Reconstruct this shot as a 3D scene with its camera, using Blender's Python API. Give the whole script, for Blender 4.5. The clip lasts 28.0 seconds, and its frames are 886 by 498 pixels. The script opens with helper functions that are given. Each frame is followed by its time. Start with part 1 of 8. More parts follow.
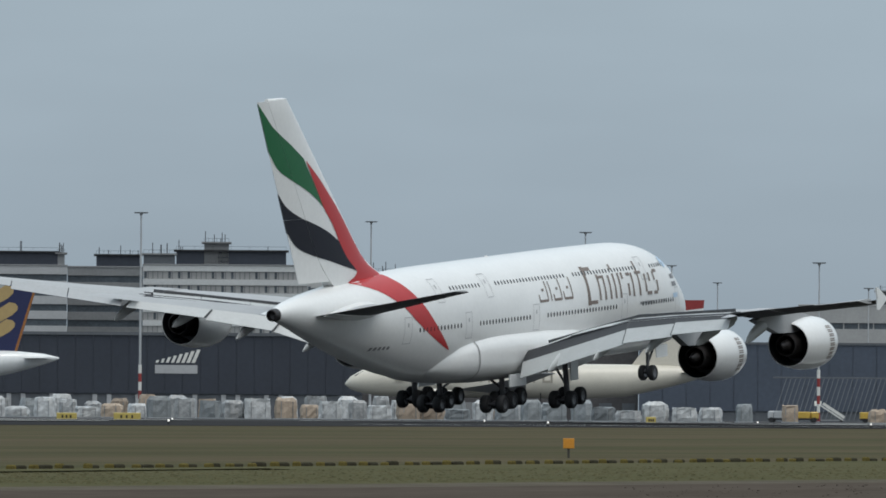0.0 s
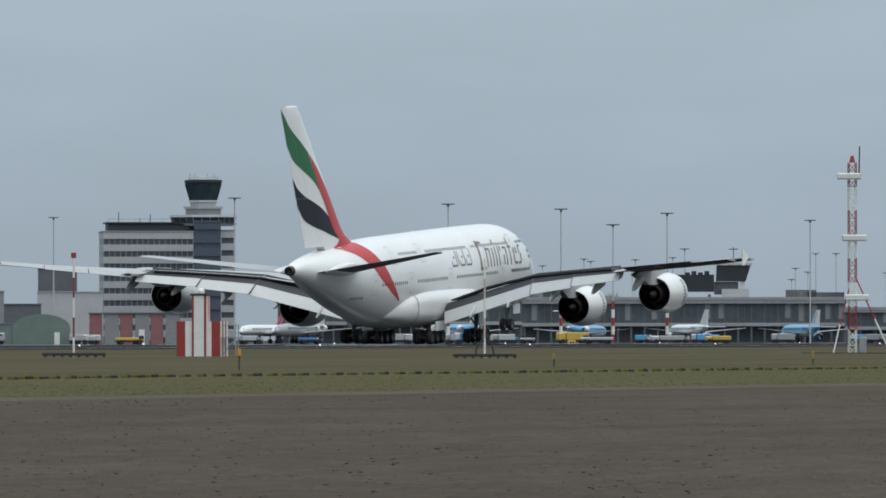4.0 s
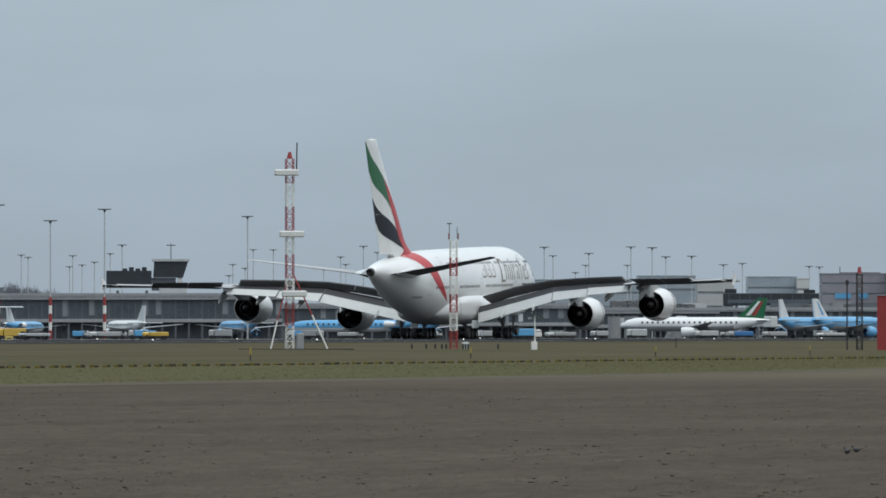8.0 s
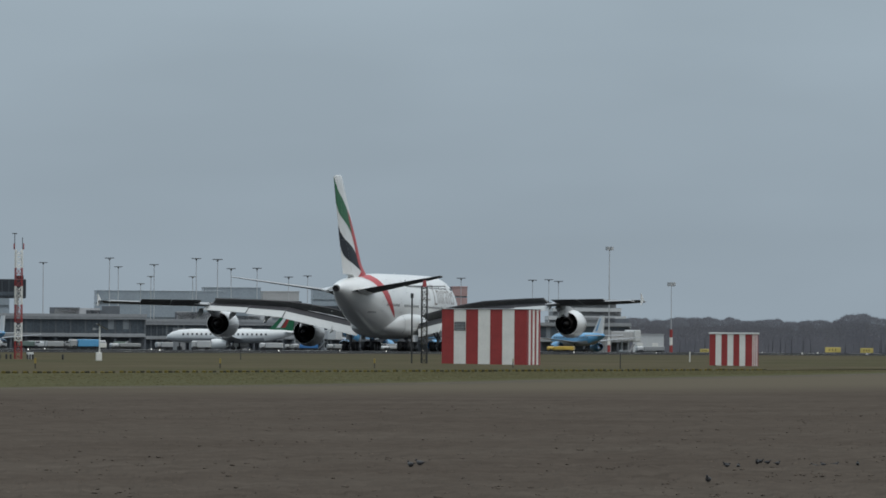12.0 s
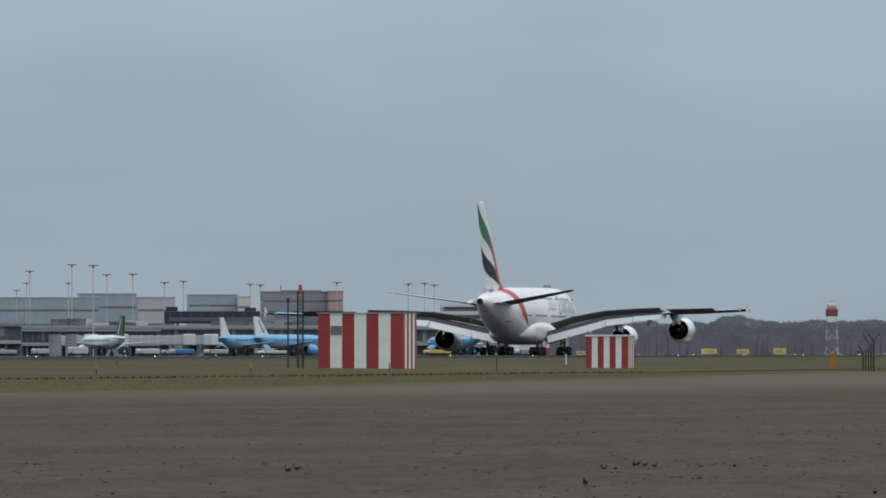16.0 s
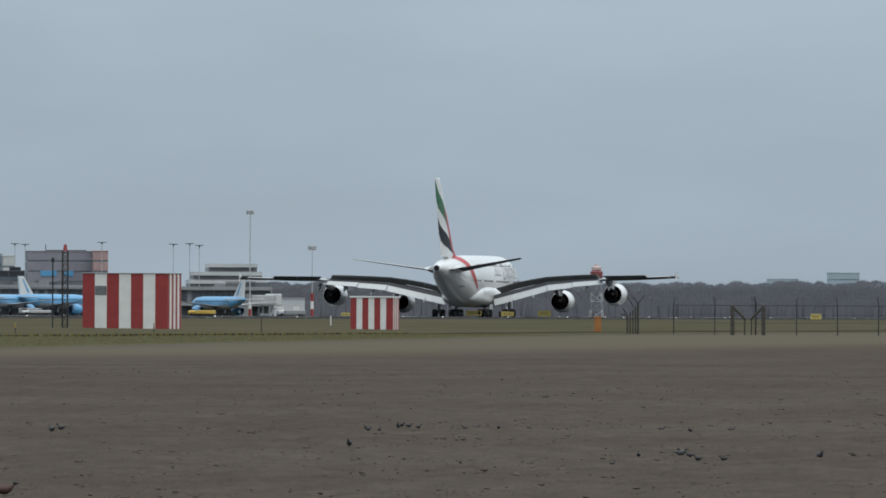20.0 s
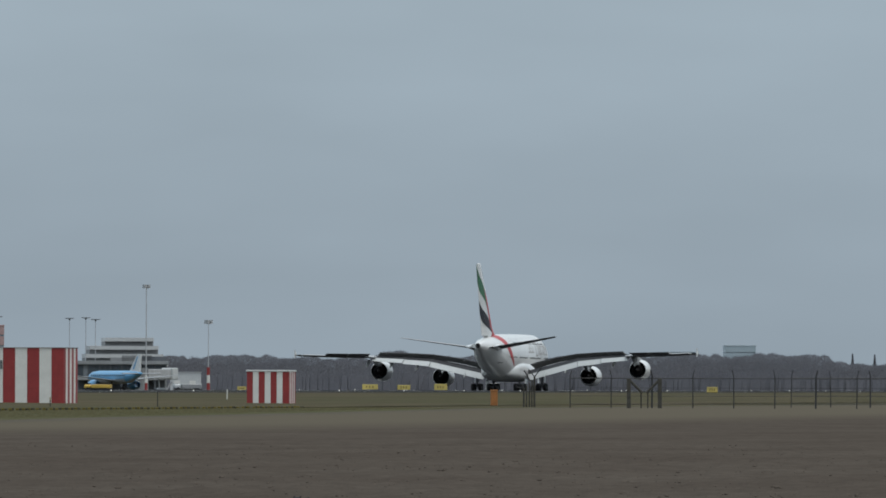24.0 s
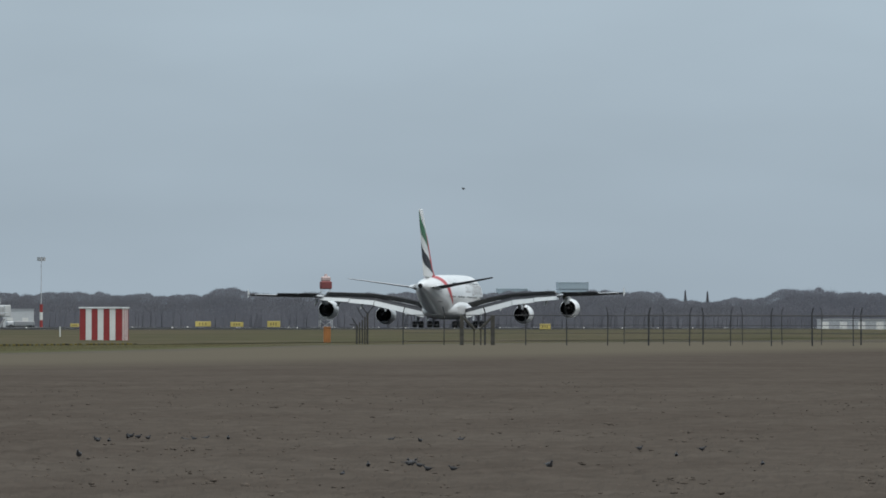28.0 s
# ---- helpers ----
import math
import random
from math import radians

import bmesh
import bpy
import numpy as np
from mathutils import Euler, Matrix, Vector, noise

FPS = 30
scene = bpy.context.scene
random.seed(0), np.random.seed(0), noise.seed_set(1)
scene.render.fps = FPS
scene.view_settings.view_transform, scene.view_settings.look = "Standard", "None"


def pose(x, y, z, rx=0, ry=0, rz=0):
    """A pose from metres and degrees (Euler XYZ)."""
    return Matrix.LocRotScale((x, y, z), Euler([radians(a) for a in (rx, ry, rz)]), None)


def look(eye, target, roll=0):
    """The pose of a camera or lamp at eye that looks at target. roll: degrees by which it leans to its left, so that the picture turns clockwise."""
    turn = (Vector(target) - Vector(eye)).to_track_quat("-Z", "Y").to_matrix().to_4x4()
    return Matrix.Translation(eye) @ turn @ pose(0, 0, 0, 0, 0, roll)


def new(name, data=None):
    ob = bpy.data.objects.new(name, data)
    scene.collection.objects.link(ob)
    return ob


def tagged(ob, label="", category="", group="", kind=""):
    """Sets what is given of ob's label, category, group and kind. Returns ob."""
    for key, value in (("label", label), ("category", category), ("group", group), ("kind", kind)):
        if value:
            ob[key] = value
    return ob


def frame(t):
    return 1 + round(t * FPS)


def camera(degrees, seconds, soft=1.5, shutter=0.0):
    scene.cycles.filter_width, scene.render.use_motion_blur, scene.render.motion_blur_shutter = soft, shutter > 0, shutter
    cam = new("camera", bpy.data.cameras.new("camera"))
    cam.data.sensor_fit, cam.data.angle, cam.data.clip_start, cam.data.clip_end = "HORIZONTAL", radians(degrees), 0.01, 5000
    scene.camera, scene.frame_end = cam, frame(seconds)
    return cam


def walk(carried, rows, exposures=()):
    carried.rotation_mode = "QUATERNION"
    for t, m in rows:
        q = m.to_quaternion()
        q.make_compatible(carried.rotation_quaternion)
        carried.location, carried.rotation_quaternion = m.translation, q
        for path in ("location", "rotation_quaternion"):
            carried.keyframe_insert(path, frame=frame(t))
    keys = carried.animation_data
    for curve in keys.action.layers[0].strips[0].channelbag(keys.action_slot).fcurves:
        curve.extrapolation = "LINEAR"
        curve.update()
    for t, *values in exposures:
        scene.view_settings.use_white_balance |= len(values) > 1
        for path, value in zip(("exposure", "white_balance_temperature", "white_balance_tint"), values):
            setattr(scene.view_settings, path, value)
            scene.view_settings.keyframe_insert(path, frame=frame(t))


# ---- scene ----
EYE = (0.0, 0.0, 0.585)


def polar(az, d, z=0.0):
    """A place seen from the camera: az degrees from west (-x) towards north (+y), d metres off."""
    return Vector((-d * math.cos(radians(az)), d * math.sin(radians(az)), z))


def aim(pan, tilt, roll):
    p = polar(pan, 1000.0)
    return look(EYE, (p.x, p.y, EYE[2] + 1000.0 * math.tan(radians(tilt))), roll)


cam = camera(5.216, 28.0, soft=1.7)
walk(cam, [
    (0.0, aim(65.454, 0.972, 0.43)),
    (0.5, aim(66.559, 0.942, 0.25)),
    (1.0, aim(67.374, 1.004, 0.46)),
    (1.1, aim(67.580, 0.957, 0.42)),
    (1.2, aim(67.905, 0.900, 0.37)),
    (1.5, aim(68.676, 0.886, 0.22)),
    (2.0, aim(69.519, 0.758, 0.16)),
    (2.5, aim(70.016, 0.373, 0.23)),
    (3.0, aim(70.697, 0.353, 0.18)),
    (3.5, aim(71.268, 0.440, 0.05)),
    (5.5, aim(73.145, 0.657, -0.16)),
    (6.0, aim(73.620, 0.611, -0.16)),
    (6.5, aim(73.978, 0.484, -0.16)),
    (7.0, aim(74.391, 0.653, -0.02)),
    (7.5, aim(74.692, 0.461, 0.21)),
    (8.0, aim(75.068, 0.502, -0.03)),
    (8.5, aim(75.445, 0.847, -0.18)),
    (9.0, aim(75.673, 0.680, -0.08)),
    (9.5, aim(75.873, 0.717, -0.17)),
    (10.0, aim(76.152, 0.840, 0.00)),
    (10.5, aim(76.527, 0.860, 0.13)),
    (11.0, aim(76.883, 0.851, 0.23)),
    (11.5, aim(77.433, 0.693, 0.32)),
    (12.0, aim(77.627, 0.580, 0.41)),
    (12.5, aim(77.693, 0.748, 0.37)),
    (14.5, aim(77.969, 0.520, -0.15)),
    (15.0, aim(78.254, 0.585, -0.05)),
    (15.5, aim(78.242, 0.571, -0.08)),
    (16.0, aim(78.360, 0.606, -0.02)),
    (16.5, aim(78.661, 0.976, -0.12)),
    (17.0, aim(78.832, 0.749, -0.26)),
    (17.5, aim(79.276, 0.779, -0.20)),
    (18.0, aim(79.144, 0.611, -0.10)),
    (18.5, aim(79.296, 0.388, -0.06)),
    (19.0, aim(79.350, 0.158, -0.04)),
    (19.5, aim(79.669, 0.416, 0.15)),
    (20.0, aim(79.744, 0.380, 0.29)),
    (20.5, aim(79.648, 0.494, 0.33)),
    (21.0, aim(80.058, 0.555, 0.26)),
    (21.5, aim(80.149, 0.673, 0.24)),
    (22.0, aim(80.225, 0.777, 0.25)),
    (22.5, aim(80.285, 0.927, 0.40)),
    (24.5, aim(80.376, 0.678, 0.11)),
    (25.0, aim(80.525, 0.502, 0.20)),
    (25.5, aim(80.879, 0.423, 0.30)),
    (26.0, aim(80.906, 0.303, 0.22)),
    (26.5, aim(81.049, 0.270, 0.08)),
    (27.0, aim(81.153, 0.369, 0.15)),
    (27.5, aim(81.264, 0.390, 0.14)),
    (28.0, aim(81.339, 0.447, 0.14)),
], exposures=[(0.0, 0.05), (1.0, -0.1), (2.0, -0.05), (3.0, 0.28), (6.0, 0.05), (7.0, 0.22), (8.0, 0.25), (9.0, 0.13), (10.0, 0.09), (11.0, -0.05), (12.5, 0.0), (15.0, 0.13), (16.0, 0.12), (17.0, -0.05), (18.0, -0.02), (19.0, 0.29), (20.0, 0.25), (22.0, 0.05), (25.0, 0.0), (27.0, 0.34), (28.0, 0.24)])

# ---- light ----
world = bpy.data.worlds.new("overcast")
scene.world = world
world.use_nodes = True
wn = world.node_tree.nodes
wl = world.node_tree.links
wn.clear()
w_out = wn.new("ShaderNodeOutputWorld")
w_bg = wn.new("ShaderNodeBackground")
w_sky = wn.new("ShaderNodeTexSky")
w_sky.sky_type = "NISHITA"
w_sky.sun_disc = False
w_sky.sun_elevation = radians(38)
w_sky.sun_rotation = radians(115)
w_sky.dust_density = 6.0
w_sky.air_density = 1.0
w_mix = wn.new("ShaderNodeMixRGB")
w_mix.inputs[0].default_value = 0.86
w_mix.inputs[2].default_value = (3.4, 4.35, 5.1, 1)
# a cloud deck: a slightly darker band low over the horizon, brighter towards the top
w_co = wn.new("ShaderNodeTexCoord")
w_sep = wn.new("ShaderNodeSeparateXYZ")
w_ramp = wn.new("ShaderNodeValToRGB")
w_ramp.color_ramp.elements[0].position = 0.0
w_ramp.color_ramp.elements[0].color = (2.75, 3.35, 3.9, 1)
w_ramp.color_ramp.elements[1].position = 0.06
w_ramp.color_ramp.elements[1].color = (3.5, 4.35, 5.0, 1)
w_top = w_ramp.color_ramp.elements.new(0.75)
w_top.color = (7.6, 8.8, 9.6, 1)
w_map = wn.new("ShaderNodeMapping")
w_map.inputs["Scale"].default_value = (9, 9, 34)
w_noise = wn.new("ShaderNodeTexNoise")
w_noise.inputs["Scale"].default_value = 2.2
w_noise.inputs["Detail"].default_value = 3
w_mul = wn.new("ShaderNodeMixRGB")
w_mul.blend_type = "MULTIPLY"
w_mul.inputs[0].default_value = 1.0
w_var = wn.new("ShaderNodeMapRange")
w_var.inputs["From Min"].default_value = 0.3
w_var.inputs["From Max"].default_value = 0.7
w_var.inputs["To Min"].default_value = 0.94
w_var.inputs["To Max"].default_value = 1.04
wl.new(w_co.outputs["Generated"], w_sep.inputs[0])
wl.new(w_sep.outputs["Z"], w_ramp.inputs[0])
wl.new(w_co.outputs["Generated"], w_map.inputs[0])
wl.new(w_map.outputs[0], w_noise.inputs["Vector"])
wl.new(w_noise.outputs["Fac"], w_var.inputs["Value"])
wl.new(w_ramp.outputs[0], w_mul.inputs[1])
wl.new(w_var.outputs[0], w_mul.inputs[2])
wl.new(w_mul.outputs[0], w_mix.inputs[2])
wl.new(w_sky.outputs[0], w_mix.inputs[1])
wl.new(w_mix.outputs[0], w_bg.inputs[0])
w_bg.inputs[1].default_value = 0.119
wl.new(w_bg.outputs[0], w_out.inputs[0])

sun = new("sun", bpy.data.lights.new("sun", "SUN"))
sun.data.energy = 1.1
sun.data.angle = radians(20)
sun.data.color = (1.0, 0.96, 0.9)
sun.matrix_world = look((-180, 560, 800), (-300, 700, 0))

# ---- materials ----
def material(name, colour, rough=0.6, metal=0.0, vary=0.12, size=1.0, bump=0.0, bump_size=None, second=None, coat=0.0, coords="Object", stretch=(1, 1, 1), gloss=0.5):
    """A surface with two scales of variation: broad stains (size metres) and fine grain."""
    m = bpy.data.materials.new(name)
    m.use_nodes = True
    n, l = m.node_tree.nodes, m.node_tree.links
    b = n["Principled BSDF"]
    b.inputs["Roughness"].default_value = rough
    b.inputs["Metallic"].default_value = metal
    b.inputs["Specular IOR Level"].default_value = gloss
    b.inputs["Coat Weight"].default_value = coat
    co = n.new("ShaderNodeTexCoord")
    mp = n.new("ShaderNodeMapping")
    mp.inputs["Scale"].default_value = stretch
    l.new(co.outputs[coords], mp.inputs[0])
    big = n.new("ShaderNodeTexNoise")
    big.inputs["Scale"].default_value = 1.0 / size
    big.inputs["Detail"].default_value = 4
    fine = n.new("ShaderNodeTexNoise")
    fine.inputs["Scale"].default_value = 9.0 / size
    fine.inputs["Detail"].default_value = 6
    l.new(mp.outputs[0], big.inputs["Vector"])
    l.new(mp.outputs[0], fine.inputs["Vector"])
    ramp = n.new("ShaderNodeMapRange")
    ramp.inputs["From Min"].default_value = 0.32
    ramp.inputs["From Max"].default_value = 0.68
    l.new(big.outputs["Fac"], ramp.inputs["Value"])
    mix = n.new("ShaderNodeMixRGB")
    c2 = second or tuple(c * (1 - vary) for c in colour)
    mix.inputs[1].default_value = (*colour, 1)
    mix.inputs[2].default_value = (*c2, 1)
    l.new(ramp.outputs[0], mix.inputs[0])
    gr = n.new("ShaderNodeMixRGB")
    gr.blend_type = "MULTIPLY"
    gr.inputs[0].default_value = 1.0
    mr = n.new("ShaderNodeMapRange")
    mr.inputs["From Min"].default_value = 0.25
    mr.inputs["From Max"].default_value = 0.75
    mr.inputs["To Min"].default_value = 1 - vary
    mr.inputs["To Max"].default_value = 1 + vary * 0.5
    l.new(fine.outputs["Fac"], mr.inputs["Value"])
    l.new(mix.outputs[0], gr.inputs[1])
    l.new(mr.outputs[0], gr.inputs[2])
    l.new(gr.outputs[0], b.inputs["Base Color"])
    if bump:
        bn = n.new("ShaderNodeBump")
        bn.inputs["Strength"].default_value = 1.0
        bn.inputs["Distance"].default_value = bump
        bt = n.new("ShaderNodeTexNoise")
        bt.inputs["Scale"].default_value = 1.0 / (bump_size or size / 9.0)
        bt.inputs["Detail"].default_value = 5
        l.new(mp.outputs[0], bt.inputs["Vector"])
        l.new(bt.outputs["Fac"], bn.inputs["Height"])
        l.new(bn.outputs[0], b.inputs["Normal"])
    return m


M_WHITE = material("white_paint", (0.76, 0.76, 0.75), 0.28, vary=0.04, size=3.0, coat=0.3)
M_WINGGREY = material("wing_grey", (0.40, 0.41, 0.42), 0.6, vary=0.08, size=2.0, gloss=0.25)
# spoiler underside: its shade is in this darker grey, lifted slightly for haze
M_SPOILERSHADE = material("spoiler_underside_shade", (0.225, 0.225, 0.224), 0.7, vary=0.12, size=1.0, gloss=0.12)
# wing and tailplane undersides, darkened for shade; also the flap joints
M_SHADESEAM = material("underside_shade_and_seam", (0.11, 0.113, 0.117), 0.7, vary=0.1, size=2.0, gloss=0.12)
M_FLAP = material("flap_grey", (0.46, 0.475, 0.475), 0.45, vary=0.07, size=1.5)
# aileron undersides with their shade and some haze; also the hinge seams
M_DARKGREY = material("aileron_shade_and_hinge_dark", (0.115, 0.118, 0.124), 0.7, vary=0.15, size=1.0, gloss=0.12)
M_RED = material("livery_red", (0.46, 0.026, 0.028), 0.4, vary=0.05, size=2.0, coat=0.08, gloss=0.3)
M_GREEN = material("livery_green", (0.012, 0.125, 0.045), 0.4, vary=0.06, size=2.0, coat=0.08, gloss=0.3)
M_BLACK = material("livery_black", (0.012, 0.013, 0.021), 0.45, vary=0.1, size=2.0, coat=0.03, gloss=0.2)
M_TITLE = material("title_bronze", (0.19, 0.145, 0.12), 0.4, vary=0.1, size=1.0)
M_PALEBLUE = material("pale_blue_emblem", (0.45, 0.60, 0.75), 0.35, vary=0.08, size=1.0)
M_GLASS = material("dark_glass", (0.03, 0.035, 0.04), 0.08, vary=0.1, size=2.0)
M_WINDOW = material("cabin_window", (0.045, 0.05, 0.055), 0.15, vary=0.1, size=1.0)
M_TYRE = material("tyre_rubber", (0.018, 0.018, 0.02), 0.75, vary=0.2, size=0.5)
M_STRUT = material("gear_metal", (0.16, 0.16, 0.17), 0.4, metal=0.6, vary=0.2, size=0.4)
M_HOT = material("burnt_metal", (0.06, 0.055, 0.055), 0.45, metal=0.7, vary=0.3, size=0.6)
# duct interior and painted gap shade, raised a little for haze
M_DUCTSHADE = material("duct_and_gap_shade_black", (0.024, 0.025, 0.031), 0.6, vary=0.2, size=0.8)
M_DOORSEAM = material("door_seam", (0.44, 0.44, 0.45), 0.5, vary=0.1, size=0.5)
M_SEAM = material("panel_seam", (0.22, 0.22, 0.23), 0.5, vary=0.1, size=0.5)

# ---- tools ----
def part(name, bm, mat, parent=None, label="", smooth=False):
    """Links a bmesh as one mesh object, under a thing or under a part."""
    me = bpy.data.meshes.new(name)
    if smooth:
        for f in bm.faces:
            f.smooth = True
    bmesh.ops.recalc_face_normals(bm, faces=bm.faces)
    if smooth:
        for e in bm.edges:
            if len(e.link_faces) == 2 and e.calc_face_angle(0.0) > 0.75:
                e.smooth = False
    bm.to_mesh(me)
    bm.free()
    for m in (mat if isinstance(mat, (list, tuple)) else [mat]):
        me.materials.append(m)
    ob = new(name, me)
    ob.parent = parent
    if label:
        ob["label"] = label
    return ob


def thing(name, m, label, category, group="", kind=""):
    ob = new(name)
    ob.empty_display_size = 0.2
    ob.matrix_basis = m
    return tagged(ob, label, category, group, kind)


def share(name, mesh, parent, m, label=""):
    ob = new(name, mesh)
    ob.parent = parent
    ob.matrix_basis = m
    if label:
        ob["label"] = label
    return ob


def box(bm, x0, x1, y0, y1, z0, z1, bevel=0.0, m=None):
    g = bmesh.ops.create_cube(bm, size=1.0)
    vs = g["verts"]
    for v in vs:
        v.co = Vector(((x0 + x1) / 2 + v.co.x * (x1 - x0), (y0 + y1) / 2 + v.co.y * (y1 - y0), (z0 + z1) / 2 + v.co.z * (z1 - z0)))
    if bevel:
        es = list({e for v in vs for e in v.link_edges})
        r = bmesh.ops.bevel(bm, geom=es, offset=bevel, segments=1, affect="EDGES")
        vs = list({v for f in r["faces"] for v in f.verts} | {v for v in vs if v.is_valid})
    if m is not None:
        bmesh.ops.transform(bm, matrix=m, verts=vs)
    return vs


def boxm(x0, x1, y0, y1, z0, z1, bevel=0.0):
    bm = bmesh.new()
    box(bm, x0, x1, y0, y1, z0, z1, bevel)
    return bm


def rod(bm, a, b, r0, r1=None, seg=6):
    """A tapered bar from a to b."""
    a, b = Vector(a), Vector(b)
    d = b - a
    m = Matrix.Translation((a + b) / 2) @ d.to_track_quat("Z", "Y").to_matrix().to_4x4()
    return bmesh.ops.create_cone(bm, cap_ends=True, segments=seg, radius1=r0, radius2=r0 if r1 is None else r1, depth=d.length, matrix=m)["verts"]


def loft(bm, rings, cap=True, closed=True):
    """Skin between rings of equally many points."""
    vs = [[bm.verts.new(p) for p in r] for r in rings]
    n = len(vs[0])
    for a, b in zip(vs, vs[1:]):
        for i in range(n if closed else n - 1):
            j = (i + 1) % n
            bm.faces.new((a[i], a[j], b[j], b[i]))
    if cap:
        bm.faces.new(vs[0][::-1])
        bm.faces.new(vs[-1])
    return vs


def turned(bm, profile, seg=32, axis="Y", origin=(0, 0, 0)):
    """A body of revolution: profile rows (along, radius)."""
    rings = []
    for s, r in profile:
        ring = []
        for i in range(seg):
            a = 2 * math.pi * i / seg
            c, d = r * math.cos(a), r * math.sin(a)
            p = {"Y": (c, s, d), "Z": (c, d, s), "X": (s, c, d)}[axis]
            ring.append(Vector(p) + Vector(origin))
        rings.append(ring)
    return loft(bm, rings, cap=False)


def lerp_table(rows, x):
    """Straight interpolation in rows (x, a, b, ...)."""
    if x <= rows[0][0]:
        return rows[0][1:]
    for p, q in zip(rows, rows[1:]):
        if x <= q[0]:
            k = (x - p[0]) / (q[0] - p[0])
            return tuple(u + (v - u) * k for u, v in zip(p[1:], q[1:]))
    return rows[-1][1:]


def soft_table(rows, x):
    """Smooth interpolation (Catmull-Rom on uneven knots) in rows (x, a, b, ...)."""
    n = len(rows)
    if x <= rows[0][0]:
        return rows[0][1:]
    if x >= rows[-1][0]:
        return rows[-1][1:]
    i = max(k for k in range(n - 1) if rows[k][0] <= x)
    p1, p2 = rows[i], rows[i + 1]
    p0, p3 = rows[max(i - 1, 0)], rows[min(i + 2, n - 1)]
    h = p2[0] - p1[0]
    k = (x - p1[0]) / h
    out = []
    for c in range(1, len(p1)):
        m1 = (p2[c] - p0[c]) / (p2[0] - p0[0]) * h
        m2 = (p3[c] - p1[c]) / (p3[0] - p1[0]) * h
        out.append((2 * k**3 - 3 * k * k + 1) * p1[c] + (k**3 - 2 * k * k + k) * m1 + (3 * k * k - 2 * k**3) * p2[c] + (k**3 - k * k) * m2)
    return tuple(out)

# ---- ground ----
PROFILE = [(-4600, -0.4), (-420, -0.4), (-352, -0.35), (-337, -0.22), (-307, 0.0), (-277, -0.22), (-262, -0.32), (-210, -0.45), (-160, -0.62), (-127, -0.88), (-94, -0.95), (-88, -1.0), (0, -1.1), (700, -1.2)]


def ground_z(x):
    return lerp_table(PROFILE, x)[0]


M_SOIL = material("ploughed_soil", (0.074, 0.061, 0.051), 0.95, vary=0.22, size=5.0, bump=0.02, bump_size=0.2, second=(0.088, 0.074, 0.062), stretch=(1, 0.3, 1), gloss=0.0)
# towards the far end of the field the soil turns pale and dry
sn, sl = M_SOIL.node_tree.nodes, M_SOIL.node_tree.links
s_bsdf = sn["Principled BSDF"]
s_src = s_bsdf.inputs["Base Color"].links[0].from_socket
s_geo = sn.new("ShaderNodeTexCoord")
s_sep = sn.new("ShaderNodeSeparateXYZ")
sl.new(s_geo.outputs["Object"], s_sep.inputs[0])
s_x = sn.new("ShaderNodeMapRange")
s_x.interpolation_type = "SMOOTHSTEP"
s_x.inputs["From Min"].default_value = -60
s_x.inputs["From Max"].default_value = -82
s_y = sn.new("ShaderNodeMapRange")
s_y.interpolation_type = "SMOOTHSTEP"
s_y.inputs["From Min"].default_value = 270
s_y.inputs["From Max"].default_value = 390
sl.new(s_sep.outputs["X"], s_x.inputs["Value"])
sl.new(s_sep.outputs["Y"], s_y.inputs["Value"])
s_mul = sn.new("ShaderNodeMath")
s_mul.operation = "MULTIPLY"
sl.new(s_x.outputs[0], s_mul.inputs[0])
sl.new(s_y.outputs[0], s_mul.inputs[1])
s_mix = sn.new("ShaderNodeMixRGB")
s_mix.inputs[2].default_value = (0.108, 0.094, 0.072, 1)
sl.new(s_mul.outputs[0], s_mix.inputs[0])
sl.new(s_src, s_mix.inputs[1])
sl.new(s_mix.outputs[0], s_bsdf.inputs["Base Color"])
M_STUBBLE = material("pale_field_edge", (0.108, 0.094, 0.072), 0.95, vary=0.25, size=3.0, bump=0.05, bump_size=0.3, gloss=0.02)
M_VERGE = material("green_verge", (0.072, 0.071, 0.034), 0.95, vary=0.22, size=4.0, bump=0.02, bump_size=0.2, second=(0.086, 0.080, 0.042), stretch=(1, 0.15, 1), gloss=0.02)
M_DRYGRASS = material("dry_grass", (0.092, 0.075, 0.048), 0.95, vary=0.28, size=11.0, bump=0.05, bump_size=0.2, second=(0.062, 0.060, 0.031), stretch=(1, 0.08, 1), gloss=0.02)
M_ASPHALT = material("runway_asphalt", (0.045, 0.046, 0.048), 0.9, vary=0.2, size=8.0, gloss=0.0)
M_APRON = material("apron_concrete", (0.085, 0.087, 0.09), 0.9, vary=0.15, size=20.0, gloss=0.0)
M_LINE = material("runway_paint", (0.7, 0.7, 0.68), 0.7, vary=0.15, size=3.0)


def edge_bend(y):
    """How far the ditch edge swings out at its near end."""
    return lerp_table([(205, 17.0), (240, 12.0), (294, 5.0), (350, 0.0), (5000, 0.0)], min(max(y, 205), 5000))[0]


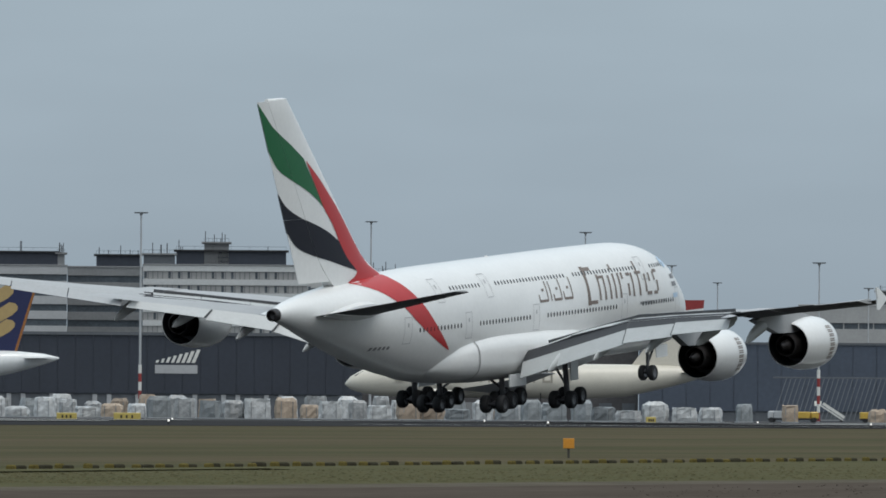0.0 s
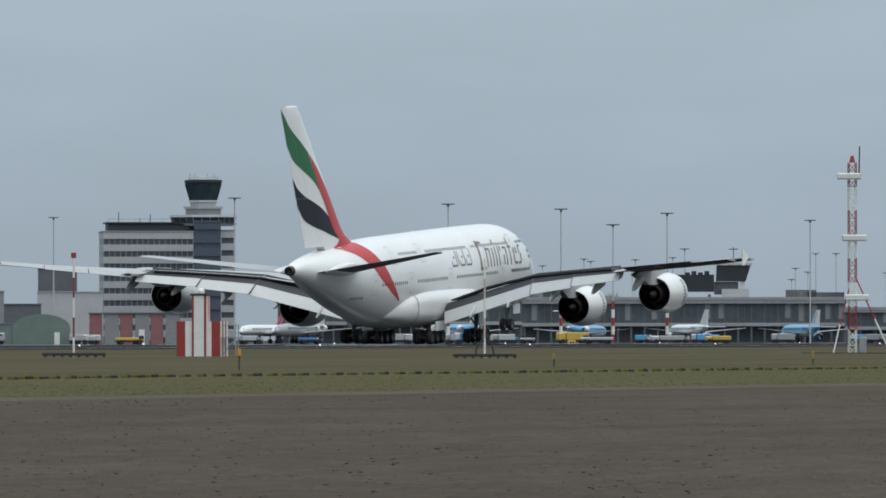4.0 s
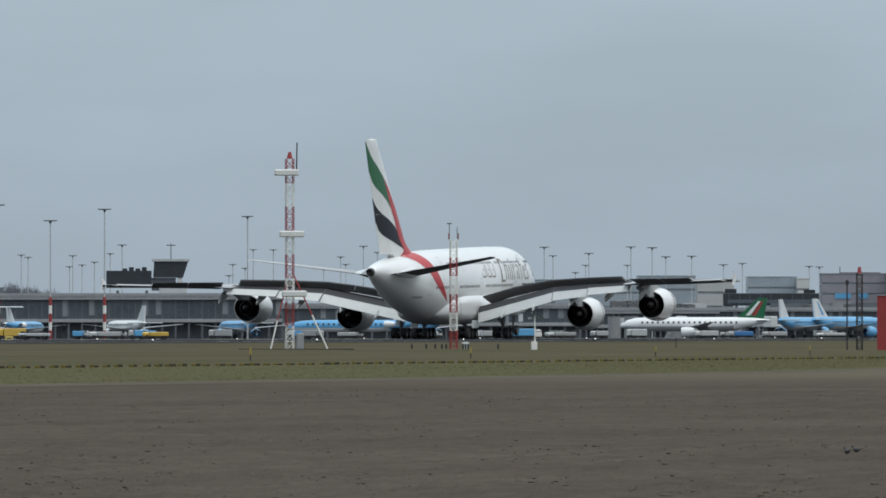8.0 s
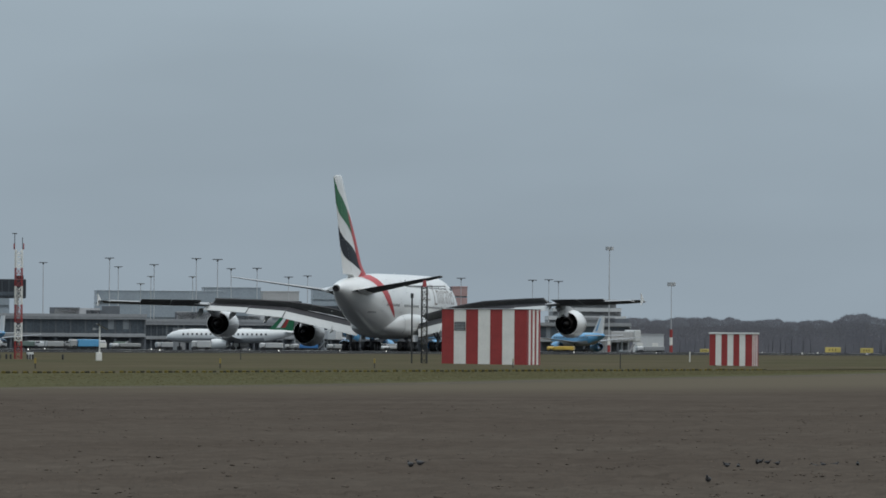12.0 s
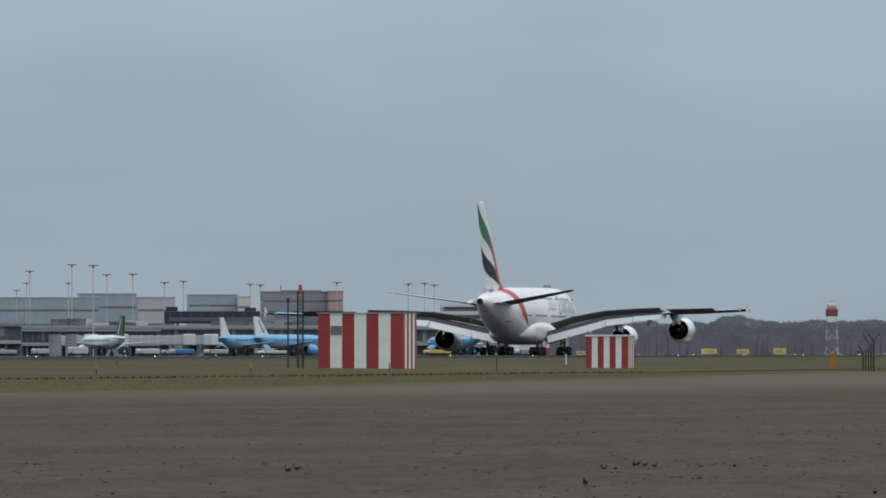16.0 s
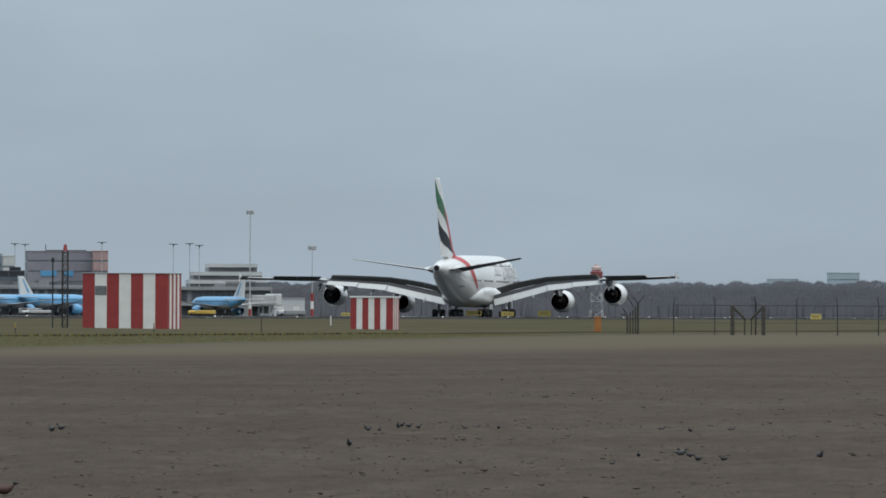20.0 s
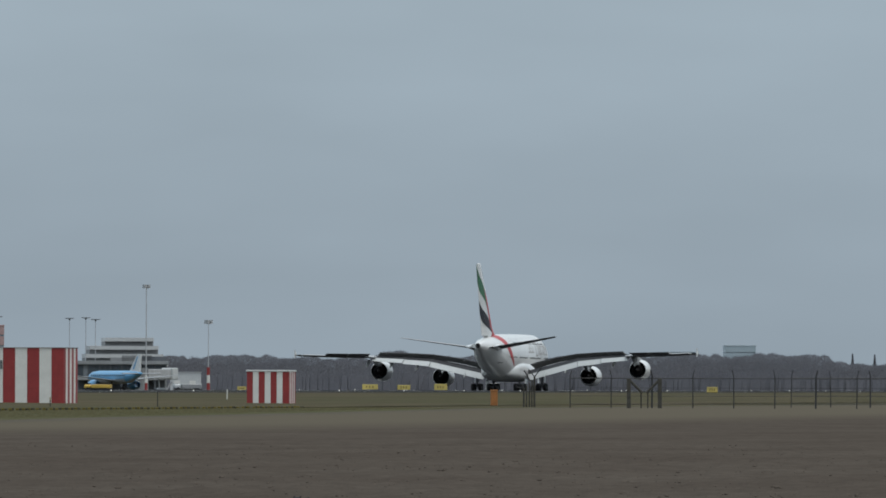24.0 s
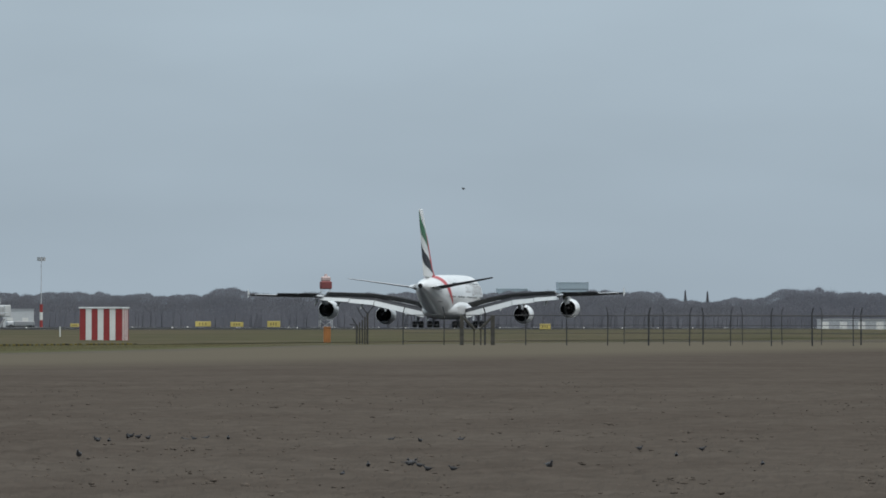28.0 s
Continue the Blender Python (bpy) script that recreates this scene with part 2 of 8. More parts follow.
def build_ground():
    xs = sorted({p[0] for p in PROFILE} | {-4000, -3000, -2000, -1200, -900, -700, -560, -480, -130, -124, -110, -100, -91, -89, -70, -50, -30, -15, 15, 40, 100, 300})
    ys = sorted({-400, -200, -100, 0, 40, 80, 4950} | {100 + 12 * i for i in range(80)} | {1060 + 60 * i for i in range(64)})
    bm = bmesh.new()
    rng = random.Random(2)
    grid = []
    for y in ys:
        row = []
        for x in xs:
            dx = 0.0
            if x in (-94, -91, -89, -88, -100, -110):
                dx = -28.0 * min(1.0, max(0.0, (y - 380) / 330.0)) + 2.2 * noise.noise((y * 0.012, 1.3, x * 0.05)) + 0.8 * noise.noise((y * 0.07, 5.0, 0))
            if x in (-130, -127, -124):
                dx = -8.0 * min(1.0, max(0.0, (y - 500) / 300.0)) + 0.5 * noise.noise((y * 0.05, 2.0, 0)) + edge_bend(y)
            row.append(bm.verts.new((x + dx, y, ground_z(x))))
        grid.append(row)
    for j in range(len(ys) - 1):
        for i in range(len(xs) - 1):
            f = bm.faces.new((grid[j][i], grid[j][i + 1], grid[j + 1][i + 1], grid[j + 1][i]))
            x = (xs[i] + xs[i + 1]) / 2
            y = (ys[j] + ys[j + 1]) / 2
            f.material_index = 0 if x > -88 else 1 if x > -91 else (2 if y < 690 else 3) if x > -127 else 3 if x > -430 else (4 if y < 2600 else 3)
    ob = part("ground", bm, [M_SOIL, M_STUBBLE, M_VERGE, M_DRYGRASS, M_APRON], None, "", True)
    tagged(ob, "flat polder ground of ploughed soil, dry grass and apron", "ground", kind="structure")
    # runway: asphalt strip over the crown, with white edge and centre lines
    bm = bmesh.new()
    vs = []
    for y in (-300, 400, 1200, 2400, 3600):
        vs.append([bm.verts.new((x, y, ground_z(x) + 0.02)) for x in (-345, -337, -322, -307, -292, -277, -268)])
    for a, b in zip(vs, vs[1:]):
        for i in range(6):
            bm.faces.new((a[i], a[i + 1], b[i + 1], b[i]))
    rw = tagged(part("runway", bm, M_ASPHALT), "long dark asphalt runway", "runway", kind="structure")
    for x, w in ((-279.5, 0.8), (-334.5, 0.6)):
        bm = bmesh.new()
        rows = [[bm.verts.new((x + s * w / 2, y, ground_z(x) + 0.05 - 0.001 * s)) for s in (-1, 1)] for y in (598, 1200, 2000, 3600)]
        for a, b in zip(rows, rows[1:]):
            bm.faces.new((a[0], a[1], b[1], b[0]))
        part("edge_line", bm, M_LINE, rw)
    me = None
    for i in range(60):
        bm = bmesh.new()
        box(bm, -0.45, 0.45, 0, 30, 0, 0.02)
        if me is None:
            ob = part("centre_dash", bm, M_LINE, rw)
            me = ob.data
            ob.location = (-307, 598 + 50 * i, 0.03)
        else:
            bm.free()
            share("centre_dash", me, rw, Matrix.Translation((-307, 598 + 50 * i, 0.03)))
    # touchdown-zone bars
    for y in (560, 710, 860):
        for k in range(3):
            for s in (-1, 1):
                share("touchdown_bar", me, rw, Matrix.Translation((-307 + s * (9 + 3.2 * k), y, -0.03)) @ Matrix.Diagonal((2.5, 0.75, 1, 1)))


build_ground()

# ---- the landing airliner ----
# stations are metres aft of the nose; local y = 36 - station, x to starboard, z up from the tarmac
FUSE = [(-1.6, 4.7, 5.1, 0.15), (-1.2, 4.0, 6.0, 0.95), (-0.3, 3.35, 7.3, 1.7), (1.2, 2.85, 8.2, 2.4), (4.0, 2.5, 9.95, 2.98),
        (7.5, 2.38, 10.9, 3.36), (12.0, 2.34, 11.22, 3.57), (44.0, 2.32, 11.0, 3.57), (49.0, 2.6, 10.9, 3.5), (54.0, 3.5, 10.7, 3.22),
        (59.0, 4.75, 10.35, 2.68), (63.5, 6.05, 10.0, 1.98), (67.0, 7.1, 9.6, 1.3), (69.3, 7.75, 9.22, 0.8), (70.4, 8.05, 8.9, 0.45)]


def fuse_point(a, ang, off=0.0):
    """On the fuselage skin: ang 0 is starboard, 90 the top."""
    zb, zt, hw = soft_table(FUSE, a)
    hz = (zt - zb) / 2
    c, s = math.cos(radians(ang)), math.sin(radians(ang))
    e = 0.92
    return Vector(((hw + off) * math.copysign(abs(c) ** e, c), 36 - a, (zb + zt) / 2 + (hz + off) * math.copysign(abs(s) ** e, s)))


def fuse_at(a, z, off=0.0, side=1):
    """The skin at a station and height."""
    zb, zt, hw = soft_table(FUSE, a)
    hz, zc = (zt - zb) / 2, (zb + zt) / 2
    s = max(-1, min(1, (z - zc) / hz))
    ang = math.degrees(math.asin(math.copysign(abs(s) ** (1 / 0.92), s)))
    p = fuse_point(a, ang, off)
    p.x *= side
    return p


def skin_patch(bm, rows, side=1, off=0.02):
    """A painted field on the fuselage: rows (z, station aft, station forward)."""
    grid = []
    for z, a0, a1 in rows:
        grid.append([bm.verts.new(fuse_at(a0 + (a1 - a0) * k / 4, z, off, side)) for k in range(5)])
    for r, q in zip(grid, grid[1:]):
        for k in range(4):
            bm.faces.new((r[k], r[k + 1], q[k + 1], q[k]))


def fin_chord(z):
    k = (z - 10.3) / (24.15 - 10.3)
    le, te = 53.9 + (67.6 - 53.9) * k, 66.3 + (72.55 - 66.3) * k
    if z < 12.5:
        le -= 2.6 * ((12.5 - z) / 2.2) ** 2
    return le, te


def fin_half(u, chord):
    """Half thickness at u from leading (0) to trailing edge (1)."""
    return 0.092 * chord * 0.5 * 5 * (0.2969 * math.sqrt(max(u, 0)) - 0.126 * u - 0.3516 * u * u + 0.2843 * u**3 - 0.1015 * u**4) * 2


def fin_skin(w, z, side, off=0.025):
    le, te = fin_chord(z)
    u = 1 - w
    return Vector((side * (fin_half(u, te - le) + off), 36 - (le + (te - le) * u), z))


def aerofoil(le, te, y, z, thick, camber=0.0, n=9, lo=0.0, hi=1.0):
    """Ring of a wing section between the chord shares lo and hi."""
    c = te - le
    us = [lo + (hi - lo) * 0.5 * (1 - math.cos(math.pi * i / (n - 1))) for i in range(n)]

    def half(u):
        return thick * c * 5 * (0.2969 * math.sqrt(u) - 0.126 * u - 0.3516 * u * u + 0.2843 * u**3 - 0.1036 * u**4) * 0.5 * 2

    up = [Vector((y, 36 - (le + c * u), z + half(u) + camber * c * 4 * u * (1 - u))) for u in us]
    dn = [Vector((y, 36 - (le + c * u), z - half(u) * 0.8 + camber * c * 4 * u * (1 - u) - 0.002)) for u in reversed(us)]
    return up + dn


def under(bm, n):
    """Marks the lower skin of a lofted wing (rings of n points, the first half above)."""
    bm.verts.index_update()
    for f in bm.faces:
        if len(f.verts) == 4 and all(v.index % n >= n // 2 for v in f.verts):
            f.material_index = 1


# span, leading edge, trailing edge, height, thickness share
WING = [(2.6, 19.6, 38.3, 3.2, 0.13), (6.0, 22.0, 39.0, 4.4, 0.125), (10.0, 24.8, 40.0, 5.4, 0.115), (14.8, 28.2, 41.3, 6.15, 0.105), (20.0, 32.0, 43.3, 6.45, 0.10),
        (25.7, 36.2, 45.6, 6.65, 0.095), (31.0, 40.1, 47.5, 6.85, 0.09), (36.0, 43.7, 49.2, 7.05, 0.085), (39.6, 46.4, 50.3, 7.18, 0.08)]


def wing_at(y):
    return lerp_table(WING, y)


def hinge_pose(side, y0, y1, share_of, drop=0.0):
    """Frame of a hinged panel: origin on the hinge at y0, x along it, y aft."""
    l0, t0, z0, _ = wing_at(y0)
    l1, t1, z1, _ = wing_at(y1)
    a = Vector((side * y0, 36 - (l0 + (t0 - l0) * share_of), z0 + drop))
    b = Vector((side * y1, 36 - (l1 + (t1 - l1) * share_of), z1 + drop))
    x = (b - a).normalized()
    aft = Vector((0, -1, 0))
    zz = x.cross(aft) if side > 0 else aft.cross(x)
    zz = -zz.normalized()
    yy = zz.cross(x) if side > 0 else x.cross(zz)
    m = Matrix((x, yy, zz)).transposed()
    if m.determinant() < 0:
        m = Matrix((x, -yy, zz)).transposed()
    m4 = m.to_4x4()
    m4.translation = a
    return m4, (b - a).length


def hinged(side, y0, y1, share_of, drop, turn):
    """Pose of a panel turned about its hinge: positive turn lifts its trailing edge."""
    m, ln = hinge_pose(side, y0, y1, share_of, drop)
    # find which local y sense is aft
    aft = -1 if m.to_3x3().col[1].y > 0 else 1
    return m @ Matrix.Rotation(radians(turn) * aft, 4, "X"), ln, aft


def panel_mesh(bm, ln, c0, c1, aft, t0, t1=0.03, nose=0.25, skew=0.0):
    """A tapered panel: chord c0 at the inner end and c1 at the outer, t0 thick at the hinge."""
    prof = [(0.0, t0 * 0.5), (nose, t0 * 0.55), (1.0, t1 * 0.5), (1.0, -t1 * 0.5), (nose, -t0 * 0.55), (0.0, -t0 * 0.5)]
    rings = [[Vector((x + skew * u * c, aft * u * c, h)) for u, h in prof] for x, c in ((0.005, c0), (ln - 0.005, c1))]
    loft(bm, rings)


def wheel(bm_tyre, bm_rim, x, y, z, r, w):
    turned(bm_tyre, [(x - w / 2, r * 0.55), (x - w / 2, r * 0.86), (x - w * 0.32, r * 0.98), (x, r), (x + w * 0.32, r * 0.98), (x + w / 2, r * 0.86), (x + w / 2, r * 0.55), (x - w / 2, r * 0.55)], 20, "X", (0, y, z))
    turned(bm_rim, [(x - w * 0.38, 0.02), (x - w * 0.38, r * 0.3), (x - w * 0.46, r * 0.55), (x + w * 0.46, r * 0.55), (x + w * 0.38, r * 0.3), (x + w * 0.38, 0.02)], 14, "X", (0, y, z))


airliner = thing("airliner", Matrix(), "white double-deck four-engine airliner with red, green and black tail stripes", "airplane")
SPOILERS = []
RUDDERS = []
WINGS = []
GEARS = []


def build_airliner():
    A = airliner
    # fuselage
    bm = bmesh.new()
    st = sorted({*[i * 1.25 for i in range(57)], -1.6, -1.5, -1.2, -0.8, -0.3, 0.6, 1.8, 3.0, 68.0, 69.3, 70.0, 70.4})
    st = [s for s in st if s <= 70.4]
    loft(bm, [[fuse_point(s, 360 * i / 48) for i in range(48)] for s in st])
    part("fuselage", bm, M_WHITE, A, "glossy white double-deck hull", True)
    # tail cone end with the dark exhaust
    bm = bmesh.new()
    turned(bm, [(-34.35, 0.50), (-34.95, 0.44), (-35.0, 0.36), (-34.6, 0.30), (-34.5, 0.02)], 20, "Y", (0, 0, 8.48))
    part("tail_exhaust", bm, M_HOT, A, "dark bare-metal exhaust cone", True)
    # belly fairing
    bm = bmesh.new()
    bel = [(17.0, 3.0, 3.4, 1.6), (20.0, 2.15, 4.6, 3.5), (25.0, 1.8, 5.6, 3.98), (38.0, 1.75, 5.9, 4.05), (42.0, 1.85, 5.75, 3.9), (45.5, 2.2, 5.3, 3.6), (48.0, 2.7, 4.4, 2.6), (49.5, 3.1, 3.7, 1.2)]
    rings = []
    for a in [17.0, 18.0, 19.0, 20.0, 22.5, 25.0, 30.0, 35.0, 38.0, 40.0, 42.0, 44.0, 45.5, 47.0, 48.0, 49.0, 49.5]:
        zb, zt, hw = soft_table(bel, a)
        zc, hz = (zb + zt) / 2, (zt - zb) / 2
        rings.append([Vector((hw * math.copysign(abs(math.cos(q)) ** 0.62, math.cos(q)), 36 - a, zc + hz * math.copysign(abs(math.sin(q)) ** 0.72, math.sin(q)))) for q in [2 * math.pi * i / 40 for i in range(40)]])
    loft(bm, rings)
    part("belly_fairing", bm, M_WHITE, A, "", True)
    # dark slot at the fairing's rear seam
    bm = bmesh.new()
    zb, zt, hw = soft_table(bel, 43.2)
    zc, hz = (zb + zt) / 2, (zt - zb) / 2
    rr = []
    for a in (43.15, 43.3):
        rr.append([Vector(((hw + 0.025) * math.copysign(abs(math.cos(q)) ** 0.62, math.cos(q)), 36 - a, zc + (hz + 0.02) * math.copysign(abs(math.sin(q)) ** 0.72, math.sin(q)))) for q in [radians(-70 + 5 * i) for i in range(24)]])
    loft(bm, rr, cap=False, closed=False)
    part("fairing_seam", bm, M_SEAM, A)
    # fin: fixed part and two rudders
    zs = [10.0 + 14.15 * i / 14 for i in range(15)]
    bm = bmesh.new()
    rings = []
    for z in zs:
        le, te = fin_chord(z)
        us = [0, 0.006, 0.02, 0.05, 0.1, 0.2, 0.35, 0.5, 0.68]
        c = te - le
        pts = [Vector((fin_half(u, c), 36 - (le + c * u), z)) for u in us] + [Vector((-fin_half(u, c), 36 - (le + c * u), z)) for u in reversed(us[1:])]
        rings.append(pts)
    le, te = fin_chord(24.15)
    nose_y = 36 - le
    rings.append([Vector((p.x * 0.9, min(p.y, nose_y - 0.25), 24.28)) for p in rings[-1]])
    rings.append([Vector((p.x * 0.45, min(p.y, nose_y - 0.8), 24.36)) for p in rings[-1]])
    loft(bm, rings)
    part("fin", bm, M_WHITE, A, "tall white swept fin", True)
    for z0, z1 in ((10.55, 15.325), (15.345, 24.15)):
        bm = bmesh.new()
        rings = []
        l0, e0 = fin_chord(z0)
        l1, e1 = fin_chord(z1)
        org = Vector((0, 36 - (l0 + (e0 - l0) * 0.69), z0))
        for i in range(6):
            z = z0 + (z1 - z0) * i / 5
            le, te = fin_chord(z)
            c = te - le
            us = [0.686, 0.78, 0.88, 0.995]
            rings.append([Vector((fin_half(u, c), 36 - (le + c * u), z)) - org for u in us] + [Vector((-fin_half(u, c), 36 - (le + c * u), z)) - org for u in reversed(us)])
        loft(bm, rings)
        ob = part("rudder", bm, M_WHITE, A, "white rudder with painted stripes", True)
        ob.location = org
        RUDDERS.append(ob)
        # stripes that run over the rudder are painted on it
        paint_fin(ob, z0, z1, 0.0, 0.309, org)
    paint_fin(A, 10.2, 24.2, 0.312, 1.0, Vector())
    # red band on the hull
    band = [(10.74, 55.2, 53.5), (10.5, 57.6, 53.7), (10.3, 59.4, 53.7), (10.1, 58.7, 53.5), (9.6, 57.2, 53.0), (8.9, 55.8, 52.3), (8.1, 54.4, 51.4), (7.3, 53.3, 50.6), (6.5, 51.9, 49.7), (5.7, 50.2, 48.7), (5.1, 48.7, 47.9), (4.7, 47.55, 47.4)]
    for side in (1, -1):
        bm = bmesh.new()
        rows = []
        for i in range(31):
            z = 10.74 - (10.74 - 4.7) * (i / 30) ** 1.25
            rows.append((z, *lerp_table(sorted(band), z)))
        skin_patch(bm, rows, side)
        part("hull_stripe", bm, M_RED, A, "red swoosh from the fin to the belly", True)
    # cabin windows
    wm = bpy.data.meshes.new("cabin_window")
    b2 = bmesh.new()
    ring = [b2.verts.new((0.0, 0.125 * math.cos(q), 0.2 * math.sin(q))) for q in [2 * math.pi * i / 8 for i in range(8)]]
    ring2 = [b2.verts.new((0.02, 0.10 * math.cos(q), 0.17 * math.sin(q))) for q in [2 * math.pi * i / 8 for i in range(8)]]
    for i in range(8):
        b2.faces.new((ring[i], ring[(i + 1) % 8], ring2[(i + 1) % 8], ring2[i]))
    b2.faces.new(ring2)
    b2.to_mesh(wm)
    b2.free()
    wm.materials.append(M_WINDOW)
    rows = [(6.45, 5.3, 13.0), (6.45, 17.2, 31.0), (6.45, 33.4, 43.0), (6.45, 45.8, 53.2), (9.3, 5.9, 10.0), (9.3, 12.4, 24.8), (9.3, 26.0, 39.0), (9.3, 41.3, 47.3)]
    for z, a0, a1 in rows:
        n = int((a1 - a0) / 0.56)
        for i in range(n):
            a = a0 + 0.56 * i
            for side in (1, -1):
                p = fuse_at(a, z, 0.0, side)
                q = fuse_at(a, z + 0.1, 0.0, side)
                tilt = math.atan2((p.x - q.x) * side, 0.1)
                share("cabin_window", wm, A, Matrix.Translation(p) @ Matrix.Rotation(-tilt * side, 4, "Y") @ (Matrix() if side > 0 else Matrix.Rotation(math.pi, 4, "Z")))
    # doors: thin seam frames on the skin
    for a, z0, z1 in ((4.1, 5.4, 7.4), (15.6, 5.4, 7.4), (32.2, 5.4, 7.4), (44.4, 5.4, 7.4), (54.3, 5.5, 7.5), (11.2, 8.3, 10.1), (40.0, 8.3, 10.1), (48.6, 8.3, 10.1)):
        for side in (1, -1):
            bm = bmesh.new()
            for r in (((z0, a + 0.56, a - 0.56), (z0 + 0.05, a + 0.56, a - 0.56)), ((z1 - 0.05, a + 0.56, a - 0.56), (z1, a + 0.56, a - 0.56))):
                skin_patch(bm, r, side, 0.015)
            for aa in (a - 0.53, a + 0.53):
                skin_patch(bm, [(z0 + (z1 - z0) * k / 6, aa + 0.025, aa - 0.025) for k in range(7)], side, 0.015)
            skin_patch(bm, [(z1 - 0.75, a + 0.1, a - 0.1), (z1 - 0.45, a + 0.1, a - 0.1)], side, 0.016)
            part("cabin_door", bm, M_DOORSEAM, A, "door outlined by a thin grey seam")
    # the airline's title and script, as plain strokes
    # each: width, uprights (share, low, high, thick), level strokes (low, high, from, to)
    title = ((2.05, ((0.22, 6.8, 9.8, 0.5),), ((9.45, 9.72, 0.1, 0.92), (6.86, 7.14, 0.2, 0.98))),
             (2.7, ((0.12, 7.1, 9.1, 0.3), (0.5, 7.1, 9.0, 0.3), (0.88, 7.1, 8.95, 0.3)), ((8.78, 8.98, 0.1, 0.42),)),
             (0.85, ((0.5, 7.1, 9.05, 0.3), (0.5, 9.35, 9.75, 0.34)), ()),
             (1.3, ((0.25, 7.1, 9.05, 0.3), (0.78, 8.55, 9.05, 0.34)), ()),
             (1.75, ((0.25, 7.2, 8.15, 0.34), (0.75, 7.1, 8.95, 0.3)), ((8.75, 8.98, 0.2, 0.6),)),
             (1.3, ((0.45, 7.1, 9.8, 0.3),), ((8.8, 9.02, 0.1, 0.95),)),
             (1.6, ((0.22, 7.35, 8.75, 0.32), (0.76, 8.15, 8.8, 0.3)), ((7.1, 7.36, 0.3, 0.9),)),
             (1.5, ((0.3, 8.2, 8.85, 0.32), (0.66, 7.3, 8.15, 0.34)), ((7.08, 7.34, 0.05, 0.6), (8.78, 9.02, 0.35, 0.9))))
    script = ((1.5, 0.55, ()), (0.5, 1.55, ((0.5,),)), (0.45, 1.5, ()), (1.3, 0.5, ()), (0.4, 1.65, ()), (1.5, 0.62, ()), (0.4, 1.7, ()))
    for side in (1, -1):
        a = 22.7
        for w, ups, levels in title:
            bm = bmesh.new()
            for f, zl, zh, tk in ups:
                aa = a - w * f
                skin_patch(bm, [(zl + (zh - zl) * j / 6, aa + tk * (0.42 + 0.16 * abs(j / 3 - 1)), aa - tk * (0.42 + 0.16 * abs(j / 3 - 1))) for j in range(7)], side, 0.018)
            for zl, zh, f0, f1 in levels:
                skin_patch(bm, [(zl, a - w * f0, a - w * f1), (zh, a - w * f0, a - w * f1)], side, 0.02)
            part("title_stroke", bm, M_TITLE, A, "plain bronze strokes standing for the title")
            a -= w + 0.2
        a = 31.4
        for w, h, dots in script:
            bm = bmesh.new()
            skin_patch(bm, [(7.5 + h * j / 4, a + 0.03 * j, a - 0.17 + 0.03 * j) for j in range(5)], side, 0.018)
            if w > 1:
                skin_patch(bm, [(7.46, a, a - w), (7.66, a, a - w * 0.96)], side, 0.02)
                skin_patch(bm, [(8.3, a - w * 0.4, a - w * 0.65), (8.5, a - w * 0.4, a - w * 0.65)], side, 0.02)
            part("script_stroke", bm, M_TITLE, A, "plain bronze strokes standing for the script")
            a -= w * 0.85 + 0.2
        for k in range(9):
            bm = bmesh.new()
            skin_patch(bm, [(6.4, 12.6 - k * 0.62, 12.2 - k * 0.62), (6.62, 12.6 - k * 0.62, 12.2 - k * 0.62)], side, 0.018)
            part("small_text_bar", bm, M_SEAM, A)
        bm = bmesh.new()
        skin_patch(bm, [(9.0 + 0.9 * j / 6, 5.6 + 0.75 * math.sqrt(max(0.0, 1 - (j / 3 - 1) ** 2)), 5.6 - 0.75 * math.sqrt(max(0.0, 1 - (j / 3 - 1) ** 2))) for j in range(7)], side, 0.018)
        part("round_emblem", bm, M_PALEBLUE, A, "pale blue round emblem")
        for z in (8.1, 7.5, 6.6):
            bm = bmesh.new()
            skin_patch(bm, [(z, 5.2, 3.9), (z + 0.35, 5.2, 3.9)], side, 0.018)
            part("small_text_bar", bm, M_PALEBLUE if z < 7 else M_SEAM, A)
        bm = bmesh.new()
        for k in range(5):
            skin_patch(bm, [(5.2, 58.6 - k * 0.5, 58.3 - k * 0.5), (5.45, 58.6 - k * 0.5, 58.3 - k * 0.5)], side, 0.018)
        part("registration_bar", bm, M_SEAM, A)
    # tailplane
    for side in (1, -1):
        bm = bmesh.new()
        rings = []
        for k in (0, 0.3, 0.6, 0.85, 0.97, 1.0):
            y = 1.2 + 13.9 * k
            le, te = 57.6 + 10.9 * k, 66.4 + 5.1 * k
            if k == 1.0:
                le += 0.8
            rings.append(aerofoil(le, te, side * y, 8.05 + 1.85 * k, 0.06, n=8))
        loft(bm, rings)
        # trimmed nose-down
        for v in bm.verts:
            v.co.z -= (v.co.y + 28.0) * (0.045 if side > 0 else 0.018)
        # the shade under the tailplane is put into a darker grey
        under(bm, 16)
        part("tailplane", bm, [M_WINGGREY, M_SHADESEAM], A, "swept tailplane, pale above, grey below darkened for shade", True)
        bm = bmesh.new()
        rings = [aerofoil(57.2, 67.0, side * 2.3, 8.2, 0.16, n=8), aerofoil(58.4, 66.9, side * 3.1, 8.34, 0.11, n=8)]
        loft(bm, rings)
        part("tailplane_root", bm, M_WHITE, A, "", True)
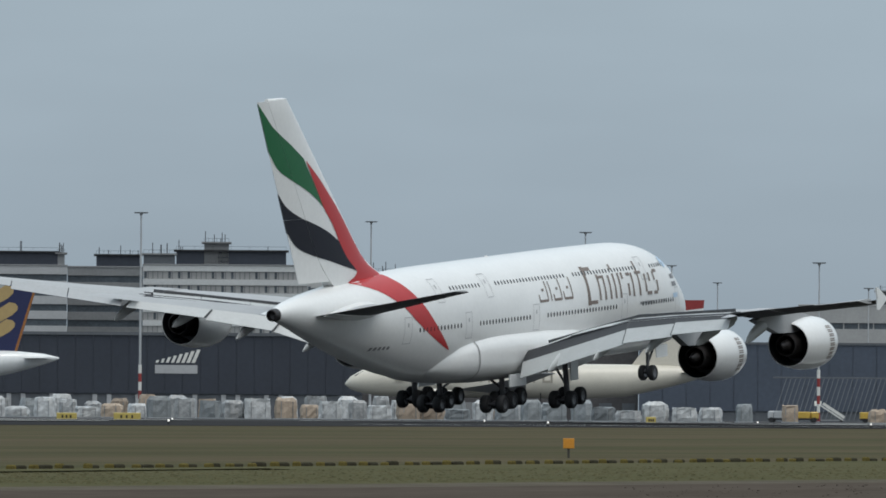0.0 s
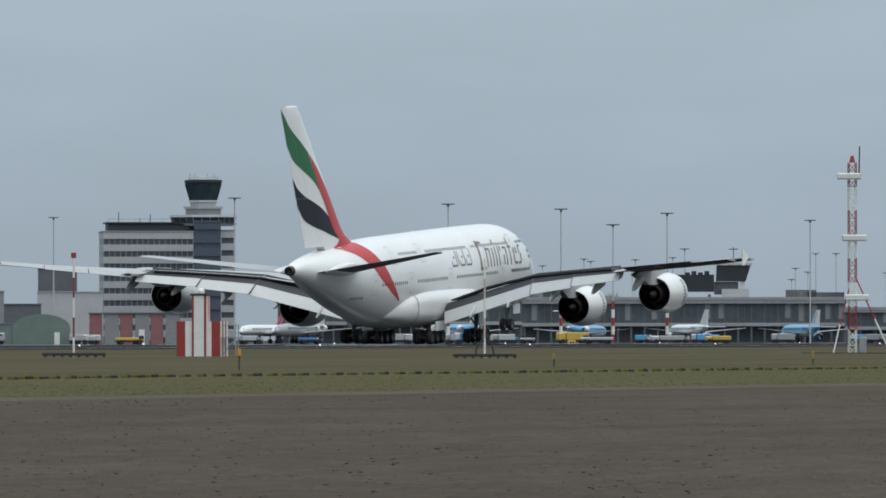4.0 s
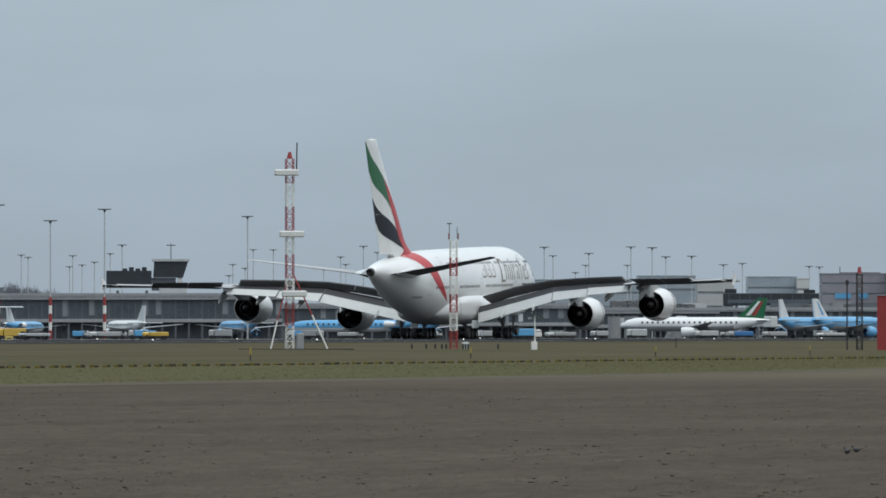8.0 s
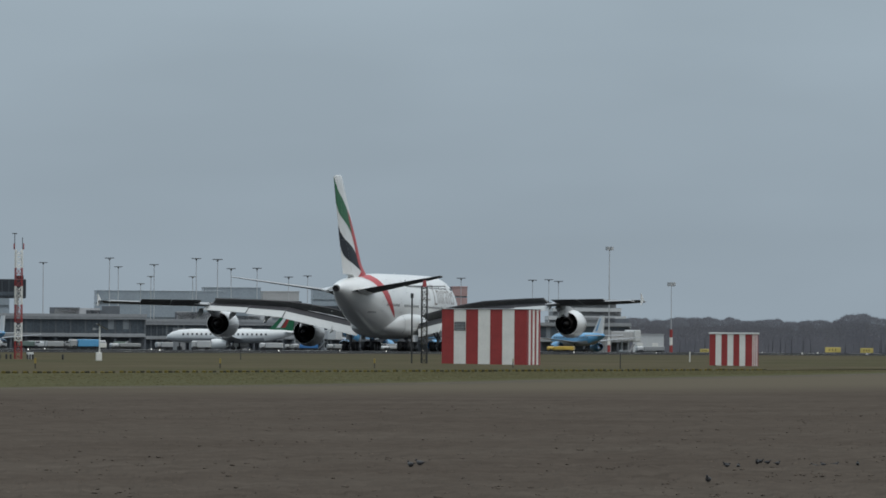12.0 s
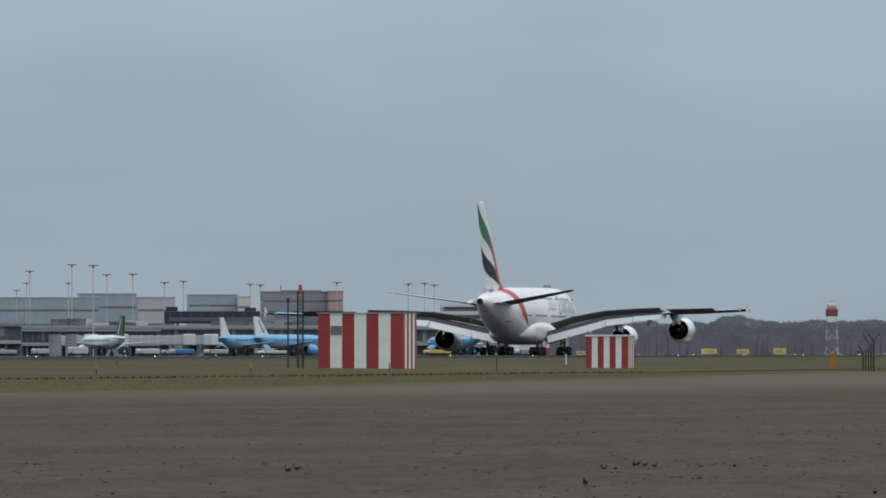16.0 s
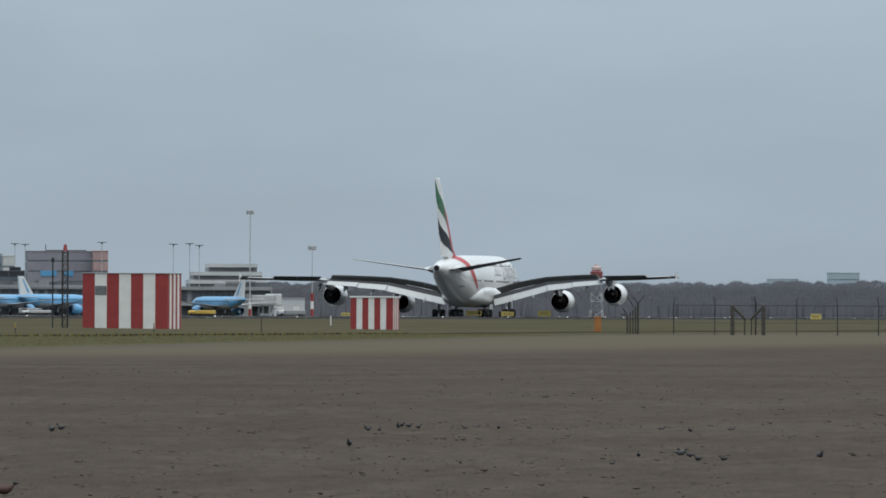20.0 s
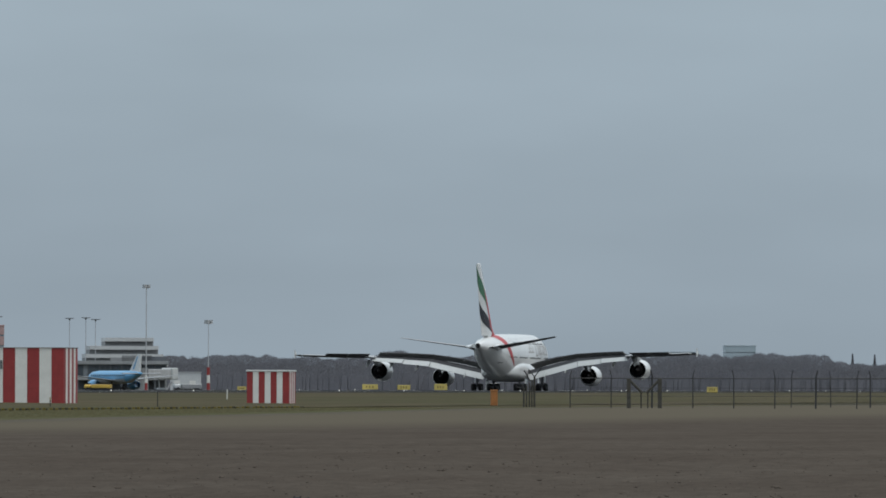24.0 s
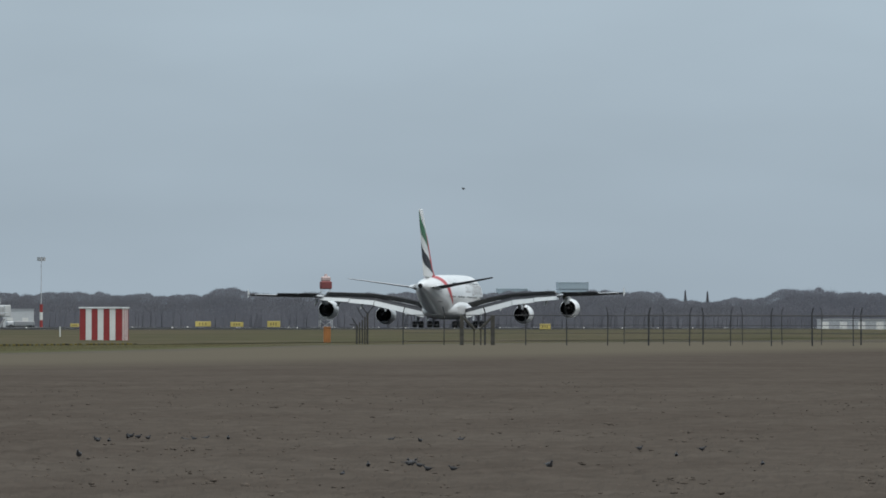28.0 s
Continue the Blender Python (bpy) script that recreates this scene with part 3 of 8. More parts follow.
    # antennas
    for a in (24.0, 12.5, 33.0):
        bm = bmesh.new()
        rings = [[Vector((0.05, 36 - a, 10.7)), Vector((0.05, 35.2 - a, 10.7)), Vector((-0.05, 35.2 - a, 10.7)), Vector((-0.05, 36 - a, 10.7))],
                 [Vector((0.02, 35.7 - a, 11.2)), Vector((0.02, 35.3 - a, 11.2)), Vector((-0.02, 35.3 - a, 11.2)), Vector((-0.02, 35.7 - a, 11.2))]]
        loft(bm, rings)
        part("antenna", bm, M_WHITE, A)
    bm = bmesh.new()
    loft(bm, [[Vector((0.7 * math.cos(q) * s, 36 - 17 + 1.6 * math.sin(q) * s, 10.7 + h)) for q in [2 * math.pi * i / 16 for i in range(16)]] for s, h in ((1.2, 0.0), (1.0, 0.16), (0.6, 0.25))])
    part("radome_hump", bm, M_WHITE, A, "", True)
    # wings, with all that hangs from them
    for side in (1, -1):
        bm = bmesh.new()
        piv = Vector((side * 3.6, 0.0, 4.0))
        rings = []
        for y in (2.6, 6.0, 10.0, 14.8, 20.0, 24.62, 24.68, 26.6):
            le, te, z, t = wing_at(y)
            rings.append([p - piv for p in aerofoil(le, te - 0.3 * (te - le) * (1 if y < 24.65 else 0), side * y, z, t * 0.65, 0.008, n=10)])
        loft(bm, rings)
        wing = part("wing", bm, M_WINGGREY, A, "pale grey swept wing", True)
        wing.location = piv
        # the outer third bends up further under load
        piv_o = Vector((side * 26.6, 0.0, wing_at(26.6)[2]))
        bm = bmesh.new()
        rings = []
        for y in (26.58, 31.0, 36.0, 38.45, 38.5, 39.6):
            le, te, z, t = wing_at(y)
            rings.append([p - piv_o for p in aerofoil(le, te - 0.3 * (te - le) * (1 if y < 38.48 else 0), side * y, z, t * 0.65, 0.008, n=10)])
        loft(bm, rings)
        # the lower skin takes a dark grey that stands for its shade
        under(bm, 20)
        # washed out towards the tip: the leading edge hangs lower
        for v in bm.verts:
            y = abs(v.co.x + piv_o.x)
            te = wing_at(y)[1]
            v.co.z -= (te - (36 - v.co.y)) * 0.075 * (y - 24.0) / 15.6
        outer = part("outer_wing", bm, [M_WINGGREY, M_SHADESEAM], A, "outer wing, pale above, its underside darkened as shade", True)
        outer.location = piv_o
        WINGS.append((wing, piv, outer, piv_o, side))

        def hang(name, b, mat, label="", smooth=False, tip=False):
            bmesh.ops.translate(b, vec=-(piv_o if tip else piv), verts=b.verts)
            return part(name, b, mat, outer if tip else wing, label, smooth)

        # tip fence
        bm = bmesh.new()
        fence = [(48.6, 7.2), (50.3, 8.1), (50.6, 8.1), (50.5, 7.25), (50.6, 6.45), (50.3, 6.45)]
        loft(bm, [[Vector((side * (39.6 + dx), 36 - a, z)) for a, z in fence] for dx in (0.0, 0.12)])
        hang("tip_fence", bm, M_WHITE, "white tip fence", tip=True)
        # flaps: deflected panels behind the rear spar
        for y0, y1, c0, c1, turn in ((4.0, 14.45, 3.3, 2.85, -34), (14.5, 19.45, 2.85, 2.45, -32), (19.5, 25.2, 2.45, 1.95, -28)):
            m, ln, aft = hinged(side, y0, y1, 0.79, 0.04 if side > 0 else -0.02, turn if side > 0 else turn + 5)
            bm = bmesh.new()
            # the ends are cut along the line of flight
            skew = (lambda p, q: (q[0] + 0.79 * (q[1] - q[0]) - p[0] - 0.79 * (p[1] - p[0])) / (y1 - y0))(wing_at(y0), wing_at(y1))
            panel_mesh(bm, ln, c0, c1, aft, 0.5, nose=0.45, skew=skew)
            up_z = m.to_3x3().col[2].z
            # the shadow behind the spoilers is painted black on the flap's nose
            for f in bm.faces:
                mid = f.calc_center_median()
                if len(f.verts) == 4 and abs(mid.y) < 0.3 * c0 and mid.z * up_z > 0.1:
                    f.material_index = 1
            ob = part("flap", bm, [M_FLAP, M_DUCTSHADE], wing, "lowered pale grey flap, gap shade painted on its leading edge")
            ob.matrix_basis = Matrix.Translation(-piv) @ m
            if y0 > 5:
                bm = bmesh.new()
                panel_mesh(bm, 0.11, c0, c0, aft, 0.52, 0.05, nose=0.45, skew=skew)
                ob = part("flap_seam", bm, M_SHADESEAM, wing, "dark joint between two flap panels")
                ob.matrix_basis = Matrix.Translation(-piv) @ m @ Matrix.Translation((-0.06, 0, 0))
            # a black panel for the shade between the rear spar and the flap
            m, ln, aft = hinged(side, y0, y1, 0.712, 0.30, -55)
            bm = bmesh.new()
            panel_mesh(bm, ln, 0.42, 0.36, aft, 0.05, 0.03)
            ob = part("flap_gap_shade", bm, M_DUCTSHADE, wing, "black panel standing for the shaded gap ahead of the flap")
            ob.matrix_basis = Matrix.Translation(-piv) @ m
        # ailerons
        for y0, y1 in ((26.7, 30.45), (30.5, 34.45), (34.5, 38.4)):
            m, ln, aft = hinged(side, y0, y1, 0.70, -0.08, 0)
            bm = bmesh.new()
            cc = [(wing_at(y)[1] - wing_at(y)[0]) * 0.3 for y in (y0, y1)]
            panel_mesh(bm, ln, cc[0], cc[1], aft, 0.34)
            up_z = m.to_3x3().col[2].z
            # lower faces are coloured dark, as they lie in shade
            for f in bm.faces:
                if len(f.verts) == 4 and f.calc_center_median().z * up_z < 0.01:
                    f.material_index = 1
            ob = part("aileron", bm, [M_WINGGREY, M_DARKGREY], outer, "aileron, pale above, shade painted dark below")
            SPOILERS.append((ob, side, (y0, y1, 0.70, -0.08), piv_o, ((9 if y0 < 34 else 7) if side > 0 else (-13 if y0 < 34 else -6)), 15 if y0 < 34 else 2))
        # spoilers
        for y0, y1 in ((5.2, 8.97), (9.0, 11.67), (11.7, 14.47), (14.5, 17.87), (17.9, 21.27), (21.3, 24.6)):
            m, ln, aft = hinged(side, y0, y1, 0.70, 0.22, 0)
            bm = bmesh.new()
            cc = [(wing_at(y)[1] - wing_at(y)[0]) * 0.06 + 0.72 for y in (y0, y1)]
            panel_mesh(bm, ln, cc[0], cc[1], aft, 0.18, 0.15)
            up_z = m.to_3x3().col[2].z
            # rear edge black for the gap's shade, underside dark for its own
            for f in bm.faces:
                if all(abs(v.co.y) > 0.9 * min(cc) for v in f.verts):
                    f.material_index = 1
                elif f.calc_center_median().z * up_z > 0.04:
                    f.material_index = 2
            ob = part("spoiler", bm, [M_SPOILERSHADE, M_DUCTSHADE, M_FLAP], wing, "spoiler panel, pale above, shade painted dark grey below")
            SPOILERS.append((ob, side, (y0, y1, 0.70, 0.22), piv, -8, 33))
        # seam along the spoiler hinges
        for y0, y1 in ((5.2, 14.45), (14.5, 24.6)):
            m, ln, aft = hinged(side, y0, y1, 0.695, 0.40, 0)
            bm = bmesh.new()
            up = 1 if m.to_3x3().col[2].z > 0 else -1
            box(bm, 0.0, ln, -aft * 0.06, aft * 0.03, -up * 0.08, up * 0.15)
            ob = part("hinge_seam", bm, M_DARKGREY, wing)
            ob.matrix_basis = Matrix.Translation(-piv) @ m
        # flap track fairings
        for y, ln in ((8.0, 5.0), (12.2, 4.8), (17.2, 4.7), (22.0, 4.2), (26.5, 3.4)):
            le, te, z, _ = wing_at(y)
            bm = bmesh.new()
            rings = []
            for k, r in ((0, 0.05), (0.15, 0.30), (0.4, 0.40), (0.7, 0.34), (0.9, 0.2), (1.0, 0.05)):
                a = te - 5.2 + k * (ln + 0.7)
                dz = -0.95 - (2.0 if y < 20 else 1.45) * max(0, k - 0.3) ** 1.1
                rings.append([Vector((side * y + r * 0.62 * math.cos(q), 36 - a, z + dz + r * 1.35 * math.sin(q))) for q in [2 * math.pi * i / 12 for i in range(12)]])
            loft(bm, rings)
            hang("flap_fairing", bm, M_FLAP, "", True)
        # engines
        for y, ae, ze in ((14.74, 27.1, 2.86), (25.71, 34.95, 4.02)):
            o = Vector((side * y, 36 - ae, ze))
            bm = bmesh.new()
            turned(bm, [(0.0, 1.6), (0.02, 1.66), (1.0, 1.84), (2.4, 2.0), (3.9, 2.02), (5.0, 1.9), (5.6, 1.72), (5.75, 1.58), (5.6, 1.48), (4.6, 1.5), (4.3, 1.48)], 40, "Y", o)
            hang("engine_cowl", bm, M_WHITE, "round white engine cowl", True)
            bm = bmesh.new()
            turned(bm, [(0.0, 1.595), (0.8, 1.56), (2.2, 1.47), (2.3, 0.4)], 36, "Y", o)
            hang("fan_duct", bm, M_DUCTSHADE, "black bypass duct", True)
            bm = bmesh.new()
            turned(bm, [(2.2, 1.12), (0.9, 1.02), (-0.5, 0.82), (-0.52, 0.76), (0.3, 0.72)], 28, "Y", o)
            hang("core_nozzle", bm, M_HOT, "burnt metal core nozzle", True)
            bm = bmesh.new()
            turned(bm, [(0.4, 0.5), (-0.5, 0.42), (-1.3, 0.12), (-1.35, 0.01)], 20, "Y", o)
            hang("exhaust_plug", bm, M_HOT, "", True)
            bm = bmesh.new()
            turned(bm, [(4.35, 1.44), (4.36, 0.4), (4.9, 0.02)], 28, "Y", o)
            hang("fan", bm, M_DUCTSHADE, "", True)
            # cowl lettering as bars
            for k in range(8):
                bm = bmesh.new()
                for j in range(2):
                    q0 = radians(-38 + k * 10 + j * 4)
                    vs = [bm.verts.new(o + Vector((side * r * math.cos(q0 + dq), yy, r * math.sin(q0 + dq)))) for yy, dq, r in ((3.4, 0, 2.035), (4.3, 0, 2.01), (4.3, 0.045, 2.01), (3.4, 0.045, 2.035))]
                    bm.faces.new(vs)
                hang("cowl_bar", bm, M_TITLE)
            # pylon
            le, te, z, _ = wing_at(y)
            bm = bmesh.new()
            r0 = [Vector((side * y + dx, 36 - a, zz)) for dx in (-0.3,) for a, zz in ((ae - 4.6, ze + 1.9), (ae - 2.0, ze + 2.35), (le + 1.0, z + 0.25), (le + 5.5, z - 0.45), (ae + 2.4, ze + 1.0), (ae - 1.5, ze + 0.9), (ae - 4.0, ze + 1.7))]
            loft(bm, [r0, [p + Vector((0.6, 0, 0)) for p in r0]])
            hang("pylon", bm, M_WINGGREY)
    # landing gear
    for name, a, y, rows_, z_top in (("wing_gear", 33.1, 6.45, (-0.85, 0.85), 3.6), ("wing_gear", 33.1, -6.45, (-0.85, 0.85), 3.6), ("body_gear", 36.6, 2.65, (-1.7, 0, 1.7), 2.4), ("body_gear", 36.6, -2.65, (-1.7, 0, 1.7), 2.4), ("nose_gear", 3.4, 0.0, (0,), 3.0)):
        r = 0.70 if name != "nose_gear" else 0.63
        hw = 0.78 if name != "nose_gear" else 0.48
        bm = bmesh.new()
        rod(bm, (y, 36 - a, r), (y, 36 - a, z_top), 0.21 if hw > 0.5 else 0.14, seg=12)
        rod(bm, (y, 36 - a + 0.1, 1.5), (y - math.copysign(1.3, y) if y else 0, 36 - a + (0.3 if y else 1.6), z_top), 0.1, seg=8)
        if len(rows_) > 1:
            box(bm, y - 0.16, y + 0.16, 36 - a + rows_[0], 36 - a + rows_[-1], r - 0.14, r + 0.16)
        for dy in rows_:
            rod(bm, (y - hw, 36 - a + dy, r), (y + hw, 36 - a + dy, r), 0.1, seg=8)
        gear = part(name, bm, M_STRUT, A, "extended landing gear leg")
        GEARS.append((gear, Vector((y, 36 - a, r)), name))
        for dy in rows_:
            for sx in (-1, 1):
                bt, br = bmesh.new(), bmesh.new()
                wheel(bt, br, y + sx * hw * 0.86, 36 - a + dy, r, r, 0.6 if hw > 0.5 else 0.45)
                part("tyre", bt, M_TYRE, gear, "", True)
                part("rim", br, M_STRUT, gear, "", True)
        # leg door
        bm = bmesh.new()
        if name == "wing_gear":
            box(bm, y + math.copysign(0.5, y) - 0.05, y + math.copysign(0.5, y) + 0.05, 36 - a - 0.5, 36 - a + 0.9, 1.6, 3.6)
        elif name == "body_gear":
            box(bm, y + math.copysign(1.2, y) - 0.05, y + math.copysign(1.2, y) + 0.05, 36 - a - 1.4, 36 - a + 1.6, 1.35, 2.3)
        else:
            box(bm, 0.62, 0.68, 36 - a + 0.2, 36 - a + 2.4, 1.7, 2.7)
        part("gear_door", bm, M_WHITE, A)


def paint_fin(parent, z0, z1, w0, w1, org):
    """The three painted waves of the fin; w runs from the trailing (0) to the leading edge (1)."""
    green = ([(0, 24.07), (0.12, 23.2), (0.225, 22.3), (0.38, 21.5), (0.52, 20.8), (0.70, 19.6)], [(0, 20.5), (0.09, 19.2), (0.25, 18.4), (0.43, 17.7), (0.58, 16.9), (0.67, 16.05)])
    black = ([(0, 17.35), (0.07, 16.4), (0.24, 15.5), (0.425, 14.9), (0.59, 14.2), (0.71, 13.3)], [(0, 14.45), (0.075, 13.35), (0.25, 12.6), (0.44, 12.1), (0.60, 11.55), (0.72, 11.1)])
    for name, mat, (up, dn), wmax, lab in (("green_wave", M_GREEN, green, 0.67, "green painted wave"), ("black_wave", M_BLACK, black, 0.715, "black painted wave")):
        for side in (1, -1):
            bm = bmesh.new()
            n = 14
            cols = []
            for i in range(n + 1):
                w = w0 + (min(w1, wmax) - w0) * i / n
                lo = max(soft_table(dn, w)[0], z0)
                hi = min(soft_table(up, w)[0], z1)
                if hi - lo > 0.02:
                    cols.append([bm.verts.new(fin_skin(w, lo + (hi - lo) * k / 6, side) - org) for k in range(7)])
            for p, q in zip(cols, cols[1:]):
                for k in range(6):
                    bm.faces.new((p[k], p[k + 1], q[k + 1], q[k]))
            if bm.faces:
                part(name, bm, mat, parent, lab, True)
            else:
                bm.free()
    if w1 > 0.5:
        red = [(10.3, 0.47, 1.0), (10.7, 0.60, 1.0), (11.0, 0.69, 1.0), (11.5, 0.712, 1.0), (12.4, 0.70, 0.965), (13.4, 0.69, 0.95), (14.8, 0.70, 0.945), (16.05, 0.665, 0.925), (18.2, 0.68, 0.83), (19.6, 0.70, 0.71)]
        for side in (1, -1):
            bm = bmesh.new()
            rows = []
            for i in range(25):
                z = 10.3 + 9.3 * i / 24
                a, b = lerp_table(red, z)
                rows.append([bm.verts.new(fin_skin(a + (min(b, 0.998) - a) * k / 8, z, side, 0.03)) for k in range(9)])
            for p, q in zip(rows, rows[1:]):
                for k in range(8):
                    bm.faces.new((p[k], p[k + 1], q[k + 1], q[k]))
            part("red_wave", bm, M_RED, parent, "red painted wave along the leading edge", True)


build_airliner()


def on_runway(along, up, nose, bank, yaw):
    return pose(-307.1, along, up, nose, -bank, -yaw)

# ---- things on the airfield, this side of the runway ----
M_REDPAINT = material("red_paint", (0.31, 0.034, 0.033), 0.55, vary=0.18, size=0.8)
M_WHITEPAINT = material("white_board", (0.74, 0.73, 0.69), 0.55, vary=0.1, size=0.8)
M_PALEROOF = material("pale_roof", (0.62, 0.63, 0.62), 0.5, vary=0.1, size=1.0)
M_STEELDARK = material("dark_steel", (0.035, 0.035, 0.037), 0.6, metal=0.3, vary=0.2, size=0.5)
M_STEELGREY = material("galvanised_steel", (0.33, 0.34, 0.35), 0.45, metal=0.5, vary=0.15, size=0.5)
M_ORANGE = material("orange_board", (0.62, 0.26, 0.02), 0.5, vary=0.12, size=0.4)
M_PALEPINK = material("pale_pink", (0.55, 0.42, 0.40), 0.6, vary=0.15, size=0.6)
M_RUSTORANGE = material("rusty_orange", (0.36, 0.14, 0.035), 0.6, vary=0.25, size=0.5)
M_MUTEDRED = material("muted_red", (0.22, 0.055, 0.055), 0.6, vary=0.15, size=1.0)
M_OCHRE = material("ochre_board", (0.30, 0.22, 0.05), 0.6, vary=0.15, size=0.4)
M_YELLOW = material("yellow_board", (0.55, 0.43, 0.12), 0.5, vary=0.1, size=0.5)
M_WOODPOST = material("weathered_post", (0.09, 0.085, 0.075), 0.85, vary=0.3, size=0.3, gloss=0.02)
M_TUFTYELLOW = material("yellow_edge_block", (0.15, 0.12, 0.04), 0.9, vary=0.3, size=0.4, gloss=0.02)
M_EDGEBLOCK = material("dark_edge_block", (0.06, 0.055, 0.037), 0.9, vary=0.3, size=0.5, gloss=0.02)
M_CLOD = material("soil_clod", (0.088, 0.073, 0.061), 0.95, vary=0.2, size=1.2, second=(0.115, 0.095, 0.079), gloss=0.0)
M_FEATHERDARK = material("dark_feathers", (0.02, 0.02, 0.023), 0.7, vary=0.3, size=0.05)
M_FEATHERBROWN = material("russet_feathers", (0.085, 0.037, 0.024), 0.75, vary=0.35, size=0.06, second=(0.045, 0.025, 0.02))
M_FEATHERGREY = material("grey_feathers", (0.055, 0.053, 0.055), 0.75, vary=0.3, size=0.06)
M_LAMPRED = material("red_beacon", (0.3, 0.04, 0.04), 0.25, vary=0.05, size=0.3)


def spot(az, d, z=None, turn=0.0):
    """A frame on the ground: x across the line of sight, y away from the camera."""
    p = polar(az, d)
    zz = ground_z(p.x) if z is None else z
    c, s = math.cos(radians(az)), math.sin(radians(az))
    m = Matrix(((s, -c, 0, p.x), (c, s, 0, p.y), (0, 0, 1, zz), (0, 0, 0, 1)))
    return m @ Matrix.Rotation(radians(turn), 4, "Z")


def resized(k):
    return Matrix.Diagonal((k, k, k, 1.0))


def striped_shelter(az, d, w, dep, h, nfront, nside, turn, label, z=None, vent=False, roof=None, rise=0.14):
    """An equipment shelter clad in upright red and white boards."""
    t = thing("equipment_shelter", spot(az, d, z, turn), label, "shelter", "striped shelters")
    part("core", boxm(-w / 2 + 0.06, w / 2 - 0.06, 0.06, dep - 0.06, -0.3, h - 0.05), M_WHITEPAINT, t)
    for i in range(nfront):
        part("board", boxm(-w / 2 + w * i / nfront, -w / 2 + w * (i + 1) / nfront - 0.012, -0.012, 0.05, -0.3, h, 0.008), M_REDPAINT if i % 2 == 0 else M_WHITEPAINT, t)
        part("board", boxm(-w / 2 + w * i / nfront, -w / 2 + w * (i + 1) / nfront - 0.012, dep - 0.05, dep + 0.012, -0.3, h, 0.008), M_REDPAINT if i % 2 == 0 else M_WHITEPAINT, t)
    for i in range(nside):
        for x0 in (w / 2 - 0.05, -w / 2 - 0.012):
            part("board", boxm(x0, x0 + 0.062, 0.055 + (dep - 0.11) * i / nside, 0.055 + (dep - 0.11) * (i + 1) / nside - 0.012, -0.3, h, 0.008), M_REDPAINT if i % 2 == 0 else M_WHITEPAINT, t)
    part("roof", boxm(-w / 2 - 0.08, w / 2 + 0.08, -0.08, dep + 0.08, h, h + rise, 0.02), roof or M_PALEROOF, t, "flat roof sheet")
    if vent:
        x0 = -w / 2 + w * 1.05 / nfront
        v = part("vent", boxm(x0, x0 + 0.85, -0.06, -0.014, h - 1.6, h - 0.95, 0.01), M_STEELDARK, t, "dark louvred vent")
        for k in range(5):
            part("louvre", boxm(x0 + 0.05, x0 + 0.8, -0.085, -0.062, h - 1.56 + k * 0.12, h - 1.49 + k * 0.12), M_STEELGREY, v)
    return t


def lattice(t, h, half, sections, seg_h, r=0.045, top_half=None):
    """Lattice tower in red and white sections, one part each."""
    n = int(math.ceil(h / seg_h))
    for k in range(n):
        z0, z1 = k * seg_h, min(h, (k + 1) * seg_h)
        bm = bmesh.new()
        a0 = half + ((top_half or half) - half) * z0 / h
        a1 = half + ((top_half or half) - half) * z1 / h
        cs = ((-1, -1), (1, -1), (1, 1), (-1, 1))
        for i, (x, y) in enumerate(cs):
            rod(bm, (x * a0, y * a0, z0), (x * a1, y * a1, z1), r, seg=4)
        m = max(1, int(round((z1 - z0) / (half * 2.1))))
        for j in range(m):
            u0, u1 = j / m, (j + 1) / m
            b0, b1 = a0 + (a1 - a0) * u0, a0 + (a1 - a0) * u1
            q0, q1 = z0 + (z1 - z0) * u0, z0 + (z1 - z0) * u1
            for i in range(4):
                (x0, y0), (x1, y1) = cs[i], cs[(i + 1) % 4]
                rod(bm, (x0 * b0, y0 * b0, q0), (x1 * b1, y1 * b1, q1), r * 0.7, seg=4)
                rod(bm, (x0 * b0, y0 * b0, q0), (x1 * b0, y1 * b0, q0), r * 0.7, seg=4)
        part("lattice_section", bm, sections[k % len(sections)], t)


# striped shelters
D1, D2 = 740.0, 800.0
striped_shelter(77.873, D1, 6.6, 5.0, 4.1, 7, 7, -12.5, "large red and white striped equipment shelter on the grass", z=-0.60, vent=True, roof=M_STEELGREY, rise=0.06)
striped_shelter(79.324, D2, 3.5, 2.9, 2.5, 7, 7, -11.5, "small red and white striped equipment shelter with pale roof", z=-0.66)

# shelter with a tall cabinet
sh = thing("antenna_shelter", spot(70.314, 590.0, None, -12) @ resized(0.776), "red and white striped shelter with a tall central cabinet", "shelter", "striped shelters")
for i in range(5):
    w0 = -1.75 + 0.7 * i
    part("board", boxm(w0, w0 + 0.69, -0.012, 0.05, -0.2, 2.75, 0.008), M_REDPAINT if i % 2 == 0 else M_WHITEPAINT, sh)
for i in range(5):
    part("board", boxm(1.70, 1.762, 0.06 + 0.56 * i, 0.6 + 0.56 * i, -0.2, 2.75, 0.008), M_REDPAINT if i % 2 else M_WHITEPAINT, sh)
part("core", boxm(-1.68, 1.68, 0.06, 2.8, -0.2, 2.7), M_WHITEPAINT, sh)
for x0, x1, mm in ((-0.5, -0.36, M_REDPAINT), (-0.345, 0.46, M_WHITEPAINT), (0.475, 0.62, M_REDPAINT)):
    part("cabinet_board", boxm(x0, x1, -0.12, -0.02, -0.2, 4.75, 0.008), mm, sh, "tall cabinet board")
for i in range(4):
    part("cabinet_board", boxm(0.63, 0.69, -0.02 + 0.32 * i, 0.28 + 0.32 * i, 2.76, 4.75, 0.008), M_REDPAINT if i % 2 else M_WHITEPAINT, sh)
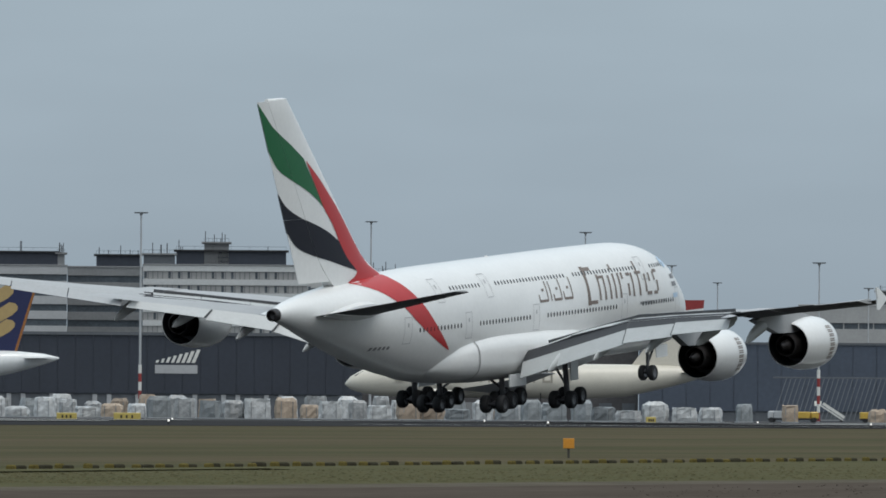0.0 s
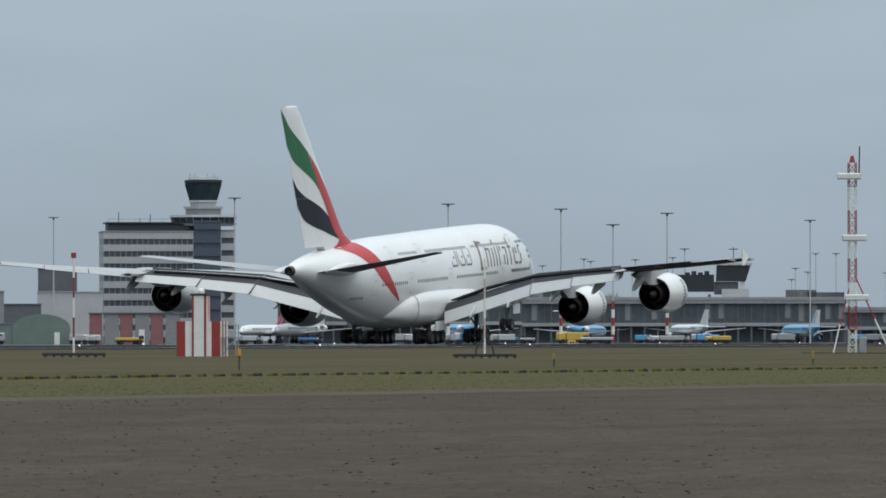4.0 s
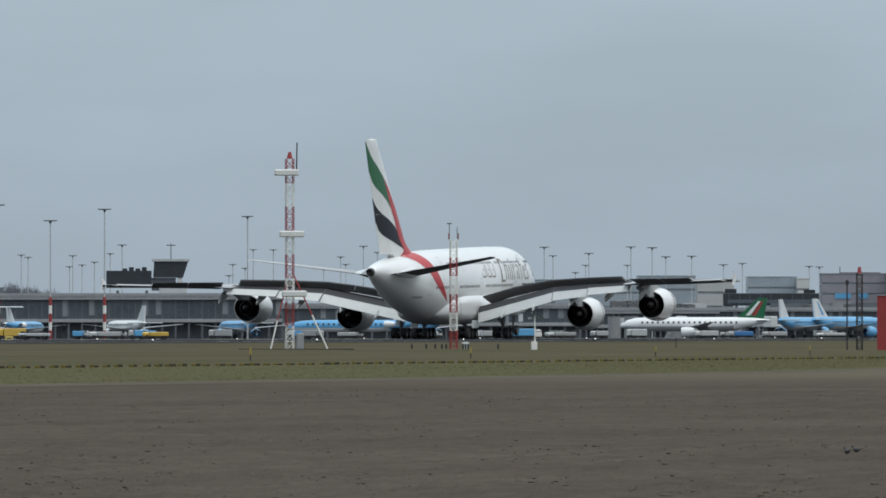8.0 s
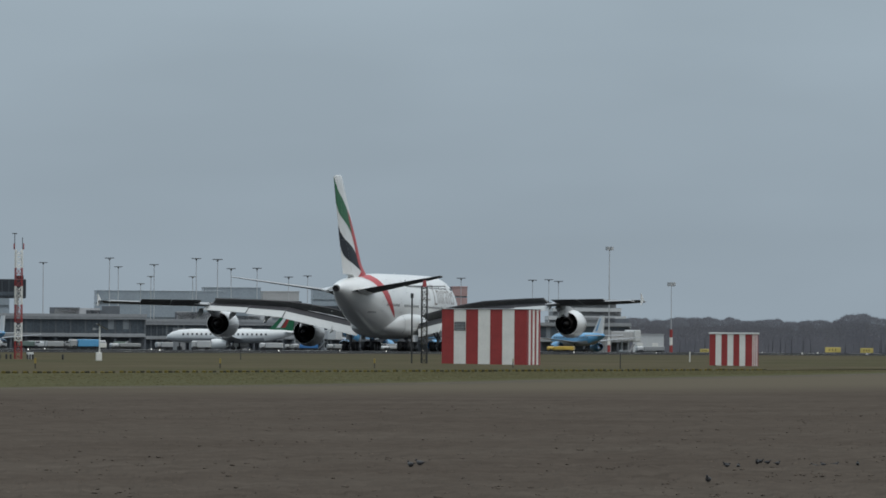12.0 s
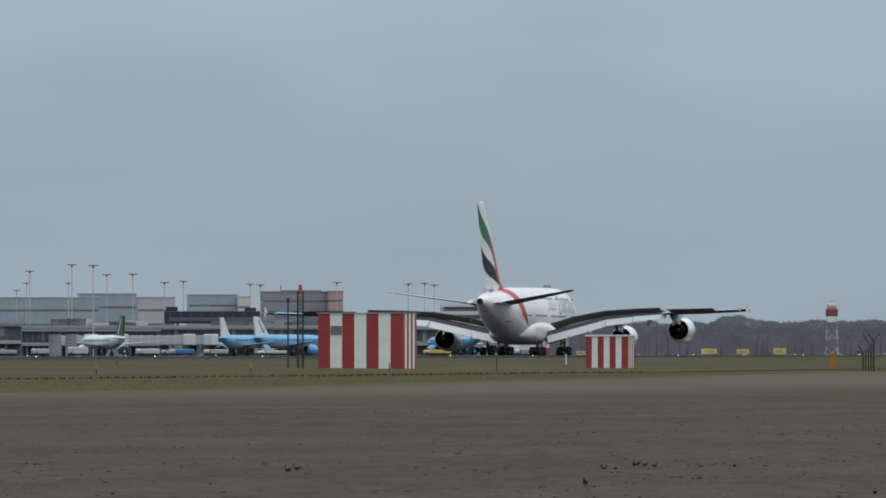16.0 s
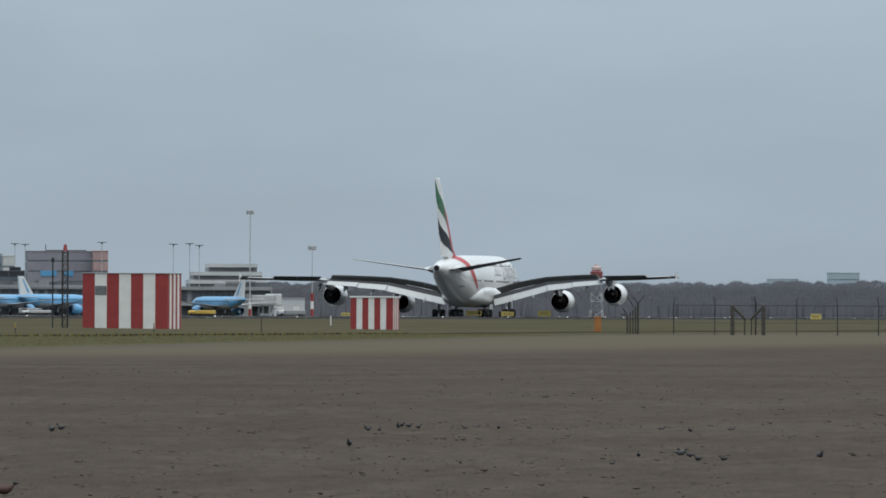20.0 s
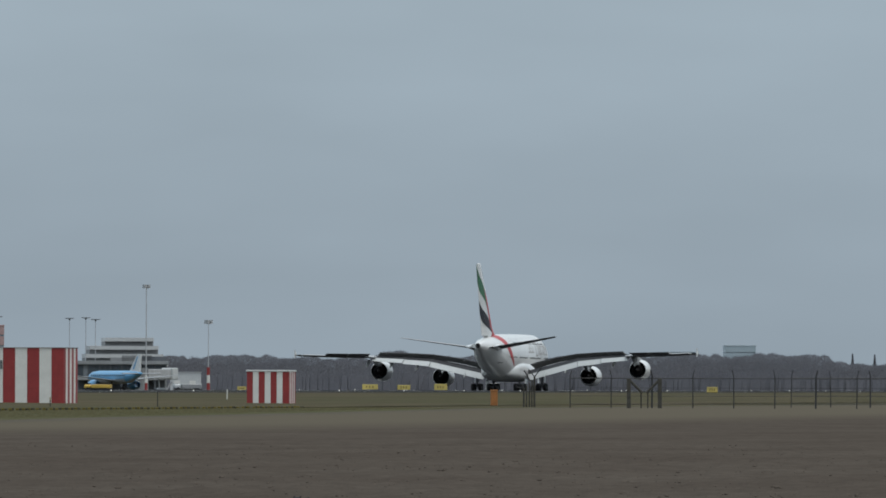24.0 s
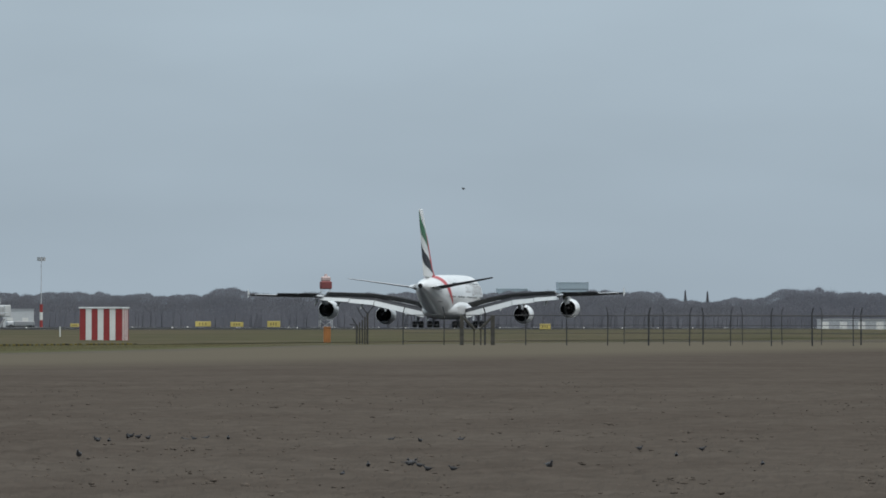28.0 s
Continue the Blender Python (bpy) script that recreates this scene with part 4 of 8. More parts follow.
part("cabinet_core", boxm(-0.49, 0.62, -0.015, 1.28, 2.76, 4.72), M_WHITEPAINT, sh)
part("cabinet_cap", boxm(-0.62, 0.76, -0.2, 1.4, 4.76, 4.92, 0.03), M_STEELDARK, sh, "dark cap on the cabinet")
part("dome", (lambda b: (bmesh.ops.create_uvsphere(b, u_segments=16, v_segments=8, radius=0.3, matrix=Matrix.Translation((0.1, 0.5, 5.05))), b)[-1])(bmesh.new()), M_WHITEPAINT, sh, "small white dome", True)
bm = bmesh.new()
box(bm, 1.8, 3.0, 0.3, 1.5, 1.42, 1.5)
for x, y in ((1.9, 0.35), (2.9, 0.35), (2.9, 1.45), (1.9, 1.45)):
    rod(bm, (x, y, -0.2), (x, y, 2.5), 0.045)
rod(bm, (1.9, 0.35, 2.45), (2.9, 0.35, 2.45), 0.035)
rod(bm, (2.9, 0.35, 2.45), (2.9, 1.45, 2.45), 0.035)
rod(bm, (1.9, 0.35, 0.2), (2.9, 0.35, 1.4), 0.035)
part("platform", bm, M_STEELGREY, sh, "grey steel side platform with rails")

# glide-path mast
gm = thing("glide_path_mast", spot(74.165, 700.0, None, 12) @ resized(0.903), "red and white lattice mast with three white antenna booms", "mast")
lattice(gm, 15.2, 0.29, (M_WHITEPAINT, M_REDPAINT), 1.9, r=0.034)
part("mast_tip", (lambda b: (rod(b, (0, 0, 15.2), (0, 0, 15.75), 0.25, 0.12, 8), b)[-1])(bmesh.new()), M_REDPAINT, gm, "red lamp housing at the top")
part("whip_antenna", (lambda b: (rod(b, (0.55, 0, 13.9), (0.6, 0, 16.5), 0.06, 0.05), rod(b, (0.3, 0, 14.0), (0.56, 0, 14.0), 0.03), b)[-1])(bmesh.new()), M_STEELDARK, gm, "dark whip antenna")
for z, x0, x1 in ((13.85, -1.35, 0.6), (8.95, -0.95, 1.05), (4.2, -0.75, 1.25)):
    bo = part("antenna_boom", boxm(x0, x1, -0.75, -0.35, z, z + 0.5, 0.08), M_PALEROOF, gm, "white box antenna boom")
    part("boom_bracket", boxm(-0.3, 0.3, -0.36, 0.0, z + 0.1, z + 0.35), M_STEELGREY, bo)
for foot, knee, head_ in (((-1.72, -0.7, -0.1), (-1.12, -0.5, 2.3), (-0.3, -0.2, 5.2)), ((3.0, -0.7, -0.1), (1.72, -0.45, 2.75), (0.3, -0.2, 5.9))):
    bm = bmesh.new()
    rod(bm, knee, head_, 0.055)
    part("stay", bm, M_REDPAINT, gm, "dark red upper half of the stay")
    bm = bmesh.new()
    rod(bm, foot, knee, 0.065)
    part("stay", bm, M_WHITEPAINT, gm)
bm = bmesh.new()
box(bm, -4.4, 5.0, -1.2, -0.9, -0.05, 0.07)
part("ground_frame", bm, M_STEELDARK, gm, "dark low frame on the ground")
part("cable_box", boxm(0.5, 1.05, -0.5, 0.0, -0.1, 1.3, 0.03), M_STEELGREY, gm)

# monitor mast
mm_ = thing("monitor_mast", spot(75.13, 740.0, None, 10) @ resized(0.925), "slim red and white lattice mast with instruments", "mast")
lattice(mm_, 9.0, 0.27, (M_REDPAINT, M_WHITEPAINT), 1.5, r=0.034)
bm = bmesh.new()
for x in (-0.4, 0.4):
    rod(bm, (x, 0, 9.0), (x, 0, 9.5), 0.05)
part("beacon", bm, M_LAMPRED, mm_, "red obstruction lamps")
bm = bmesh.new()
rod(bm, (-0.35, 0, 9.0), (-0.35, 0, 10.3), 0.03)
rod(bm, (0.3, 0, 9.0), (0.3, 0, 10.0), 0.03)
rod(bm, (-0.55, 0, 10.3), (-0.15, 0, 10.3), 0.04)
part("wind_gauge", bm, M_STEELDARK, mm_)
part("cabinet", boxm(0.75, 1.25, -0.25, 0.25, -0.1, 0.55, 0.03), M_PALEROOF, mm_, "grey cabinet at the foot")

# solar-powered sensor box
sb = thing("sensor_station", spot(75.605, 710.0, None, 8) @ resized(0.922), "white sensor box with a solar panel on a post", "sensor")
part("box", boxm(-0.22, 0.22, -0.2, 0.2, 0.0, 0.66, 0.03), M_WHITEPAINT, sb)
part("post", (lambda b: (rod(b, (0.05, 0, 0.6), (0.05, 0, 2.75), 0.06), b)[-1])(bmesh.new()), M_WHITEPAINT, sb)
part("junction_box", boxm(0.1, 0.6, -0.1, 0.1, 1.05, 1.4, 0.02), M_WHITEPAINT, sb)
bm = bmesh.new()
box(bm, -0.5, 0.5, -0.35, 0.35, -0.02, 0.02, m=Matrix.Translation((0.25, 0, 2.7)) @ Matrix.Rotation(radians(28), 4, "Y"))
part("solar_panel", bm, M_GLASS, sb, "tilted dark solar panel")
bm = bmesh.new()
rod(bm, (-0.35, 0, 2.5), (0.1, 0, 2.5), 0.03)
box(bm, -0.5, -0.25, -0.08, 0.08, 2.42, 2.6)
part("sensor_arm", bm, M_STEELGREY, sb)

# far-field monitor poles on trestles
for az, d in ((69.580, 570.0), (72.000, 570.0)):
    p = thing("monitor_pole", spot(az, d, None, 10) @ resized(0.765), "striped pole antenna standing on a dark trestle", "antenna", "monitor poles")
    hh = 7.6
    for k in range(5):
        part("pole_section", (lambda b: (rod(b, (0, 0, hh * k / 5), (0, 0, hh * (k + 1) / 5), 0.08, seg=8), b)[-1])(bmesh.new()), M_WHITEPAINT if k % 2 == 0 else (M_MUTEDRED if az < 71 else M_PALEPINK), p)
    for sx in (-0.3, 0.3) if az < 71 else ():
        part("beacon", (lambda b: (rod(b, (sx * 0.28, 0, hh), (sx * 0.28, 0, hh + 0.4), 0.12, seg=8), rod(b, (0, 0, hh - 0.05), (sx * 0.3, 0, hh), 0.04), b)[-1])(bmesh.new()), M_LAMPRED, p, "red obstruction lamp")
    tr = part("trestle", boxm(-2.45, 2.45, -0.15, 0.15, 0.12, 0.34, 0.02), M_STEELDARK, p, "long dark trestle beam")
    for k in range(8):
        part("foot", boxm(-2.3 + 0.65 * k, -2.12 + 0.65 * k, -0.12, 0.12, -0.1, 0.12), M_STEELDARK, tr)
    if az > 71:
        bm = bmesh.new()
        rings = []
        for k in range(13):
            q = math.pi * k / 12
            rings.append([Vector(((0.7 + 0.07 * math.cos(p_)) * math.cos(q), 0.07 * math.sin(p_), 0.3 + (1.05 + 0.07 * math.cos(p_)) * math.sin(q))) for p_ in [2 * math.pi * j / 6 for j in range(6)]])
        loft(bm, rings)
        part("hoop", bm, M_STEELDARK, p, "dark hoop round the foot")

# slim lattice poles with a lamp beside the large shelter
for dx, hh, top in ((0.0, 5.75, True), (-0.95, 4.9, False)):
    lp = thing("lattice_pole", spot(77.520, D1 - 6, -0.6, 10) @ Matrix.Translation((dx, 0, 0)), "slim weathered lattice pole" + (" with a red lamp on top" if top else " with a bare top"), "mast", "lattice poles")
    if top:
        lattice(lp, hh, 0.2, (M_STEELDARK, M_WOODPOST), 1.4, r=0.03)
        part("beacon", (lambda b: (rod(b, (0, 0, hh), (0, 0, hh + 0.5), 0.18, 0.12, 8), b)[-1])(bmesh.new()), M_LAMPRED, lp, "red lamp")
        part("cross_arm", (lambda b: (rod(b, (-1.5, 0, hh + 0.05), (1.6, 0, hh + 0.05), 0.03), rod(b, (-1.5, 0, hh + 0.05), (-1.5, 0, hh + 0.5), 0.03), b)[-1])(bmesh.new()), M_STEELDARK, lp)
    else:
        part("pole", (lambda b: (rod(b, (0, 0, -0.1), (0, 0, hh), 0.06), rod(b, (0, 0, hh), (0, 0, hh + 0.35), 0.12), b)[-1])(bmesh.new()), M_STEELDARK, lp)

# marker boards on posts along the strip
def marker(az, d, w, h, post, mat, lab, z=None):
    t = thing("marker_board", spot(az, d, z, random.Random(int(az * 97)).uniform(-8, 8)), lab, "marker", "marker boards")
    part("post", boxm(-0.035, 0.035, -0.035, 0.035, -0.1, post + 0.1), M_WOODPOST, t)
    part("board", boxm(-w * 0.4, w * 0.4, -0.075, -0.04, post, post + h, 0.01), mat, t)


for az, w, h, post in ((66.202, 0.46, 0.33, 0.35), (68.520, 0.2, 0.3, 0.62), (70.554, 0.2, 0.3, 0.62), (72.408, 0.15, 0.26, 0.38),
                       (73.933, 0.15, 0.4, 0.3), (75.231, 0.15, 0.3, 0.3), (76.319, 0.12, 0.28, 0.3), (77.228, 0.12, 0.3, 0.3), (78.044, 0.1, 0.2, 0.4)):
    d = (129.0 if az < 67 else 140.0) / math.cos(radians(az))
    marker(az, d, w, h, post, M_OCHRE if w < 0.16 else M_ORANGE, "small ochre marker board on a dark post in the grass" if w < 0.16 else "orange marker board on a dark post in the grass")
# slender dark stakes
for az, d, hh in ((76.440, 800.0, 0.75), (78.676, 695.0, 0.95)):
    t = thing("stake", spot(az, d), "thin dark stake in the grass", "stake", "stakes")
    part("shaft", (lambda b: (rod(b, (0, 0, -0.1), (0, 0, hh), 0.045, 0.035), b)[-1])(bmesh.new()), M_STEELDARK, t)
    part("cap", (lambda b: (rod(b, (0, 0, hh), (0, 0, hh + 0.06), 0.06, 0.05), b)[-1])(bmesh.new()), M_STEELDARK, t)
# low black markers beside the monitor mast
for k, dx in enumerate((-3.4, -2.23, -1.49, -0.95, -0.6, 0.77, 0.98, 1.19, 3.63)):
    t = thing("ground_lamp", spot(75.13, 735.0) @ resized(0.928) @ Matrix.Translation((dx, 0, 0)), "short black lamp post in the grass", "lamp", "ground lamps")
    part("stem", (lambda b: (rod(b, (0, 0, -0.05), (0, 0, 0.28), 0.08, seg=8), b)[-1])(bmesh.new()), M_STEELDARK, t)
    part("head", (lambda b: (rod(b, (0, 0, 0.28), (0, 0, 0.4), 0.1, 0.07, 8), b)[-1])(bmesh.new()), M_STEELDARK, t)
# orange post box by the fence
t = thing("orange_cabinet", spot(80.657, 770.0, -0.75, 5), "upright orange cabinet standing in the grass", "cabinet")
part("body", boxm(-0.28, 0.28, -0.2, 0.2, -0.1, 1.05, 0.04), M_RUSTORANGE, t)
part("lid", boxm(-0.3, 0.3, -0.22, 0.22, 1.05, 1.17, 0.03), M_RUSTORANGE, t)
t = thing("low_white_marker", spot(79.085, 900.0), "thin white marker post in the grass", "marker")
part("post", (lambda b: (rod(b, (0, 0, -0.1), (0, 0, 0.95), 0.06), b)[-1])(bmesh.new()), M_WHITEPAINT, t)
part("cap", (lambda b: (rod(b, (0, 0, 0.95), (0, 0, 1.02), 0.075, 0.04), b)[-1])(bmesh.new()), M_STEELDARK, t)


# perimeter fence
def fence_line(azs, d, hz, h, label, z, thick, arms):
    f = thing("perimeter_fence", Matrix(), label, "fence", "fences")
    pts = []
    rng = random.Random(int(d))
    for i, az in enumerate(azs):
        b = polar(az, d, z)
        pts.append(b)
        r = thick * (1.55 if i % 4 == 2 else 1.0)
        bm = bmesh.new()
        lean = Vector((rng.uniform(-0.04, 0.04), rng.uniform(-0.04, 0.04), 0))
        rod(bm, b - Vector((0, 0, 0.3)), b + lean + Vector((0, 0, h)), r, seg=6)
        if arms:
            s = spot(az, d, z).to_3x3() @ Vector((rng.choice((-1, 1)) * 0.13, -0.3, 0.5))
            rod(bm, b + lean + Vector((0, 0, h - 0.02)), b + lean + Vector((0, 0, h)) + s, r * 0.7, seg=5)
        part("post", bm, M_STEELDARK, f)
    for k, zz in enumerate((0.12, 0.75, 1.4, h * 0.93)):
        for p, q in zip(pts, pts[1:]):
            bm = bmesh.new()
            rod(bm, p + Vector((0, 0, zz)), q + Vector((0, 0, zz)), 0.035 if k == 3 else 0.016, seg=4)
            part("rail" if k == 3 else "wire", bm, M_STEELDARK, f)
    # chain-link: slanting wires both ways
    bm = bmesh.new()
    for p, q in zip(pts, pts[1:]):
        n = 9
        for i in range(n):
            for s in (0, 1):
                u0, u1 = i / n, min(1.0, max(0.0, i / n + (0.5 if s else -0.5)))
                rod(bm, p.lerp(q, u0) + Vector((0, 0, 0.1)), p.lerp(q, u1) + Vector((0, 0, 0.1 + (h * 0.93 - 0.1) * abs(u1 - u0) * 2)), 0.0025, seg=3)
    part("chain_link", bm, M_STEELDARK, f, "fine grey chain-link mesh")
    return f


FD = 770.0
a_corner = 80.864
step = 72.4 / 17212 * 57.2958
fence_line([a_corner + step * (i + 1) for i in range(24)], FD, 0, 2.32, "tall dark wire perimeter fence on steel posts", -0.80, 0.045, True)
fence_line([a_corner + step * (6.4 + 0.965 * i) for i in range(16)], FD + 45, 0, 2.4, "second dark wire fence behind the first", -0.78, 0.04, True)
# fence corner: a bundle of posts and braces
fc = thing("fence_corner", spot(a_corner, FD, -0.80), "weathered corner bundle of fence posts with splayed arms", "fence")
for k, (x, r, hh) in enumerate(((-0.42, 0.09, 1.35), (-0.2, 0.07, 1.55), (0.02, 0.07, 1.75), (0.22, 0.07, 2.0), (0.42, 0.09, 2.3))):
    part("post", (lambda b: (rod(b, (x, 0.2 * k, -0.2), (x, 0.2 * k, hh), r), b)[-1])(bmesh.new()), M_WOODPOST, fc)
for a, b in (((0.42, 0, 2.25), (0.95, 0, 2.95)), ((0.42, 0, 2.25), (-0.05, 0, 2.85)), ((0.1, 0, 1.9), (-0.4, 0, 2.75)), ((-0.42, 0, 1.35), (-1.0, 0, 1.4)), ((-0.42, 0, 1.35), (-0.8, 0, 1.9))):
    part("arm", (lambda q: (rod(q, a, b, 0.04), q)[-1])(bmesh.new()), M_STEELDARK, fc)
# double-braced gate frame
gf = thing("braced_posts", spot(81.542, FD - 4, -0.80), "pair of heavy posts with crossing braces in the fence", "fence")
for x in (-1.22, 1.22):
    part("post", boxm(x - 0.16, x + 0.16, -0.12, 0.12, -0.3, 2.15, 0.02), M_WOODPOST, gf, "heavy dark post")
for s in (-1, 1):
    part("brace", (lambda b: (rod(b, (s * 1.2, 0, 2.05), (s * 0.15, 0, 1.0), 0.1), b)[-1])(bmesh.new()), M_WOODPOST, gf)
for x in (-0.25, 0.28):
    part("strut", (lambda b: (rod(b, (x, 0.3, -0.2), (x, 0.3, 1.0), 0.06), b)[-1])(bmesh.new()), M_WOODPOST, gf)

# radar mast beyond the runway
rm = thing("radar_mast", spot(80.649, 2200.0, -0.4, 8) @ resized(1.5), "pale lattice radar mast with a dark red cabin on top", "mast")
lattice(rm, 6.0, 0.95, (M_PALEROOF, M_STEELGREY), 1.3, r=0.03, top_half=0.7)
part("cabin", boxm(-0.85, 0.85, -0.8, 0.8, 6.0, 7.2, 0.15), M_MUTEDRED, rm, "red cabin")
part("radar", (lambda b: (box(b, -0.7, 0.7, -0.5, 0.5, 7.2, 7.9, 0.15), rod(b, (0, 0, 7.9), (0, 0, 8.3), 0.3, 0.2), b)[-1])(bmesh.new()), M_PALEPINK, rm)

# yellow taxiway signs along the far runway edge
for az, w, h in ((63.246, 3.0, 1.1), (63.602, 4.0, 1.15), (66.686, 1.5, 0.95), (79.927, 2.3, 0.75), (80.126, 1.9, 0.7), (80.343, 1.9, 0.9), (81.942, 1.6, 0.8), (72.513, 1.2, 0.6), (79.171, 1.3, 0.5)):
    d = 350.0 / math.cos(radians(az))
    d = min(d, 1750.0)
    k = d / 1000.0 * 0.7
    t = thing("taxiway_sign", spot(az, d, None, 0), "yellow taxiway sign board on short legs beside the runway", "sign", "taxiway signs")
    part("panel", boxm(-w * k / 2, w * k / 2, -0.12, 0.12, 0.2, 0.2 + h * k, 0.04), M_YELLOW, t, "yellow panel")
    for s in (-1, 1):
        part("leg", boxm(s * w * k * 0.35 - 0.05, s * w * k * 0.35 + 0.05, -0.05, 0.05, -0.1, 0.2), M_STEELDARK, t)
    for j in range(3):
        part("marking_bar", boxm(-w * k * 0.25 + j * w * k * 0.2, -w * k * 0.25 + j * w * k * 0.2 + 0.14, -0.128, -0.121, 0.2 + h * k * 0.3, 0.2 + h * k * 0.7), M_STEELDARK, t)
# runway edge lamps, glowing white
M_EDGELAMP = bpy.data.materials.new("runway_lamp_glow")
M_EDGELAMP.use_nodes = True
M_EDGELAMP.node_tree.nodes["Principled BSDF"].inputs["Emission Color"].default_value = (1, 0.95, 0.85, 1)
M_EDGELAMP.node_tree.nodes["Principled BSDF"].inputs["Emission Strength"].default_value = 0.7
for y in range(560, 2300, 60):
    for x in (-275.0, -339.0):
        t = thing("runway_edge_lamp", pose(x, y + (11 if x < -300 else 0), ground_z(x)), "small glowing white runway edge lamp", "lamp", "runway edge lamps")
        part("stem", (lambda b: (rod(b, (0, 0, 0), (0, 0, 0.22), 0.06), b)[-1])(bmesh.new()), M_STEELDARK, t)
        part("glow", (lambda b: (rod(b, (0, 0, 0.22), (0, 0, 0.36), 0.075, 0.05, 8), b)[-1])(bmesh.new()), M_EDGELAMP, t, "glowing lamp glass")


# ---- soil, grass and birds ----
def scatter_clods():
    """Clods of turned soil on the part of the field that is near the camera."""
    rng = np.random.default_rng(11)
    base = bmesh.new()
    bmesh.ops.create_icosphere(base, subdivisions=1, radius=1.0)
    bv = np.array([v.co[:] for v in base.verts])
    bf = np.array([[v.index for v in f.verts] for f in base.faces])
    base.free()
    n = 16000
    az = rng.uniform(66.5, 84.5, n)
    d = 62 * np.exp(rng.uniform(0, 1.5, n))
    x, y = -d * np.cos(np.radians(az)), d * np.sin(np.radians(az))
    keep = x > -86
    x, y, d = x[keep], y[keep], d[keep]
    n = len(x)
    s = np.clip(rng.lognormal(-4.1, 0.4, n), 0.006, 0.05)
    vs = bv[None] * (s[:, None, None] * np.stack([rng.uniform(0.8, 1.8, n), rng.uniform(0.8, 1.8, n), rng.uniform(0.35, 0.7, n)], 1)[:, None, :])
    vs = vs * rng.uniform(0.72, 1.25, vs.shape[:2])[:, :, None]
    gz = np.interp(x, [p[0] for p in PROFILE], [p[1] for p in PROFILE])
    vs += np.stack([x, y, gz + 0.02 - s * 0.1], 1)[:, None, :]
    fs = (bf[None] + (np.arange(n) * len(bv))[:, None, None]).reshape(-1, 3)
    me = bpy.data.meshes.new("soil_clods")
    me.from_pydata(vs.reshape(-1, 3).tolist(), [], fs.tolist())
    me.materials.append(M_CLOD)
    me.polygons.foreach_set("use_smooth", [True] * len(me.polygons))
    tagged(new("soil_clods", me), "loose clods of brown soil on the ploughed field", "soil", kind="stuff")


def soil_relief():
    """The uneven surface of the ploughed field before the camera."""
    rg = np.random.default_rng(21)
    na, nd = 1000, 330
    az = np.radians(np.linspace(64.5, 86.5, na))
    d = 58.0 * np.exp(np.linspace(0, 1.75, nd))
    h = rg.normal(0, 1, (nd, na))
    for ax, k in ((1, 1), (0, 1)):
        h = sum(np.roll(h, s, axis=ax) for s in range(-k, k + 1)) / (2 * k + 1) ** 0.5
    b = rg.normal(0, 1, (nd, na))
    for ax, k in ((1, 12), (0, 3)):
        b = sum(np.roll(b, s, axis=ax) for s in range(-k, k + 1)) / (2 * k + 1) ** 0.5
    A, D = np.meshgrid(az, d)
    x, y = -D * np.cos(A), D * np.sin(A)
    fade = np.clip((x + 84.0) / 14.0, 0, 1) * np.clip((d[-1] - D) / 60.0, 0, 1)
    z = np.interp(x, [p[0] for p in PROFILE], [p[1] for p in PROFILE])
    z += 0.004 - 0.05 * (1 - np.clip((x + 84.0) / 4.0, 0, 1)) + fade * (0.02 + 0.009 * h + 0.008 * b)
    vs = np.stack([x, y, z], 2).reshape(-1, 3)
    i = (np.arange(nd - 1)[:, None] * na + np.arange(na - 1)[None]).reshape(-1, 1)
    me = bpy.data.meshes.new("field_surface")
    me.from_pydata(vs.tolist(), [], (i + np.array([[0, 1, na + 1, na]])).tolist())
    me.materials.append(M_SOIL)
    tagged(new("field_surface", me), "uneven brown surface of a ploughed field", "soil", kind="stuff")


soil_relief()
scatter_clods()
rng = random.Random(8)


def clump_material(name, dark, light):
    """Grass that differs from clump to clump."""
    m = material(name, dark, 0.95, vary=0.25, size=0.3, gloss=0.0)
    n_, l_ = m.node_tree.nodes, m.node_tree.links
    b_ = n_["Principled BSDF"]
    src = b_.inputs["Base Color"].links[0].from_socket
    geo = n_.new("ShaderNodeNewGeometry")
    mix = n_.new("ShaderNodeMixRGB")
    mix.inputs[2].default_value = (*light, 1)
    l_.new(geo.outputs["Random Per Island"], mix.inputs[0])
    l_.new(src, mix.inputs[1])
    di, tr, both = n_.new("ShaderNodeBsdfDiffuse"), n_.new("ShaderNodeBsdfTranslucent"), n_.new("ShaderNodeMixShader")
    l_.new(mix.outputs[0], di.inputs["Color"])
    l_.new(mix.outputs[0], tr.inputs["Color"])
    both.inputs[0].default_value = 0.15
    l_.new(di.outputs[0], both.inputs[1])
    l_.new(tr.outputs[0], both.inputs[2])
    l_.new(both.outputs[0], n_["Material Output"].inputs[0])
    return m


